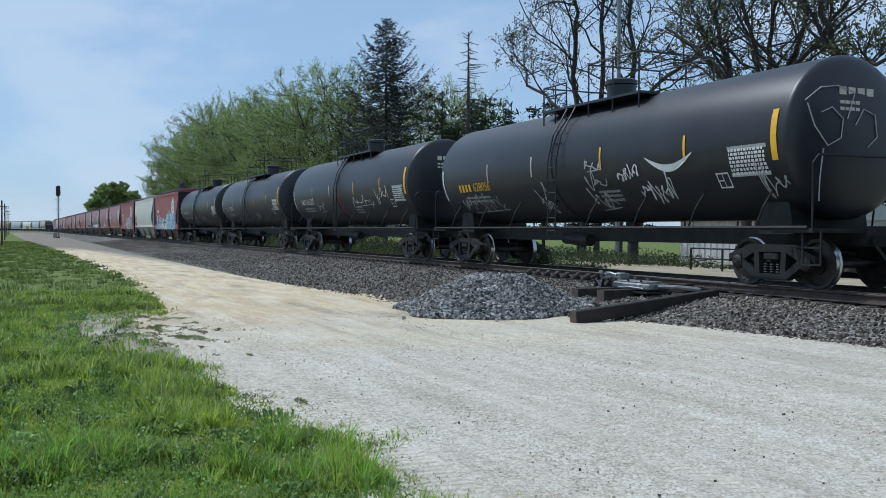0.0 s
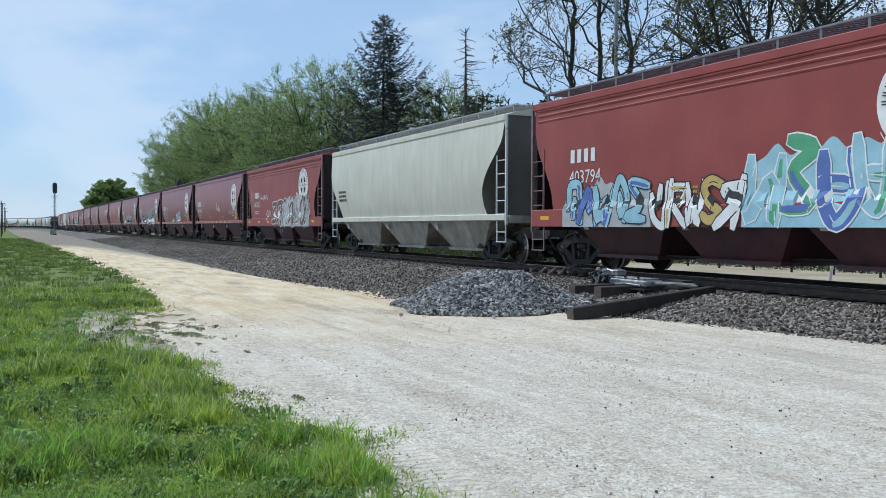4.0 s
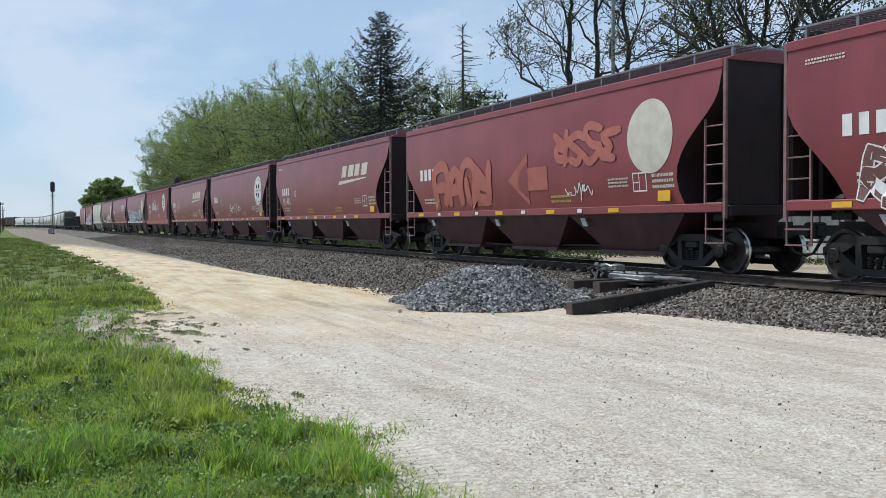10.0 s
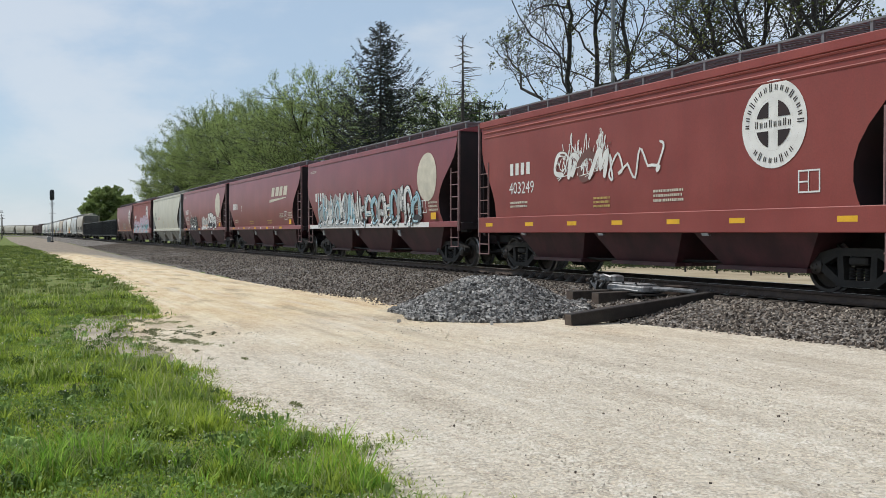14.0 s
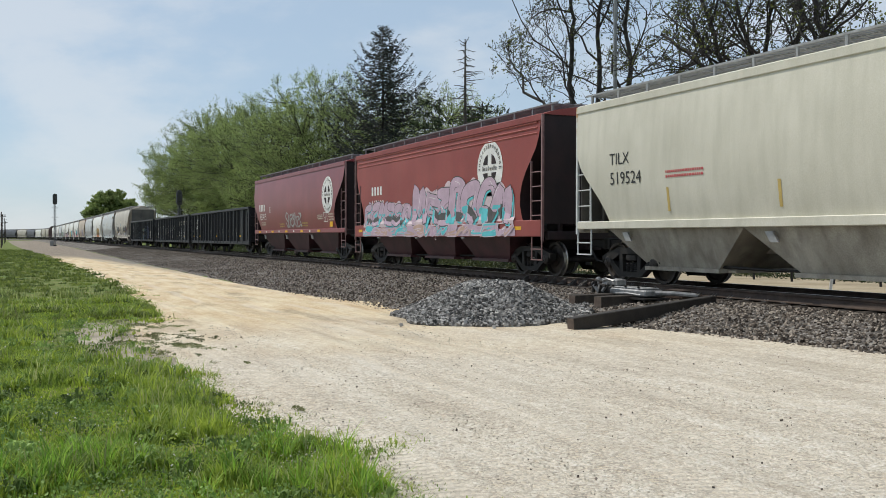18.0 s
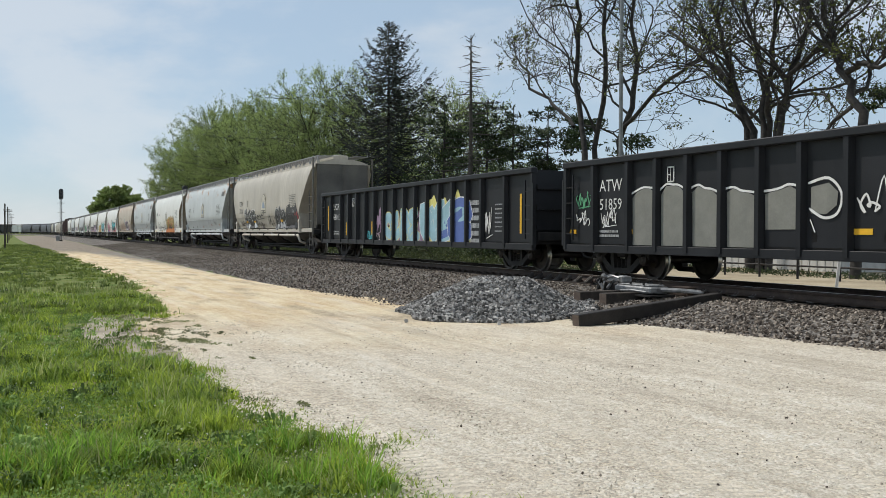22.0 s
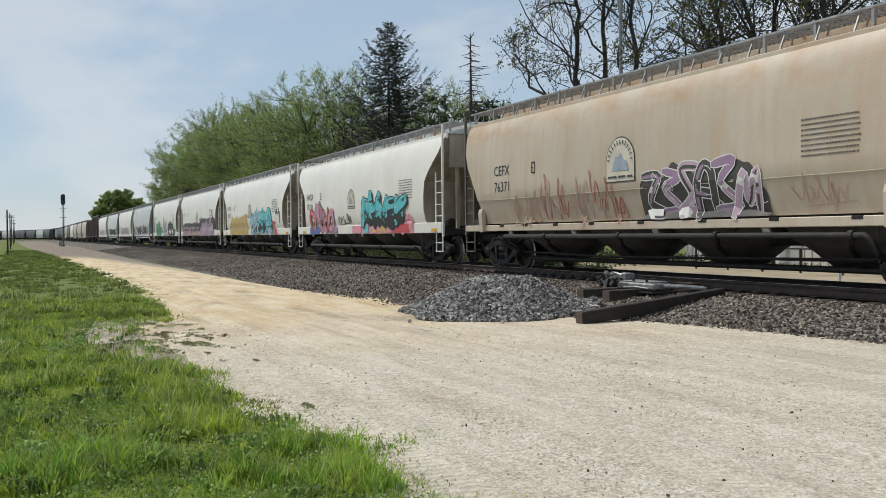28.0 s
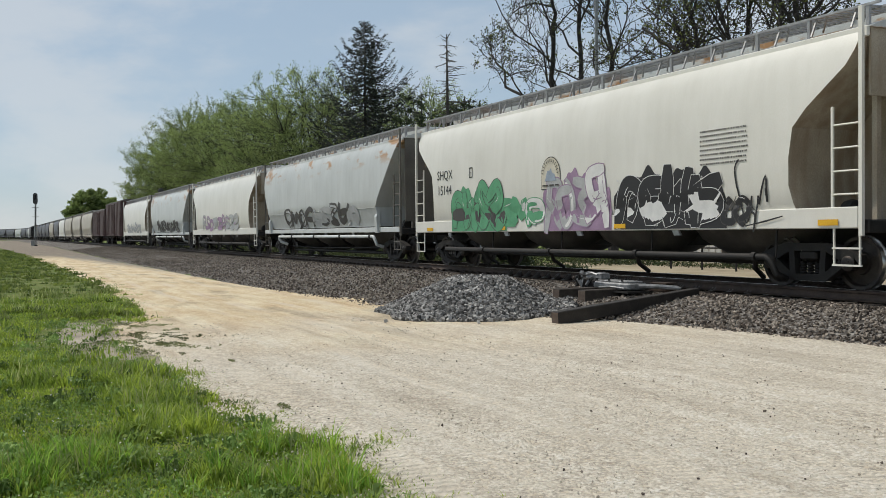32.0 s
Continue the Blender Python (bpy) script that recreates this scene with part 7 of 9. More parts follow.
def stem_tree(x0, y0, stems, r0, seed, label):
    """A tall, nearly bare tree with crooked stems given by their line (x, height)."""
    w = Wood(seed)
    w.crook, w.least = 0.52, 0.019
    plan = [(8, 0.22, 0.42, 56, 0.14), (5, 0.2, 0.50, 50, 0.06), (4, 0.2, 0.50, 48, 0.02), (3, 0.2, 0.46, 46, 0.0)]
    rng = random.Random(seed + 9)
    for k, line in enumerate(stems):
        pts = [Vector((x - x0, 0.3 * math.sin(3.1 * k + i) * (i > 0) + (k - len(stems) / 2) * 0.12 * i, z)) for i, (x, z) in enumerate(line)]
        if k == 0:
            pts.insert(0, Vector((pts[0].x * 0.6, 0, -0.1)))
        elif pts[0].z > 2 and len(stems) > 4:
            pts.insert(0, Vector((pts[0].x * 0.5, 0, -0.1)))
        fine = []
        for a, b in zip(pts, pts[1:]):
            for t in (0, 0.33, 0.67):
                fine.append(a.lerp(b, t) + Vector((rng.uniform(-1, 1), rng.uniform(-1, 1), 0)) * 0.15)
        fine.append(pts[-1])
        r = 0.70 * r0 * (1.0 if k == 0 else 0.62 if len(stems) < 4 else 0.85)
        w.limb(fine, [r * (1.05 - 0.62 * i / (len(fine) - 1)) for i in range(len(fine))], 0, plan)
    return add_tree("bare_tree", label, "tree", (x0, y0, 0), w, BARK, w.tips, BUD, (0.13, 1, 0.12, 0.7), seed, "crown", "tall bare trees behind the track")


def leafy_tree(x, y, h, seed, spread=0.42, leaf=0.15, bunch=2.0, mat=None, name="broadleaf_tree", label="broadleaf tree in young light-green leaf", sprays=430):
    """A rounded spring tree: limbs that fan from the foot, sprays that run on outwards from them to a loose dome, small leaves along the sprays."""
    rng = random.Random(seed)
    w = Wood(seed)
    wide, mid, up = h * (0.32 + 0.28 * spread), h * 0.50, h * 0.50
    def dome(a, e, k):
        d = Vector((math.cos(a) * math.cos(e) * wide, math.sin(a) * math.cos(e) * wide, math.sin(e) * (up if e > 0 else up * 0.72)))
        lump = 1 + 0.20 * noise.noise((math.cos(a) * 1.6 + seed, math.sin(a) * 1.6, e * 2.0)) + 0.08 * rng.uniform(-1, 1)
        return Vector((0, 0, mid)) + d * k * lump
    held = []
    for k in range(15):
        a = 6.283 * k / 15 + rng.uniform(-0.3, 0.3)
        end = dome(a, (rng.uniform(-0.5, 0.2), rng.uniform(0.2, 0.8), rng.uniform(0.7, 1.4))[k % 3], 0.72)
        foot = Vector((0.3 * math.cos(a), 0.3 * math.sin(a), -0.1))
        pts = []
        for i in range(9):
            t = i / 8
            p = foot.lerp(end, t) + Vector((0, 0, (0.10 if end.z > mid else 0.22) * h * math.sin(math.pi * t) * 0.7))
            p += Vector((rng.uniform(-1, 1), rng.uniform(-1, 1), rng.uniform(-0.6, 0.6))) * 0.022 * h * (0 < i)
            pts.append(p)
        r = 0.0085 * h
        w.s.tube(pts, [r * (1 - 0.8 * i / 8) for i in range(9)], 5, cap=False)
        held += pts[2:]
    spots = []
    for k in range(sprays):
        a, e = rng.uniform(0, 6.283), math.asin(rng.uniform(-0.62, 1.0))
        tip = dome(a, e, 1.0 - 0.5 * rng.random() ** 2.2)
        start = min(held, key=lambda p: (p - tip).length + (2.5 if p.z > tip.z else 0))
        bow = start.lerp(tip, 0.5) + Vector((rng.uniform(-1, 1), rng.uniform(-1, 1), rng.uniform(-0.9, 0.4))) * 0.10 * (tip - start).length
        w.s.tube([start, bow, tip], [0.04, 0.024, 0.012], 3, cap=False)
        out = (tip - bow).normalized()
        for j in range(4):
            f = rng.uniform(0.25, 1.0)
            p = bow.lerp(tip, f)
            q = p + (out + Vector((rng.uniform(-0.6, 0.6), rng.uniform(-0.6, 0.6), rng.uniform(-0.1, 0.75)))).normalized() * rng.uniform(0.6, 1.5) * h / 20
            w.s.tube([p, q], [0.013, 0.007], 3, cap=False)
            for i in range(int(4 * bunch + rng.random())):
                g = p.lerp(q, rng.uniform(0.1, 1.05))
                spots.append((g.x + rng.gauss(0, 0.16), g.y + rng.gauss(0, 0.16), g.z + rng.gauss(0, 0.13)))
        for i in range(int(3 * bunch)):
            g = start.lerp(bow, rng.random()) if i % 2 else bow.lerp(tip, rng.random())
            spots.append((g.x + rng.gauss(0, 0.3), g.y + rng.gauss(0, 0.3), g.z + rng.gauss(0, 0.25)))
    return add_tree(name, label, "tree", (x, y, 0), w, BARK, spots, mat or LEAF, (leaf, 2, 0.10, 0.6), seed, group="row of spring trees")


def spruce(x, y, h, seed, label="tall dark spruce with open tiers of boughs"):
    """A broad cone: whorls of boughs that rise near the top and level out below, with flat side twigs in dark needles."""
    rng = random.Random(seed)
    w = Wood(seed)
    w.s.tube([(0, 0, -0.1), (0.05, 0, h * 0.5), (0, 0, h)], [0.011 * h, 0.007 * h, 0.02], 8, cap=False)
    twigs = []
    z = h * 0.12
    while z < h - 0.25:
        down = h - z
        reach = min(5.6, 0.93 * down ** 0.82)
        rise = 0.55 - 0.62 * min(1, down / (0.75 * h))
        for k in range(8 if down > 5 else 6 if down > 2 else 4):
            a = rng.uniform(0, 6.283)
            l = reach * rng.uniform(0.62, 1.06)
            d, o = Vector((math.cos(a), math.sin(a), 0)), Vector((-math.sin(a), math.cos(a), 0))
            p = [Vector((0, 0, z + rng.uniform(-0.1, 0.1))) + d * l * t + Vector((0, 0, l * (rise * t - 0.22 * math.sin(3.0 * t) + 0.16 * t * t))) for t in (0, 0.25, 0.5, 0.75, 1)]
            w.s.tube(p, [0.045, 0.038, 0.03, 0.022, 0.012], 3, cap=False)
            m = int(3 + l * 3.6)
            for i in range(m):
                t = (i + rng.random()) / m * 0.88 + 0.12
                q = p[min(3, int(t * 4))].lerp(p[min(4, int(t * 4) + 1)], (t * 4) % 1)
                side = 1 if i % 2 else -1
                f = d * rng.uniform(0.4, 0.9) + o * side * rng.uniform(0.3, 1.0) + Vector((0, 0, rng.uniform(-0.5, 0.25)))
                twigs.append((q, f.normalized(), (0.34 + 0.42 * (1 - t)) * rng.uniform(0.6, 1.25)))
        z += 0.26 + 0.008 * down
    t = new("spruce_tree")
    t.location = (x, y, 0)
    tagged(t, label, "conifer")
    part("trunk", w.s, BARK, t, smooth=60)
    nr = np.random.default_rng(seed)
    start, way, long_ = (np.array([tuple(q[i]) if i < 2 else q[i] for q in twigs]) for i in (0, 1, 2))
    quads = []
    for k in range(3):
        f = way + nr.normal(0, 0.25, way.shape)
        f /= np.linalg.norm(f, axis=1)[:, None]
        g = np.cross(f, nr.normal(0, 1, way.shape))
        g /= np.linalg.norm(g, axis=1)[:, None] + 1e-9
        a = start + f * (long_ * (0.0, 0.25, 0.45)[k])[:, None] + nr.normal(0, 0.03, way.shape)
        e = a + f * (long_ * 0.62)[:, None]
        half = g * (0.05 * nr.uniform(0.6, 1.4, (len(f), 1)))
        quads.append(np.stack([a, (a + e) / 2 + half, e, (a + e) / 2 - half], 1))
    v = np.concatenate(quads).reshape(-1, 3)
    part("crown", stuff_mesh("crown", v, np.arange(len(v)).reshape(-1, 4), NEEDLE), None, t)["kind"] = "stuff"
    return t


def pine(x, y, h, seed, label="ragged dark pine with open branches"):
    rng = random.Random(seed)
    w = Wood(seed)
    w.s.tube([(0, 0, -0.1), (0.1, 0, h * 0.5), (0.05, 0.1, h)], [0.013 * h, 0.009 * h, 0.03], 7, cap=False)
    pts = []
    for k in range(44):
        z = h * rng.uniform(0.12, 0.97)
        a, l = rng.uniform(0, 6.283), h * 0.30 * (1.05 - z / h) * rng.uniform(0.5, 1.2) + 0.7
        p = [Vector((math.cos(a) * l * t, math.sin(a) * l * t, z + 0.12 * l * t * t - 0.05 * l * t)) for t in (0, 0.35, 0.7, 1)]
        w.s.tube(p, [0.05, 0.04, 0.025, 0.012], 4, cap=False)
        for j in range(4):
            t = rng.uniform(0.4, 1)
            q = p[min(2, int(t * 3))].lerp(p[min(3, int(t * 3) + 1)], (t * 3) % 1)
            e = q + Vector((rng.uniform(-0.7, 0.7), rng.uniform(-0.7, 0.7), rng.uniform(-0.1, 0.4)))
            w.s.tube([q, e], [0.02, 0.008], 3, cap=False)
            for _ in range(10):
                pts.append((e.x + rng.gauss(0, 0.3), e.y + rng.gauss(0, 0.3), e.z + rng.gauss(0, 0.07)))
    return add_tree("pine_tree", label, "conifer", (x, y, 0), w, BARK, pts, PINE, (0.40, 2, 0.06, 0.24), seed, group="dark pines behind the track")


def dead_conifer(x, y, h):
    rng = random.Random(77)
    w = Wood(77)
    w.s.tube([(0, 0, -0.1), (0.05, 0, h * 0.6), (0, 0, h)], [0.2, 0.13, 0.035], 8, cap=False)
    for k in range(96):
        z = h * (0.33 + 0.66 * k / 96)
        a = rng.uniform(0, 6.283)
        l = ((1 - z / h) * 3.2 + rng.uniform(0.2, 1.5)) * rng.choice((0.4, 0.7, 1.0, 1.1))
        p = [Vector((math.cos(a) * l * t, math.sin(a) * l * t, z + rng.uniform(-0.05, 0.05) - 0.16 * l * t * (1 - 0.8 * t) + (0.6 * l * t if k > 91 else 0))) for t in (0, 0.25, 0.5, 0.75, 1)]
        w.s.tube(p, [0.04, 0.034, 0.028, 0.022, 0.012], 4, cap=False)
        for j in range(4):
            q = p[1 + j % 4].lerp(p[max(0, j % 4)], rng.random())
            w.s.tube([q, q + Vector((rng.uniform(-0.35, 0.35), rng.uniform(-0.35, 0.35), rng.uniform(-0.25, 0.12)))], [0.011, 0.006], 3, cap=False)
    t = new("dead_conifer")
    t.location = (x, y, 0)
    tagged(t, "dead bare conifer with thin horizontal branches", "dead tree")
    part("trunk", w.s, DEADWOOD, t, smooth=60)


# ---- stones, grass and small things ----
CUBE_V = np.array([(-1, -1, -1), (1, -1, -1), (1, 1, -1), (-1, 1, -1), (-1, -1, 1), (1, -1, 1), (1, 1, 1), (-1, 1, 1)], float)
CUBE_F = np.array([(3, 2, 1, 0), (4, 5, 6, 7), (0, 1, 5, 4), (1, 2, 6, 5), (2, 3, 7, 6), (3, 0, 4, 7)])


def stones(name, pts, lo, hi, material, label, seed, parent=None):
    """Broken angular stones, one skewed block each, in one mesh."""
    rng = np.random.default_rng(seed)
    pts = np.asarray(pts, float)
    n = len(pts)
    size = rng.uniform(lo, hi, (n, 1, 1)) * 0.5 * rng.uniform(0.55, 1.15, (n, 1, 3))
    v = CUBE_V[None] * size * rng.uniform(0.55, 1.1, (n, 8, 3))
    q = rng.normal(0, 1, (n, 4))
    q /= np.linalg.norm(q, axis=1)[:, None]
    w, x, y, z = q.T
    rot = np.stack([1 - 2 * (y * y + z * z), 2 * (x * y - z * w), 2 * (x * z + y * w), 2 * (x * y + z * w), 1 - 2 * (x * x + z * z), 2 * (y * z - x * w),
                    2 * (x * z - y * w), 2 * (y * z + x * w), 1 - 2 * (x * x + y * y)], axis=1).reshape(n, 3, 3)
    v = np.einsum("nij,nkj->nki", rot, v) + pts[:, None]
    f = (CUBE_F[None] + 8 * np.arange(n)[:, None, None]).reshape(-1, 4)
    me = stuff_mesh(name, v.reshape(-1, 3), f, material)
    me.shade_flat()
    ob = new(name, me)
    if parent:
        ob.parent = parent
        ob["kind"] = "stuff"
        return ob
    return tagged(ob, label, "gravel", kind="stuff")


def bed_height(x, y):
    """Height of the ballast surface on the near side."""
    fy = foot_y(x) - TRACK_Y
    yy = y - TRACK_Y
    pr = [(fy - 0.5, -0.625), (fy, -0.585), (fy + (-2.35 - fy) * 0.35, -0.50), (fy + (-2.35 - fy) * 0.7, -0.38), (-2.35, -0.27), (-1.6, -0.215), (-1.3, -0.24), (1.3, -0.24)]
    for (a, za), (b, zb) in zip(pr, pr[1:]):
        if yy <= b:
            return RAIL_Z + za + (zb - za) * (yy - a) / (b - a)
    return RAIL_Z - 0.24


def build_stones(bed):
    rng = np.random.default_rng(5)
    pts = []
    while len(pts) < 52000:
        x = 3 - 125 * rng.random() ** 2.1
        lo = foot_y(x) - 0.35
        y = lo + (13.2 - lo) * rng.random()
        if y < lo + 0.7 and rng.random() > (y - lo) / 0.7:
            continue
        pts.append((x, y, bed_height(x, y) + 0.012))
    stones("ballast_stone", pts, 0.032, 0.06, STONES, "", 6, bed)
    # loose limestone chips on the road
    pts = []
    while len(pts) < 15000:
        x = -3.3 - 14 * rng.random() ** 1.5
        y = edge_y(x) - 0.5 + (foot_y(x) + 0.3 - edge_y(x)) * rng.random()
        pts.append((x, y, 0.037))
    stones("limestone_chip", pts, 0.007, 0.017, CHIPS, "pale limestone chips strewn over the road", 7)
    pts = [(-3.8 - 12 * rng.random() ** 1.2, 2.4 + 7 * rng.random(), 0.046) for _ in range(360)]
    stones("loose_stone", pts, 0.007, 0.02, STONES, "dark loose ballast stones lying on the road", 8)
    # the heap
    cx, cy, rx, top = -17.05, 8.9, 2.2, 0.72
    def heap(x, y):
        d = math.hypot((x - cx) / (rx * 1.08), (y - cy) / rx)
        a = math.atan2(y - cy, x - cx)
        d *= 1 + 0.22 * max(0.0, math.cos(a - 1.1))
        d *= 1 + 0.08 * math.sin(3 * a + 1) + 0.05 * math.sin(7 * a)
        return max(0.0, top * min(1.0, (1 - d) * 1.32)) * (1 - 0.12 * max(0, 1 - d * 3)) if d < 1 else 0.0
    m = Shape()
    n = 40
    for i in range(n):
        for j in range(n):
            x, y = cx - rx * 1.1 + 2.2 * rx * i / (n - 1), cy - rx * 1.1 + 2.2 * rx * j / (n - 1)
            h = heap(x, y)
            m.v.append((x, y, max(h, (bed_height(x, y) if y > foot_y(x) else 0.0) - 0.05) - 0.02))
    m.f = [(i * n + j, (i + 1) * n + j, (i + 1) * n + j + 1, i * n + j + 1) for i in range(n - 1) for j in range(n - 1)]
    # core painted dark so that gaps between the stones look shaded
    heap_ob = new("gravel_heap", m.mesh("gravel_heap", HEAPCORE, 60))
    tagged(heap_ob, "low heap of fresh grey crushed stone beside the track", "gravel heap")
    pts = []
    while len(pts) < 16500:
        x, y = cx + rng.uniform(-1.1, 1.1) * rx * 1.1, cy + rng.uniform(-1.1, 1.1) * rx * 1.1
        h = heap(x, y)
        if h > 0.015 or (h == 0 and rng.random() < 0.0007 and y < 8.5):
            pts.append((x, y, max(h, (bed_height(x, y) if y > foot_y(x) else 0.04)) + 0.05 * rng.random()))
    stones("crushed_stone", pts, 0.04, 0.08, PILE, "", 9, heap_ob)


def build_grass():
    rng = np.random.default_rng(11)
    # blades: bent two-step triangles, thick where the verge is near
    def blades(n, xa, xb, power, hmin, hmax, seed, inside=0.0, wide=0.008, tuft=0):
        r = np.random.default_rng(seed)
        x = xa - (xa - xb) * r.random(n) ** power
        e = np.array([edge_y(v) for v in x])
        wob = np.array([0.25 * noise.noise((v * 0.5, 3, 0)) + 0.3 * noise.noise((v * 1.3, 9, 0)) for v in x])
        y = e + wob + inside - (np.abs(r.normal(0, 1, n)) * 0.25 if inside > 0 else (r.random(n) ** 0.9) * (e + 1.6))
        if tuft:
            # blades spring from common roots and lean outwards
            m = n // tuft
            out = r.uniform(0, 6.283, m * tuft)
            rad = r.random(m * tuft) ** 0.5 * np.repeat(r.uniform(0.02, 0.08, m), tuft) * (1 + np.clip((-np.repeat(x[:m], tuft) - 6) / 12, 0, 3))
            x, y, e = np.repeat(x[:m], tuft) + rad * np.cos(out), np.repeat(y[:m], tuft) + rad * np.sin(out), np.repeat(e[:m], tuft)
            n, grow = m * tuft, np.repeat(r.uniform(0.45, 1.25, m), tuft)
        clump = np.array([noise.noise((a * 1.1, b * 1.1, 4)) + 0.5 * noise.noise((a * 3.1, b * 3.1, 1)) for a, b in zip(x, y)])
        bare = np.array([noise.noise((a * 0.35, b * 0.6, 8)) for a, b in zip(x, y)])
        keep = (clump > (-2 if hmax < 0.1 else -0.05 + 0.25 * r.random(n))) & ~((bare > 0.30) & (x < -9.5) & (y > e - 1.6) & (r.random(n) < 0.75)) & ~((((x + 15.8) / 4.0) ** 2 + ((y - 1.95) / 1.0) ** 2 < 1 + 1.6 * bare) & (r.random(n) < 0.90))
        x, y, clump = x[keep], y[keep], clump[keep]
        n = len(x)
        if tuft:
            out, grow = out[keep], grow[keep]
        h = r.uniform(hmin, hmax, n) * (0.6 + 1.0 * np.clip(clump + 0.2, 0, 1.1))
        a = r.uniform(0, 6.283, n)
        bend = r.uniform(0.15, 0.75, n) * h
        if tuft:
            a, h = out + r.normal(0, 0.5, n), h * grow
            bend = r.uniform(0.3, 1.1, n) * h
        far = np.clip((-x - 5) / 14, 0, 5)
        w = wide * r.uniform(0.7, 1.4, n) * (1 + far)
        base = np.stack([x, y, np.zeros(n)], 1)
        side = np.stack([np.cos(a + 1.57), np.sin(a + 1.57), np.zeros(n)], 1) * w[:, None]
        lean = np.stack([np.cos(a), np.sin(a), np.zeros(n)], 1)
        mid = base + lean * (bend * 0.35)[:, None] + np.stack([np.zeros(n), np.zeros(n), h * 0.62], 1)
        tip = base + lean * bend[:, None] + np.stack([np.zeros(n), np.zeros(n), h], 1)
        v = np.stack([base - side, base + side, mid + side * 0.75, mid - side * 0.75, tip + side * 0.1, tip - side * 0.1], 1).reshape(-1, 3)
        k = 6 * np.arange(n)[:, None]
        f = np.concatenate([k + np.array([0, 1, 2, 3]), k + np.array([3, 2, 4, 5])], 1).reshape(-1, 4)
        return v, f
    for args, mat, lab in (
            ((100000, -3.2, -26, 1.9, 0.025, 0.07, 12, 0.0, 0.006), GRASS, "short dense turf on the verge"),
            ((76000, -3.2, -26, 1.8, 0.06, 0.15, 16, 0.0, 0.0055, 26), GRASS, "lush uneven tufts of spring grass"),
            ((84000, -20, -130, 1.7, 0.03, 0.11, 13, 0.0, 0.008, 16), GRASSFAR, "lush uneven spring grass further along"),
            ((16000, -3.2, -40, 1.6, 0.015, 0.05, 14, 0.3, 0.006, 8), GRASSDRY, "thin dry grass creeping into the road edge"),
            ((3600, -2.9, -9, 1.2, 0.02, 0.06, 21, 0.38, 0.005, 9), GRASS, "thin tufts spreading over the gravel edge"),
            ((1600, -2.9, -8, 1.2, 0.02, 0.06, 22, 0.72, 0.005, 9), GRASS, "lone small tufts out on the gravel"),
            ((14000, -3.0, -7.5, 1.3, 0.10, 0.2, 18, 0.0, 0.0045, 20), LONGGRASS, "long bright grass bending over the verge"),
            ((12000, -3.2, -30, 1.6, 0.08, 0.2, 15, 0.0, 0.004), GRASSDRY, "pale seed stalks among the grass")):
        v, f = blades(*args)
        tagged(new("grass", stuff_mesh("grass", v, f, mat)), lab, "grass", kind="stuff")
    # clover in drifts, tiny white flowers
    pts, dots = [], []
    while len(pts) < 17000:
        x = -3.2 - 24 * rng.random() ** 1.7
        y = edge_y(x) - 0.1 - (edge_y(x) + 1.4) * rng.random()
        c = noise.noise((x * 0.8, y * 0.8, 21)) + 0.5 * noise.noise((x * 2.7, y * 2.7, 5))
        if c > 0.12:
            pts.append((x, y, 0.03 + 0.10 * rng.random() * min(1, 0.4 + c)))
            if rng.random() < 0.006:
                dots.append((x, y, 0.13 + 0.04 * rng.random()))
    v, f = leaf_cards(pts, 0.026, rng, flat=0.0, aspect=0.7)
    tagged(new("clover", stuff_mesh("clover", v, f, CLOVER)), "low dark-green clover among the grass", "clover", kind="stuff")
    while len(dots) < 300:
        x = -4 - 26 * rng.random() ** 1.3
        dots.append((x, edge_y(x) - 0.2 - (edge_y(x) + 1.2) * rng.random(), 0.08 + 0.06 * rng.random()))
    v, f = leaf_cards(dots, 0.013, rng, aspect=0.9, bunch=3, spread=0.004)
    tagged(new("white_flower", stuff_mesh("white_flower", v, f, FLOWER)), "tiny white flowers scattered through the grass", "flowers", kind="stuff")
    # broad-leaved weeds in rosettes
    def weed(x, y, r, n, seed, tall=1.0):
        rg = random.Random(seed)
        s = Shape()
        for k in range(n):
            a, l = rg.uniform(0, 6.283), r * rg.uniform(0.6, 1.1)
            d, o = Vector((math.cos(a), math.sin(a), 0)), Vector((-math.sin(a), math.cos(a), 0))
            up = rg.uniform(0.2, 0.8) * r * tall
            p = [Vector((0, 0, 0)), d * l * 0.5 + Vector((0, 0, up)), d * l + Vector((0, 0, up * 0.7))]
            w = l * 0.17
            s.add([p[0], p[1] + o * w, p[2], p[1] - o * w], [(0, 1, 2, 3)])
        ob = new("weed", s.mesh("weed", GRASS))
        ob.location = (x, y, 0.02)
        tagged(ob, "small broad-leaved green weed in the gravel edge", "weed", "weeds along the road edge")
    # broad dark rosettes through the turf
    rr = random.Random(31)
    rs = Shape()
    for k in range(300):
        x = -4.2 - 15 * rr.random() ** 1.3
        y = edge_y(x) - 0.15 - (edge_y(x) + 1.1) * rr.random()
        r = rr.uniform(0.05, 0.11)
        for j in range(rr.randint(14, 26)):
            a, l = rr.uniform(0, 6.283), r * rr.uniform(0.5, 1.1)
            d, o = Vector((math.cos(a), math.sin(a), 0)), Vector((-math.sin(a), math.cos(a), 0))
            up = rr.uniform(0.35, 1.1) * r
            c = Vector((x + rr.gauss(0, r * 0.4), y + rr.gauss(0, r * 0.4), 0.03))
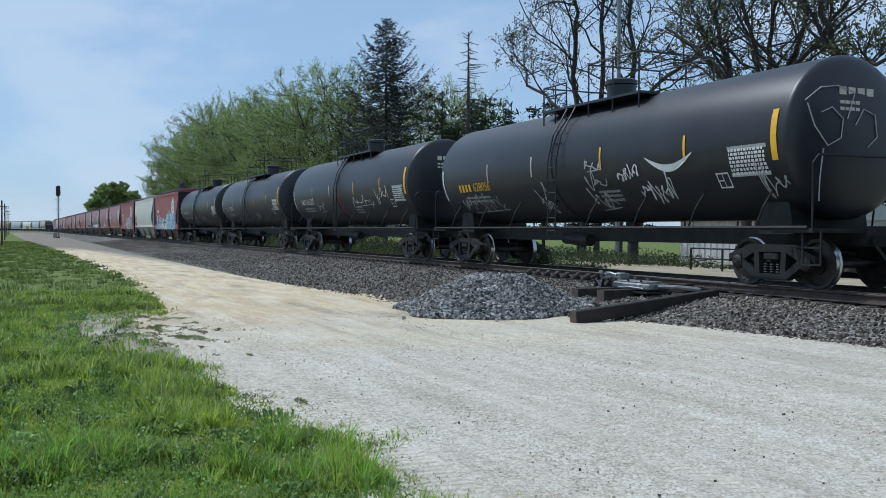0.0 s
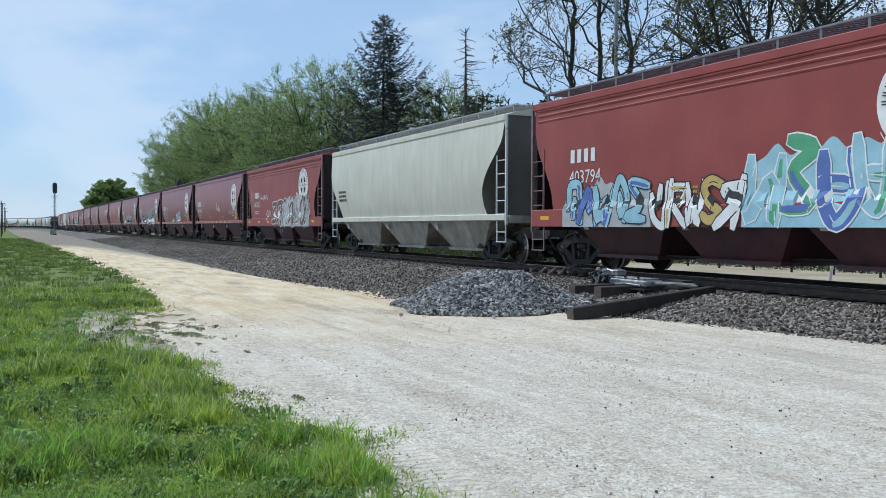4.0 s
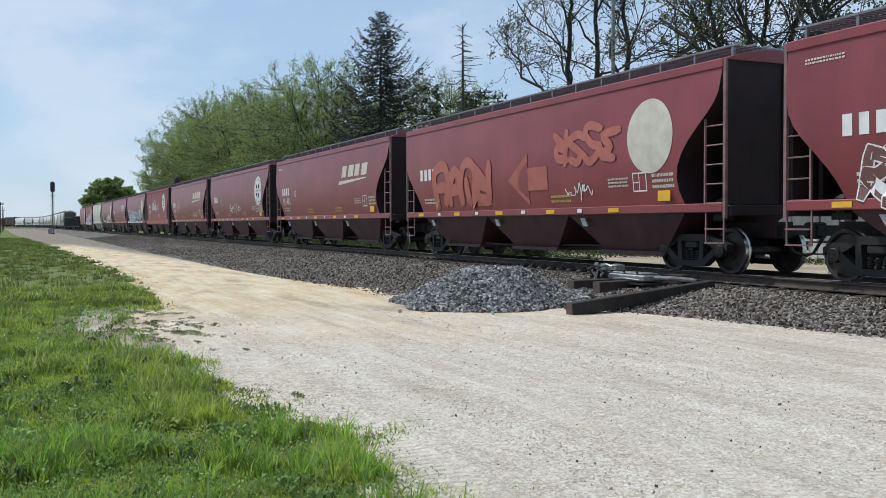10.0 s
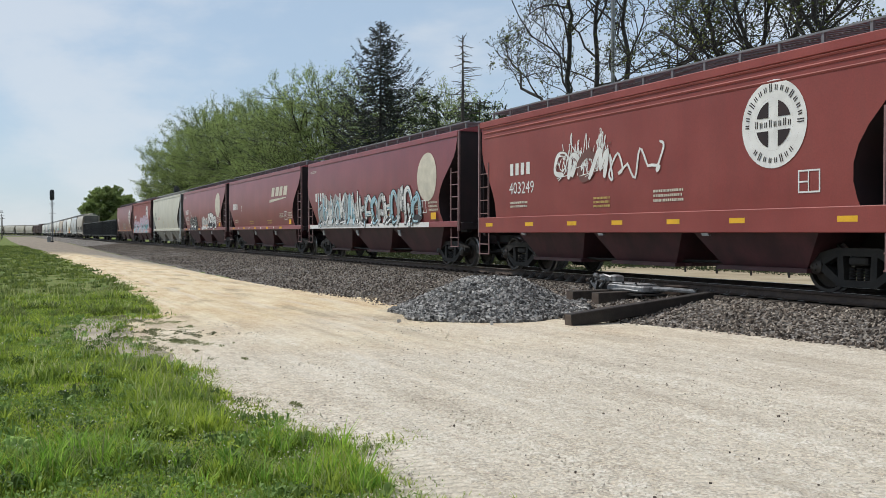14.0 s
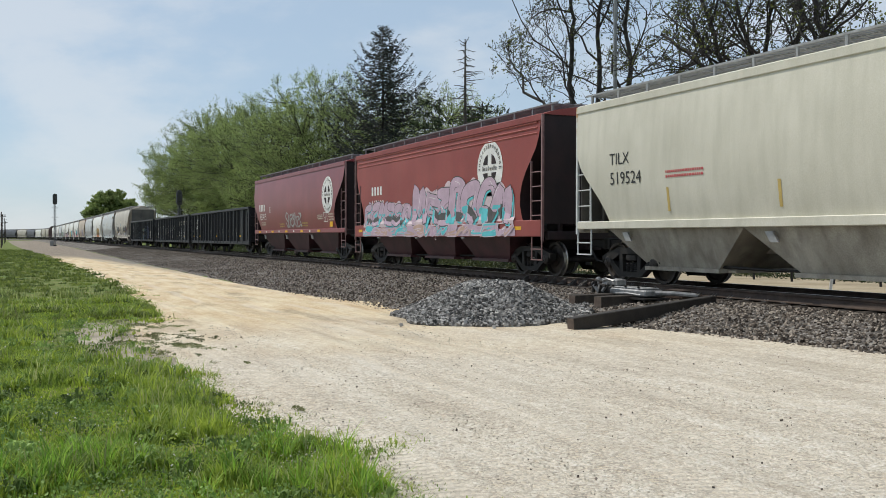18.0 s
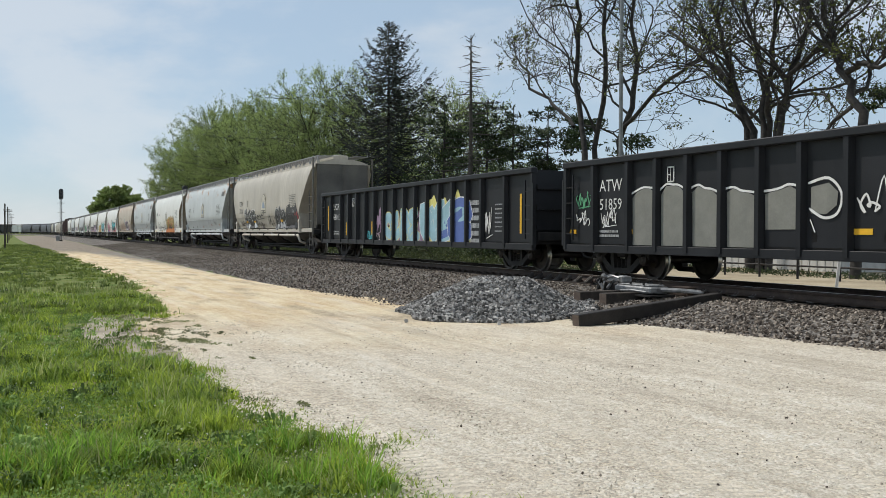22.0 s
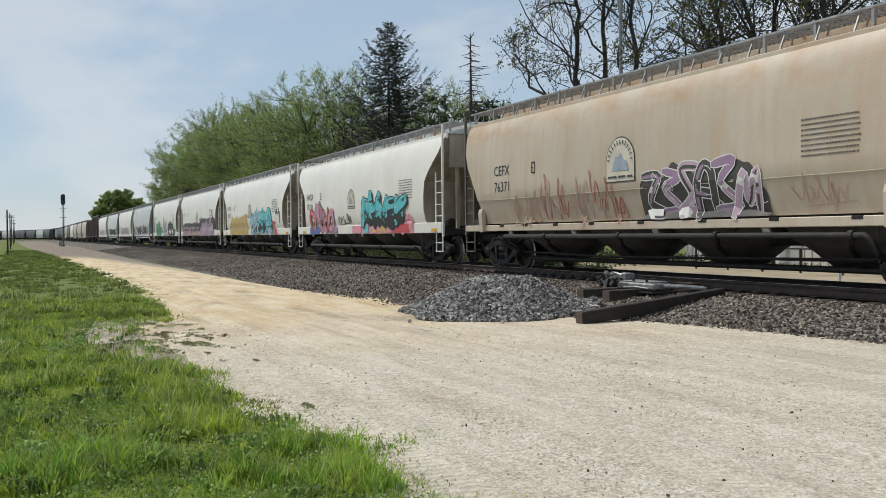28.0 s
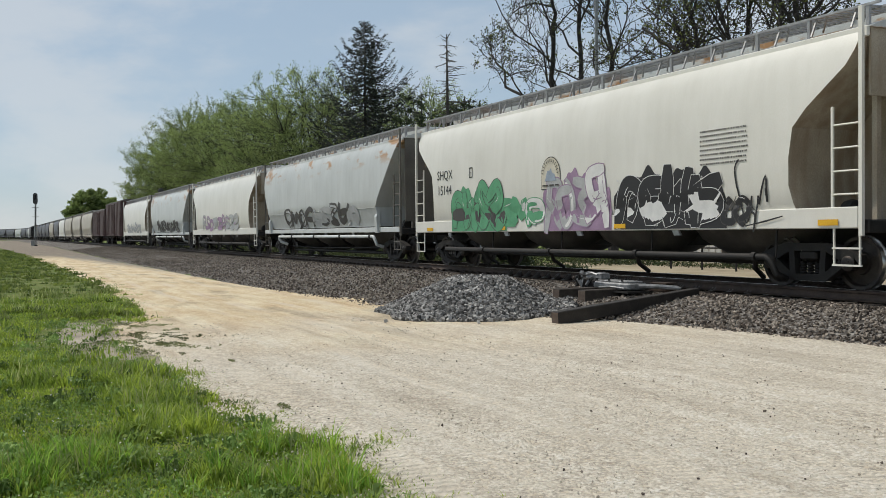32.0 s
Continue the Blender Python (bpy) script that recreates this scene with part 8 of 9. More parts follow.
            rs.add([c, c + d * l * 0.5 + o * l * 0.16 + Vector((0, 0, up)), c + d * l + Vector((0, 0, up * 0.8)), c + d * l * 0.5 - o * l * 0.16 + Vector((0, 0, up))], [(0, 1, 2, 3)])
    tagged(new("broadleaf_weeds", rs.mesh("broadleaf_weeds", CLOVER)), "dark broad-leaved weeds in clumps through the grass", "weeds", kind="stuff")
    # flat dark mats of weed on the gravel
    for x, y, a, b, n in ((-8.55, 2.40, 0.15, 0.045, 60), (-11.94, 2.68, 0.12, 0.035, 40), (-14.4, 2.22, 0.24, 0.09, 180), (-16.4, 2.75, 0.22, 0.08, 120)):
        t = np.random.default_rng(int(-x * 10))
        u, q = t.uniform(0, 6.283, n), t.random(n) ** 0.6
        v, f = leaf_cards(np.stack([a * q * np.cos(u), b * q * np.sin(u), 0.012 + 0.022 * t.random(n) * (1 - q * q)], 1), 0.04, t, aspect=0.3)
        ob = new("weed_mat", stuff_mesh("weed_mat", v, f, MATWEED))
        ob.location = (x, y, 0.03)
        tagged(ob, "flat dark mat of weeds on the gravel", "weed", "weeds along the road edge")
    rg = random.Random(4)
    for k in range(34):
        x = -7 - 18 * rg.random() ** 1.3
        weed(x, edge_y(x) - rg.uniform(0.25, 1.9), rg.uniform(0.05, 0.12), rg.randint(18, 34), 20 + k)
    # low weeds strewn over the gravel beside the trodden patch
    pts = []
    t = np.random.default_rng(77)
    while len(pts) < 4200:
        x, y = t.uniform(-20.0, -11.8), t.uniform(1.3, 3.1)
        d = ((x + 15.8) / 4.0) ** 2 + ((y - 2.15) / 0.85) ** 2
        c = noise.noise((x * 1.3, y * 2.6, 40)) + 0.7 * noise.noise((x * 4.0, y * 6.0, 9)) + 0.4 * noise.noise((x * 11.0, y * 13.0, 2))
        if c > 0.06 + 0.5 * d:
            pts.append((x, y, 0.04 + 0.035 * t.random() * min(1.0, c)))
    v, f = leaf_cards(pts, 0.038, t, aspect=0.28)
    tagged(new("strewn_weeds", stuff_mesh("strewn_weeds", v, f, MATWEED)), "sparse low weeds strewn over the gravel edge", "weeds", kind="stuff")
    # a trodden patch where the road spills into the verge
    s = Shape()
    n, rings = 64, 5
    cx, cy, a, b = -15.9, 1.95, 3.9, 1.05
    s.v.append((cx, cy, 0.012))
    for q in range(1, rings + 1):
        for k in range(n):
            t = 6.283 * k / n
            w = 1 + 0.35 * noise.noise((2 * math.cos(t), 2 * math.sin(t), 1)) + 0.22 * noise.noise((7 * math.cos(t), 7 * math.sin(t), 4))
            s.v.append((cx + a * math.cos(t) * w * q / rings, cy + b * math.sin(t) * w * q / rings, 0.012 - 0.010 * (q == rings)))
    s.f = [(0, 1 + k, 1 + (k + 1) % n) for k in range(n)]
    s.f += [(1 + q * n + k, 1 + (q + 1) * n + k, 1 + (q + 1) * n + (k + 1) % n, 1 + q * n + (k + 1) % n) for q in range(rings - 1) for k in range(n)]
    structure("bare_patch", s, SOIL, "bare trodden soil in the grass verge", "soil")


def timber(name, label, p, q, w, h, material, end_mat):
    """A squared timber from p to q (middle of its underside)."""
    p, q = Vector(p), Vector(q)
    l = (q - p).length
    s = Shape()
    s.box(0, l, -w / 2, w / 2, 0, h, 0.012)
    ob = new(name, s.mesh(name, material))
    d = (q - p).normalized()
    ob.matrix_world = Matrix.Translation(p) @ d.to_track_quat("X", "Z").to_matrix().to_4x4()
    tagged(ob, label, "timber")
    e = Shape()
    e.box(-0.004, 0.004, -w / 2 + 0.015, w / 2 - 0.015, 0.015, h - 0.015)
    part("sawn_end", e, end_mat, ob, "paler sawn end grain")
    return ob


def build_track_parts(bed):
    tie = Shape()
    tie.box(-0.115, 0.115, -1.3, 1.3, -0.36, -0.185, 0.012)
    tie_me = tie.mesh("tie", TIEWOOD)
    plate = Shape()
    plate.box(-0.1, 0.1, -0.18, 0.18, -0.19, -0.168)
    for dx, dy in ((-0.06, -0.1), (0.06, -0.1), (-0.06, 0.1), (0.06, 0.1)):
        plate.box(dx - 0.015, dx + 0.015, dy - 0.02, dy + 0.02, -0.17, -0.135)
    plate_me = plate.mesh("tie_plate", RAILSTEEL)
    anchor = Shape()
    for x in (-0.055, 0.03):
        anchor.add([(x, -0.24, -0.165), (x + 0.025, -0.24, -0.165), (x + 0.025, -0.05, -0.165), (x, -0.05, -0.165), (x, -0.2, -0.14), (x + 0.025, -0.2, -0.14), (x + 0.025, -0.05, -0.03), (x, -0.05, -0.03)],
                   [(3, 2, 1, 0), (4, 5, 6, 7), (0, 1, 5, 4), (1, 2, 6, 5), (2, 3, 7, 6), (3, 0, 4, 7)])
    anchor.box(-0.07, 0.07, -0.26, -0.05, -0.178, -0.163)
    anchor_me = anchor.mesh("rail_brace", BRACE)
    rng = random.Random(3)
    for i in range(250):
        x = 9 - 0.5 * i
        ob = part("tie", tie_me, None, bed, at=on_track(x, rng.uniform(-0.04, 0.04), rng.uniform(-0.012, 0.0)) @ pose(0, 0, 0, 0, 0, rng.uniform(-0.8, 0.8)))
        if x > -62:
            part("tie_plate", plate_me, None, bed, at=on_track(x, -0.754))
        if -24 < x < -8:
            part("rail_brace", anchor_me, None, bed, at=on_track(x, -0.80))
    far = Shape()
    x = -116.0
    while x > -430:
        far.box(x - 0.115, x + 0.115, TRACK_Y - 1.3, TRACK_Y + 1.3, RAIL_Z - 0.3, RAIL_Z - 0.19)
        x -= 0.55
    part("far_ties", far, TIEWOOD, bed)["kind"] = "stuff"


def build_switch():
    # two long head timbers that carry the machine
    for x, y0 in ((-16.85, 10.55), (-16.2, 10.75)):
        timber("head_timber", "brown weathered switch timber set in the ballast", (x, y0, 0.18), (x - 0.1, 13.3, 0.20), 0.26, 0.27, TIEWOOD, TIEEND)
    timber("loose_timber", "black creosoted timber lying askew from road to rail", (-14.12, 8.82, 0.015), (-14.62, 12.35, 0.29), 0.2, 0.23, NEWTIE, TIEEND)
    m = new("switch_machine")
    m.location = (-16.75, 11.75, 0.42)
    tagged(m, "aluminium-grey switch stand with lever and rods on two timbers", "switch machine")
    s = Shape()
    s.box(-0.2, 1.05, -0.22, 0.26, 0.02, 0.16, 0.03)
    part("machine_case", s, ALU, m)
    s = Shape()
    s.box(-0.15, 0.95, -0.18, 0.22, 0.165, 0.195, 0.01)
    part("case_lid", s, ALU, m, "dented pale metal lid")
    s = Shape()
    s.box(-0.6, -0.18, -0.2, 0.25, 0.0, 0.2, 0.03)
    part("gear_housing", s, STEEL, m)
    for k, (x, y, r, h) in enumerate(((-0.5, -0.1, 0.08, 0.3), (-0.32, 0.1, 0.10, 0.34), (-0.62, 0.1, 0.06, 0.26))):
        s = Shape()
        s.lathe([(r, 0.0), (r, h * 0.8), (r * 0.7, h), (0.02, h)], axis="z", sides=12, centre=(x, y, 0))
        part("gear_cover", s, ALU, m, smooth=40)
    s = Shape()
    s.tube([(-0.3, -0.3, 0.3), (-0.1, -0.32, 0.34), (0.1, -0.3, 0.3)], 0.03, 6)
    s.tube([(-0.7, -0.1, 0.12), (-0.9, -0.05, 0.1)], 0.035, 6)
    part("hand_lever", s, ALU, m)
    s = Shape()
    s.tube([(1.05, 0.05, 0.1), (1.35, 0.3, 0.1), (1.6, 0.6, 0.07)], 0.045, 8)
    s.tube([(1.0, 0.2, 0.08), (1.5, 0.75, 0.05)], 0.03, 6)
    part("throw_rod", s, ALU, m)
    s = Shape()
    s.box(-0.28, -0.04, -0.12, 0.12, 0.2, 0.33, 0.02)
    part("motor_cover", s, ALU, m)
    s = Shape()
    s.box(-0.75, 1.15, -0.3, 0.32, -0.035, 0.0)
    part("base_plate", s, STEEL, m)
    for x in (-0.1, 0.35, 0.8):
        for y in (-0.19, 0.23):
            s = Shape()
            s.lathe([(0.025, 0.19), (0.025, 0.225), (0.01, 0.23)], axis="z", sides=6, centre=(x, y, 0))
            part("bolt", s, STEEL, m)
    for k, (p, q, r) in enumerate((((-0.75, -0.25, 0.05), (-0.35, -0.28, 0.28), 0.025), ((-0.66, 0.2, 0.1), (-0.5, -0.2, 0.32), 0.022), ((-0.45, -0.3, 0.02), (-0.2, -0.3, 0.2), 0.03), ((0.1, -0.26, 0.05), (1.0, -0.28, 0.06), 0.02))):
        s = Shape()
        s.tube([p, ((p[0] + q[0]) / 2, (p[1] + q[1]) / 2 - 0.04, max(p[2], q[2]) + 0.02), q], r, 6)
        part("crank_rod", s, ALU if k % 2 else STEEL, m)
    rg = random.Random(8)
    for k in range(16):
        x, y, r = rg.uniform(-0.95, -0.25), rg.uniform(-0.3, 0.25), rg.uniform(0.025, 0.06)
        s = Shape()
        if k % 3 == 0:
            s.lathe([(r * 0.4, 0.0), (r * 1.6, 0.01), (r * 1.6, 0.05), (r * 0.5, 0.06), (0.01, 0.06)], axis="x" if k % 2 else "y", sides=10, centre=(x, y, rg.uniform(0.1, 0.3)))
        else:
            s.tube([(x, y, rg.uniform(0.0, 0.1)), (x + rg.uniform(-0.15, 0.15), y + rg.uniform(-0.1, 0.1), rg.uniform(0.15, 0.36))], r * 0.7, 7)
        part("linkage", s, (ALU, STEEL, GRATE, RAILSTEEL)[k % 4], m, smooth=40)
    b = new("junction_box")
    b.location = (-15.65, 12.35, 0.40)
    tagged(b, "small rusty steel box beside the rail", "junction box")
    s = Shape()
    s.box(-0.25, 0.25, -0.12, 0.12, 0, 0.16, 0.015)
    part("case", s, RAILSTEEL, b)
    s = Shape()
    s.box(-0.27, 0.27, -0.14, 0.14, 0.16, 0.18)
    part("lid", s, RAILSTEEL, b)


def signal_mast(x, y, z):
    s = new("railway_signal")
    s.location = (x, y, z)
    tagged(s, "tall steel mast signal with an oval black light head", "railway signal")
    p = Shape()
    p.tube([(0, 0, -z), (0, 0, 9.0)], 0.085, 10)
    part("mast", p, SIGNAL_BLACK, s)
    p = Shape()
    p.box(-0.25, 0.25, -0.25, 0.25, -0.05 - z, 0.25 - z, 0.03)
    part("base", p, STEEL, s)
    p = Shape()
    out = []
    for k in range(24):
        a = 6.283 * k / 24
        out.append((0.40 * math.cos(a), 8.75 + (0.55 if math.sin(a) > 0 else -0.55) + 0.40 * math.sin(a)))
    p.v, p.f = [], []
    n = len(out)
    p.add([(-0.06, y, z) for y, z in out] + [(0.06, y, z) for y, z in out], [tuple(range(n)), tuple(reversed(range(n, 2 * n)))] + [((i + 1) % n, i, i + n, (i + 1) % n + n) for i in range(n)])
    part("backboard", p, SIGNAL_BLACK, s, "oval black target board", at=pose(0.14, 0, -0.6, 0, 0, 25))
    for z in (7.65, 8.15, 8.65):
        h = Shape()
        h.lathe([(0.14, 0.0), (0.16, 0.02), (0.16, 0.3), (0.14, 0.3), (0.13, 0.06)], axis="x", sides=14, centre=(0.22, 0, z))
        part("lamp_hood", h, SIGNAL_BLACK, s, at=pose(0, 0, 0, 0, 0, 0))
    for z in (5.0, 6.6):
        a = Shape()
        a.box(-0.04, 0.04, -0.55, 0.55, z, z + 0.07)
        part("cross_arm", a, POLE, s)
    l = Shape()
    for y in (-0.18, 0.18):
        l.tube([(-0.2, y, 0.4 - z), (-0.2, y, 8.0)], 0.022, 5)
    for k in range(5 if z else 0, 20):
        l.tube([(-0.2, -0.18, 0.6 + 0.37 * k), (-0.2, 0.18, 0.6 + 0.37 * k)], 0.016, 4)
    part("ladder", l, POLE, s)
    return s


def build_signal():
    signal_mast(-177.0, 6.5, 0)
    signal_mast(-119.6, 18.5, -1.7)
    c = new("relay_cabinet")
    c.location = (-183.0, 6.2, 0)
    tagged(c, "small dark steel relay cabinet by the signal", "cabinet")
    p = Shape()
    p.box(-0.4, 0.4, -0.3, 0.3, 0, 1.0, 0.03)
    part("case", p, POLE, c)


def build_poles():
    for k, (x, y, h) in enumerate(((-103, -1.35, 4.4), (-150, -1.6, 5.2), (-200, -1.9, 6.0), (-255, -2.0, 6.2), (-315, -2.2, 6.4))):
        p = new("wooden_pole")
        p.location = (x, y, 0)
        tagged(p, "thin dark wooden line pole beside the field", "pole", "line poles along the field")
        s = Shape()
        s.tube([(0, 0, -0.1), (0.03 * (k % 3 - 1), 0, h)], [0.09, 0.065], 8)
        part("shaft", s, TIEWOOD, p)
        if k:
            s = Shape()
            s.box(-0.05, 0.05, -0.6, 0.6, h - 0.5, h - 0.4)
            part("cross_arm", s, TIEWOOD, p)
    p = new("steel_pole")
    p.location = (-40.7, 28.0, 0)
    tagged(p, "tall thin grey steel pole behind the track", "pole")
    s = Shape()
    s.tube([(0, 0, -0.1), (0, 0, 17)], [0.11, 0.09], 10)
    part("shaft", s, POLE, p)
    t = new("wooden_post")
    t.location = (-39.9, 28.4, 0)
    tagged(t, "thick weathered wooden post beside the steel pole", "post")
    s = Shape()
    s.tube([(0, 0, -0.1), (0, 0, 5.6)], [0.28, 0.25], 10)
    part("shaft", s, BARK, t)
    t = new("marker_post")
    t.location = (-17.8, 18.7, 0)
    tagged(t, "leaning white marker post behind the track", "post")
    s = Shape()
    s.tube([(0, 0, -0.05), (0.14, 0, 1.0)], 0.04, 8)
    part("shaft", s, PAINT_WHITE, t)


def build_shed():
    h = new("low_shed")
    h.location = (-36.5, 33.0, 0)
    tagged(h, "low white sheet-metal shed beyond the yard", "shed")
    s = Shape()
    s.box(-5.5, 5.5, 0, 4.5, 0, 2.3)
    part("wall", s, SIDING, h)
    s = Shape()
    s.loft([[(x, -0.3, 2.28), (x, 2.25, 2.9), (x, 4.8, 2.28), (x, 4.8, 2.2), (x, -0.3, 2.2)] for x in (-5.7, 5.7)])
    part("roof", s, GREYWHITE, h)
    for k in range(24):
        s = Shape()
        x = -5.4 + k * 0.47
        s.box(x, x + 0.06, -0.04, 0.0, 0.02, 2.2)
        part("sheet_rib", s, SIDING, h)
    s = Shape()
    s.box(1.6, 3.0, -0.06, 0, 0, 2.0)
    part("door", s, SPRAY["g"], h)
    f = new("pipe_fence")
    f.location = (-27, 26.5, 0)
    tagged(f, "low dark pipe railing across the yard", "railing")
    for k in range(7):
        s = Shape()
        s.tube([(-6 + 2 * k, 0, -0.05), (-6 + 2 * k, 0, 0.95)], 0.045, 6)
        part("post", s, STEEL, f)
    for z in (0.5, 0.93):
        s = Shape()
        s.tube([(-6, 0, z), (6, 0, z)], 0.035, 6)
        part("rail", s, STEEL, f)


def build_bushes():
    for k, (x, y, h, sd) in enumerate(((-43, 22, 1.5, 1), (-47, 23, 2.0, 2), (-52, 22.5, 2.2, 3), (-58, 24, 2.4, 4), (-66, 24, 2.6, 5), (-76, 24, 2.8, 6), (-88, 24.5, 3.0, 7), (-102, 24.5, 3.0, 8), (-118, 24.5, 3.0, 9), (-38, 21.5, 0.9, 10))):
        w = Wood(500 + sd)
        rng = random.Random(sd)
        for j in range(9):
            a = rng.uniform(0, 6.283)
            w.branch(Vector((rng.uniform(-0.8, 0.8), rng.uniform(-0.5, 0.5), 0)), Vector((math.cos(a) * 0.6, math.sin(a) * 0.6, 1)).normalized(), h * rng.uniform(0.6, 1.0), 0.03, 2, [(4, 0.2, 0.5, 40, 0.1)] * 4, 0.1)
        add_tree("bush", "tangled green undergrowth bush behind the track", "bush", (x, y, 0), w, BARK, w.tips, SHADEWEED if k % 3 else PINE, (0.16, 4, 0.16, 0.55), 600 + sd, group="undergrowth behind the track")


def build_trees():
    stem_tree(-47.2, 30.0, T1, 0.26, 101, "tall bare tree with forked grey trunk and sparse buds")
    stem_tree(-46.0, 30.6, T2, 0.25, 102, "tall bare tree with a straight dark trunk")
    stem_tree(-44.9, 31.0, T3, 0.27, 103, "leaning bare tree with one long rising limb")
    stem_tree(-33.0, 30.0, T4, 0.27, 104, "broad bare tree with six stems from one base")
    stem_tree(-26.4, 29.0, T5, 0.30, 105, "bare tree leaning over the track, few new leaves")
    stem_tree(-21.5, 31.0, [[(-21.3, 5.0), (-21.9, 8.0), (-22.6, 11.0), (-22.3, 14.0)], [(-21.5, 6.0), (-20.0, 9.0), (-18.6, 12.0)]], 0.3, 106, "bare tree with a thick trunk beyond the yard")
    spruce(-79.5, 30.0, 20.6, 201)
    dead_conifer(-60.5, 29.0, 15.6)
    for k, (x, y, h) in enumerate(((-71.9, 32, 13.2), (-66.0, 33, 12.2), (-62.7, 33.5, 11.2), (-58.5, 34, 10.4), (-55.5, 35, 9.6), (-26.0, 37, 8.2), (-34.5, 40, 9.5), (-52.0, 37, 8.0))):
        pine(x, y, h, 210 + k)
    for k, (x, y, h, sp) in enumerate(((-165.0, 27.5, 16.5, 0.58), (-158.0, 27.5, 19.2, 0.56), (-151.0, 29, 21.2, 0.56), (-144.0, 29.5, 20.8, 0.5), (-137.0, 30, 20.8, 0.56), (-125.2, 30, 19.3, 0.58), (-116.5, 31, 19.0, 0.55), (-105.8, 31, 19.3, 0.42),
                                       (-100.0, 32, 19.8, 0.34), (-95.5, 33, 16.0, 0.40), (-110.0, 27.5, 12.0, 0.5), (-92.0, 28.5, 9.0, 0.5), (-130.0, 27.0, 12.5, 0.5))):
        leafy_tree(x, y, h, 300 + k, sp, bunch=3.2 if x < -120 else 2.0)
    leafy_tree(-94.3, 40, 17.5, 320, 0.42, bunch=1.4)
    leafy_tree(-86.0, 40, 16.0, 321, 0.42, bunch=1.4)
    leafy_tree(-258.0, 23.0, 13.3, 330, 0.60, 0.36, 4.2, sprays=560, label="lone rounded green tree far along the track")
    leafy_tree(-225.0, 23.5, 6.5, 331, 0.65, 0.28, 3.0, label="small rounded green tree far along the track")


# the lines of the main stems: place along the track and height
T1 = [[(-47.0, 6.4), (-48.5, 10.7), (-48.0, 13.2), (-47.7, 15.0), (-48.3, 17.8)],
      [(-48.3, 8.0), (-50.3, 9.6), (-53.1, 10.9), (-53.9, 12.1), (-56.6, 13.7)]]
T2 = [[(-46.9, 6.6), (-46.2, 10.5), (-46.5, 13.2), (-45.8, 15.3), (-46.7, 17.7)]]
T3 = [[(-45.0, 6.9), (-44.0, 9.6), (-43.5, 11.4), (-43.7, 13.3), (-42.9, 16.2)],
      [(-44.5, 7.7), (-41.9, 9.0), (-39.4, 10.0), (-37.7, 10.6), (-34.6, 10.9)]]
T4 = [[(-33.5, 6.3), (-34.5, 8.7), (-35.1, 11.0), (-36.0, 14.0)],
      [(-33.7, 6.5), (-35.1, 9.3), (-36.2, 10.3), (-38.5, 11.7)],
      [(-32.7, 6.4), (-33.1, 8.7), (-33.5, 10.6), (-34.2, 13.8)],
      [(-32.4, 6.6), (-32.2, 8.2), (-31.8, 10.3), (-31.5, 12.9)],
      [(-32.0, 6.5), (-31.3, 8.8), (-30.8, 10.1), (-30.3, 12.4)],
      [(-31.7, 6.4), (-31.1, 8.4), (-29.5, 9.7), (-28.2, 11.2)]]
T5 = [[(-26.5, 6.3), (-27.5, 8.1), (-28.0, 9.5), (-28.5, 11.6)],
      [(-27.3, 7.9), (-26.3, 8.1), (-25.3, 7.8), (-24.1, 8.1)]]


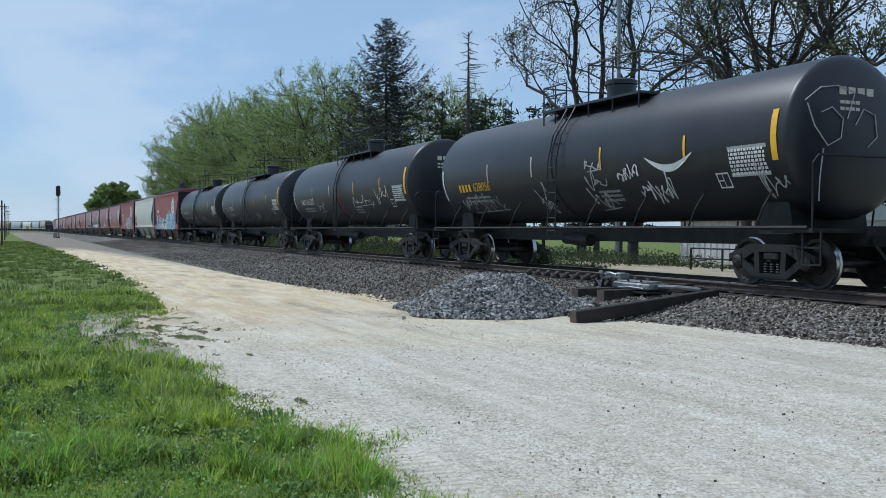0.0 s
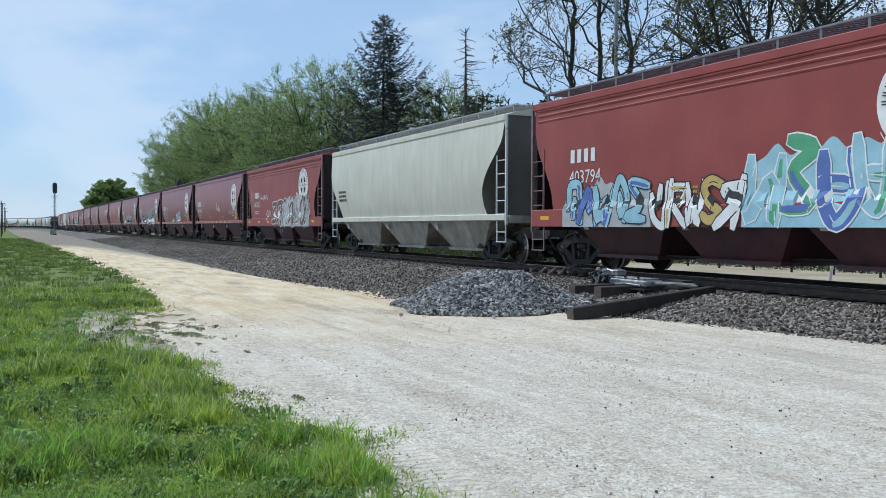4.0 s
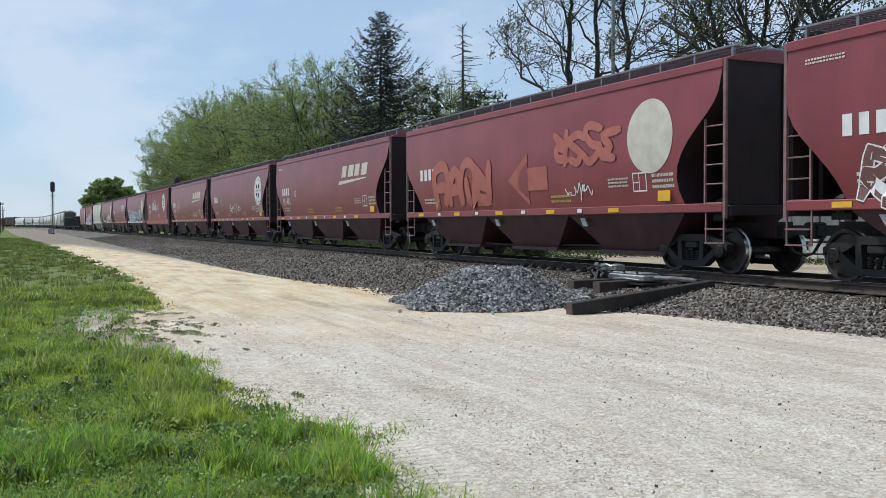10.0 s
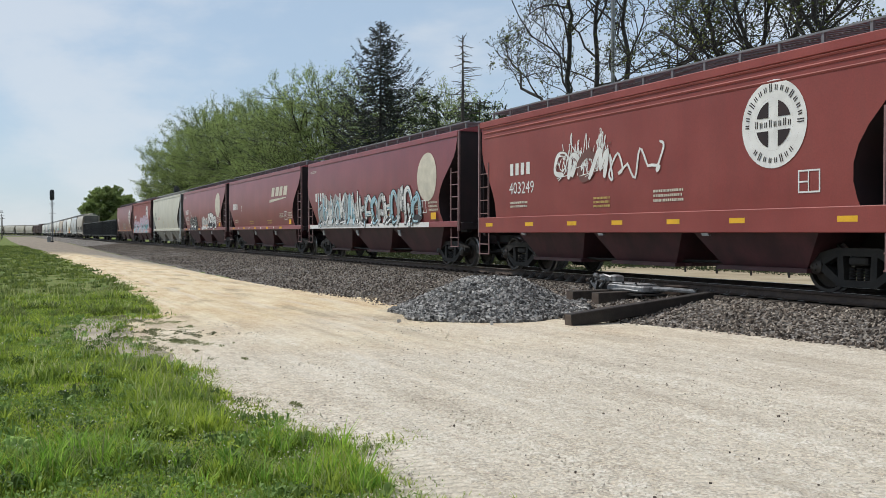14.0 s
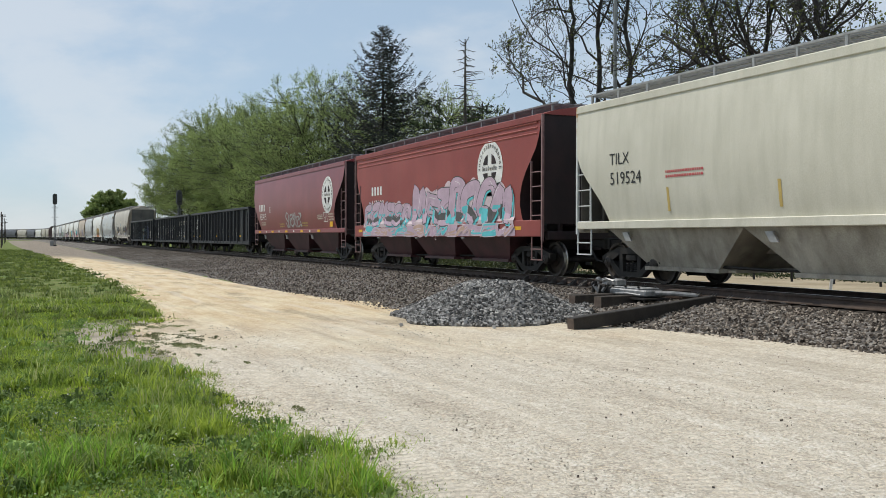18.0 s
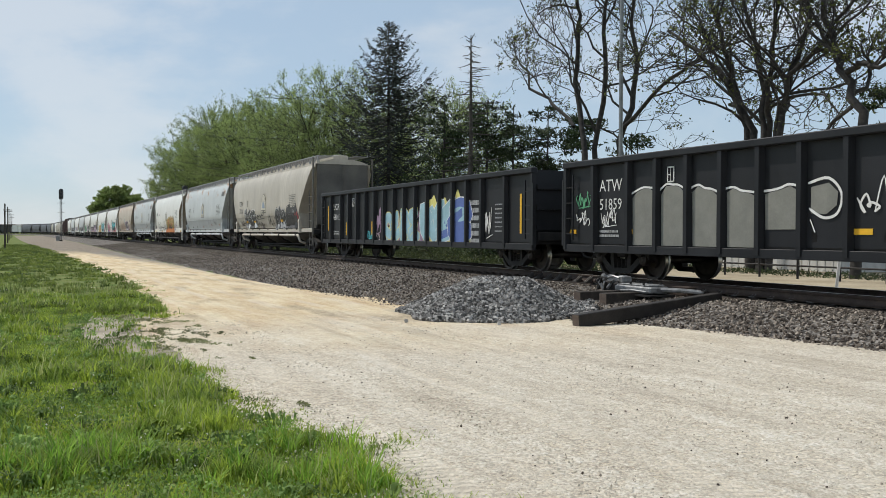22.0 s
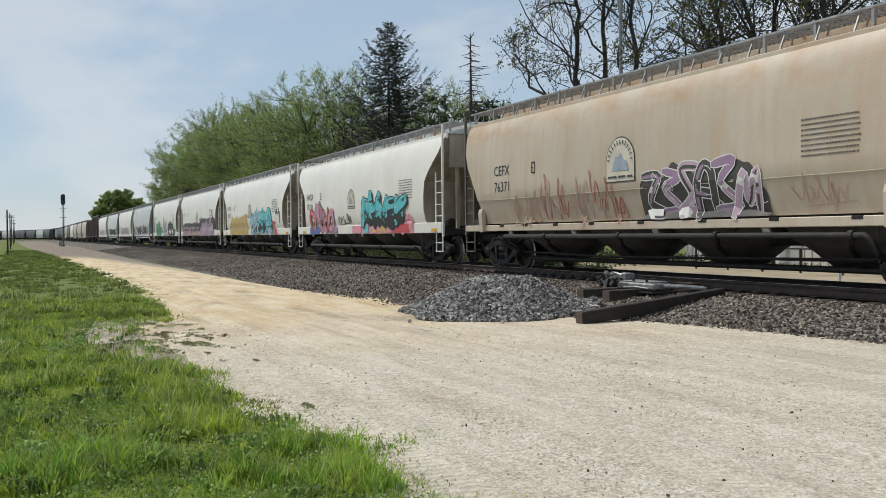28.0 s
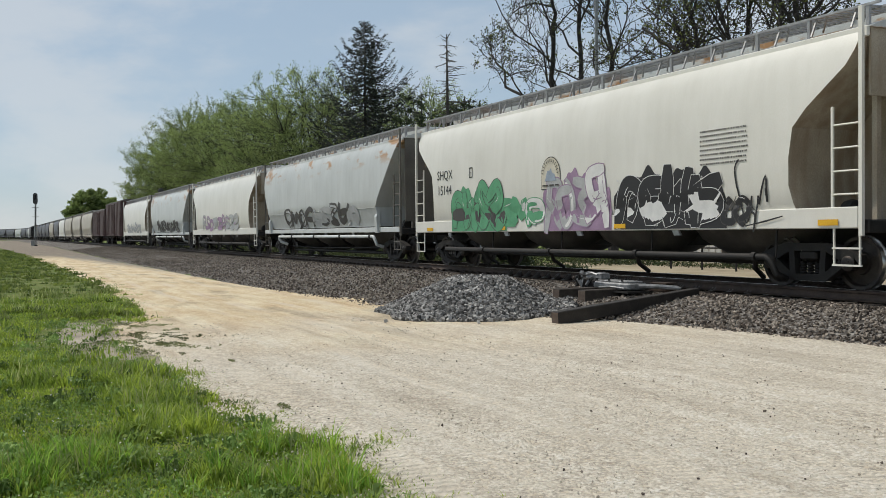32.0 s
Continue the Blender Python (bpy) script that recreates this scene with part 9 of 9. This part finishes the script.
def build_undergrowth():
    rng = np.random.default_rng(44)
    n = 34000
    x = -35.0 - 105 * rng.random(n) ** 1.15
    y = 20.6 + 3.2 * rng.random(n)
    top = np.array([0.55 + 0.9 * max(0, noise.noise((a * 0.25, b * 0.4, 2)) + 0.35) for a, b in zip(x, y)])
    top *= np.clip((-x - 36) / 12, 0.1, 1)
    pts = np.stack([x, y, top * rng.random(n)], 1)
    m = 15000
    xs = -37 - 60 * rng.random(m) ** 1.3
    ys = 23.5 + 8 * rng.random(m)
    hh = np.array([0.45 + 0.7 * max(0, noise.noise((a * 0.3, b * 0.4, 7)) + 0.3) for a, b in zip(xs, ys)])
    pts = np.concatenate([pts, np.stack([xs, ys, hh * rng.random(m)], 1)])
    m = 4000
    xs = rng.uniform(-44, -14, m)
    ys = 27.0 + 0.06 * (xs + 44) + 2.2 * rng.random(m)
    pts = np.concatenate([pts, np.stack([xs, ys, rng.random(m) * (0.12 + 0.15 * rng.random(m))], 1)])
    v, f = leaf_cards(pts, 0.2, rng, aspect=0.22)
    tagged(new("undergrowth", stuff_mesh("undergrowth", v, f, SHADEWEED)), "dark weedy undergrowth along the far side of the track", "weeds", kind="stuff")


def build_horizon():
    # far tree lines along the flat horizon
    rng = np.random.default_rng(91)
    for k, (x0, x1, y, h) in enumerate(((-1400, -500, -520, 7), (-1700, -900, 160, 9), (-900, -560, 330, 8))):
        n = 7000
        x = rng.uniform(x0, x1, n)
        top = h * (0.55 + 0.45 * np.array([noise.noise((v * 0.03, k, 0)) for v in x]) + 0.25 * np.array([noise.noise((v * 0.13, k, 3)) for v in x]))
        z = rng.random(n) ** 0.8 * np.clip(top, 1.0, None)
        pts = np.stack([x, y + rng.normal(0, 4, n), z], 1)
        v, f = leaf_cards(pts, 2.4, rng, aspect=0.8)
        tagged(new("far_wood", stuff_mesh("far_wood", v, f, LEAF)), "distant line of trees on the horizon", "woodland", kind="stuff")


def build_things(bed):
    build_track_parts(bed)
    build_switch()
    build_signal()
    build_poles()
    build_shed()
    build_trees()
    build_bushes()
    build_undergrowth()
    build_horizon()
    build_grass()
    build_stones(bed)


# ---- what moves ----
def motions():
    for car, x0 in TRAIN:
        rows = []
        for k in range(17):
            t = 2.0 * k
            rows.append((t, on_track(x0 + SPEED * t - SLOWING * t * t)))
        walk(car, rows)
        # the wheels roll while the car passes close by
        near = [k for k in range(0, 961) if -62 < x0 + SPEED * k / 30 - SLOWING * (k / 30) ** 2 < 6]
        if not near or near[-1] - near[0] < 3:
            continue
        for truck in car.children:
            if not truck.name.startswith("truck"):
                continue
            for axle in truck.children:
                if not axle.name.startswith("wheelset"):
                    continue
                at = axle.location.copy()
                spin = []
                for k in [0] + near + [960]:
                    j = min(max(k, near[0]), near[-1])
                    t = j / 30
                    turn = (SPEED * t - SLOWING * t * t) / 0.457
                    spin.append((k / 30, pose(at.x, at.y, at.z, 0, math.degrees(turn) % 360, 0)))
                seen, rows2 = set(), []
                for t, m in spin:
                    if round(t * 30) not in seen:
                        seen.add(round(t * 30))
                        rows2.append((t, m))
                walk(axle, rows2)


build_ground()
trackbed = build_trackbed()
build_rails()
build_train()
build_things(trackbed)
motions()
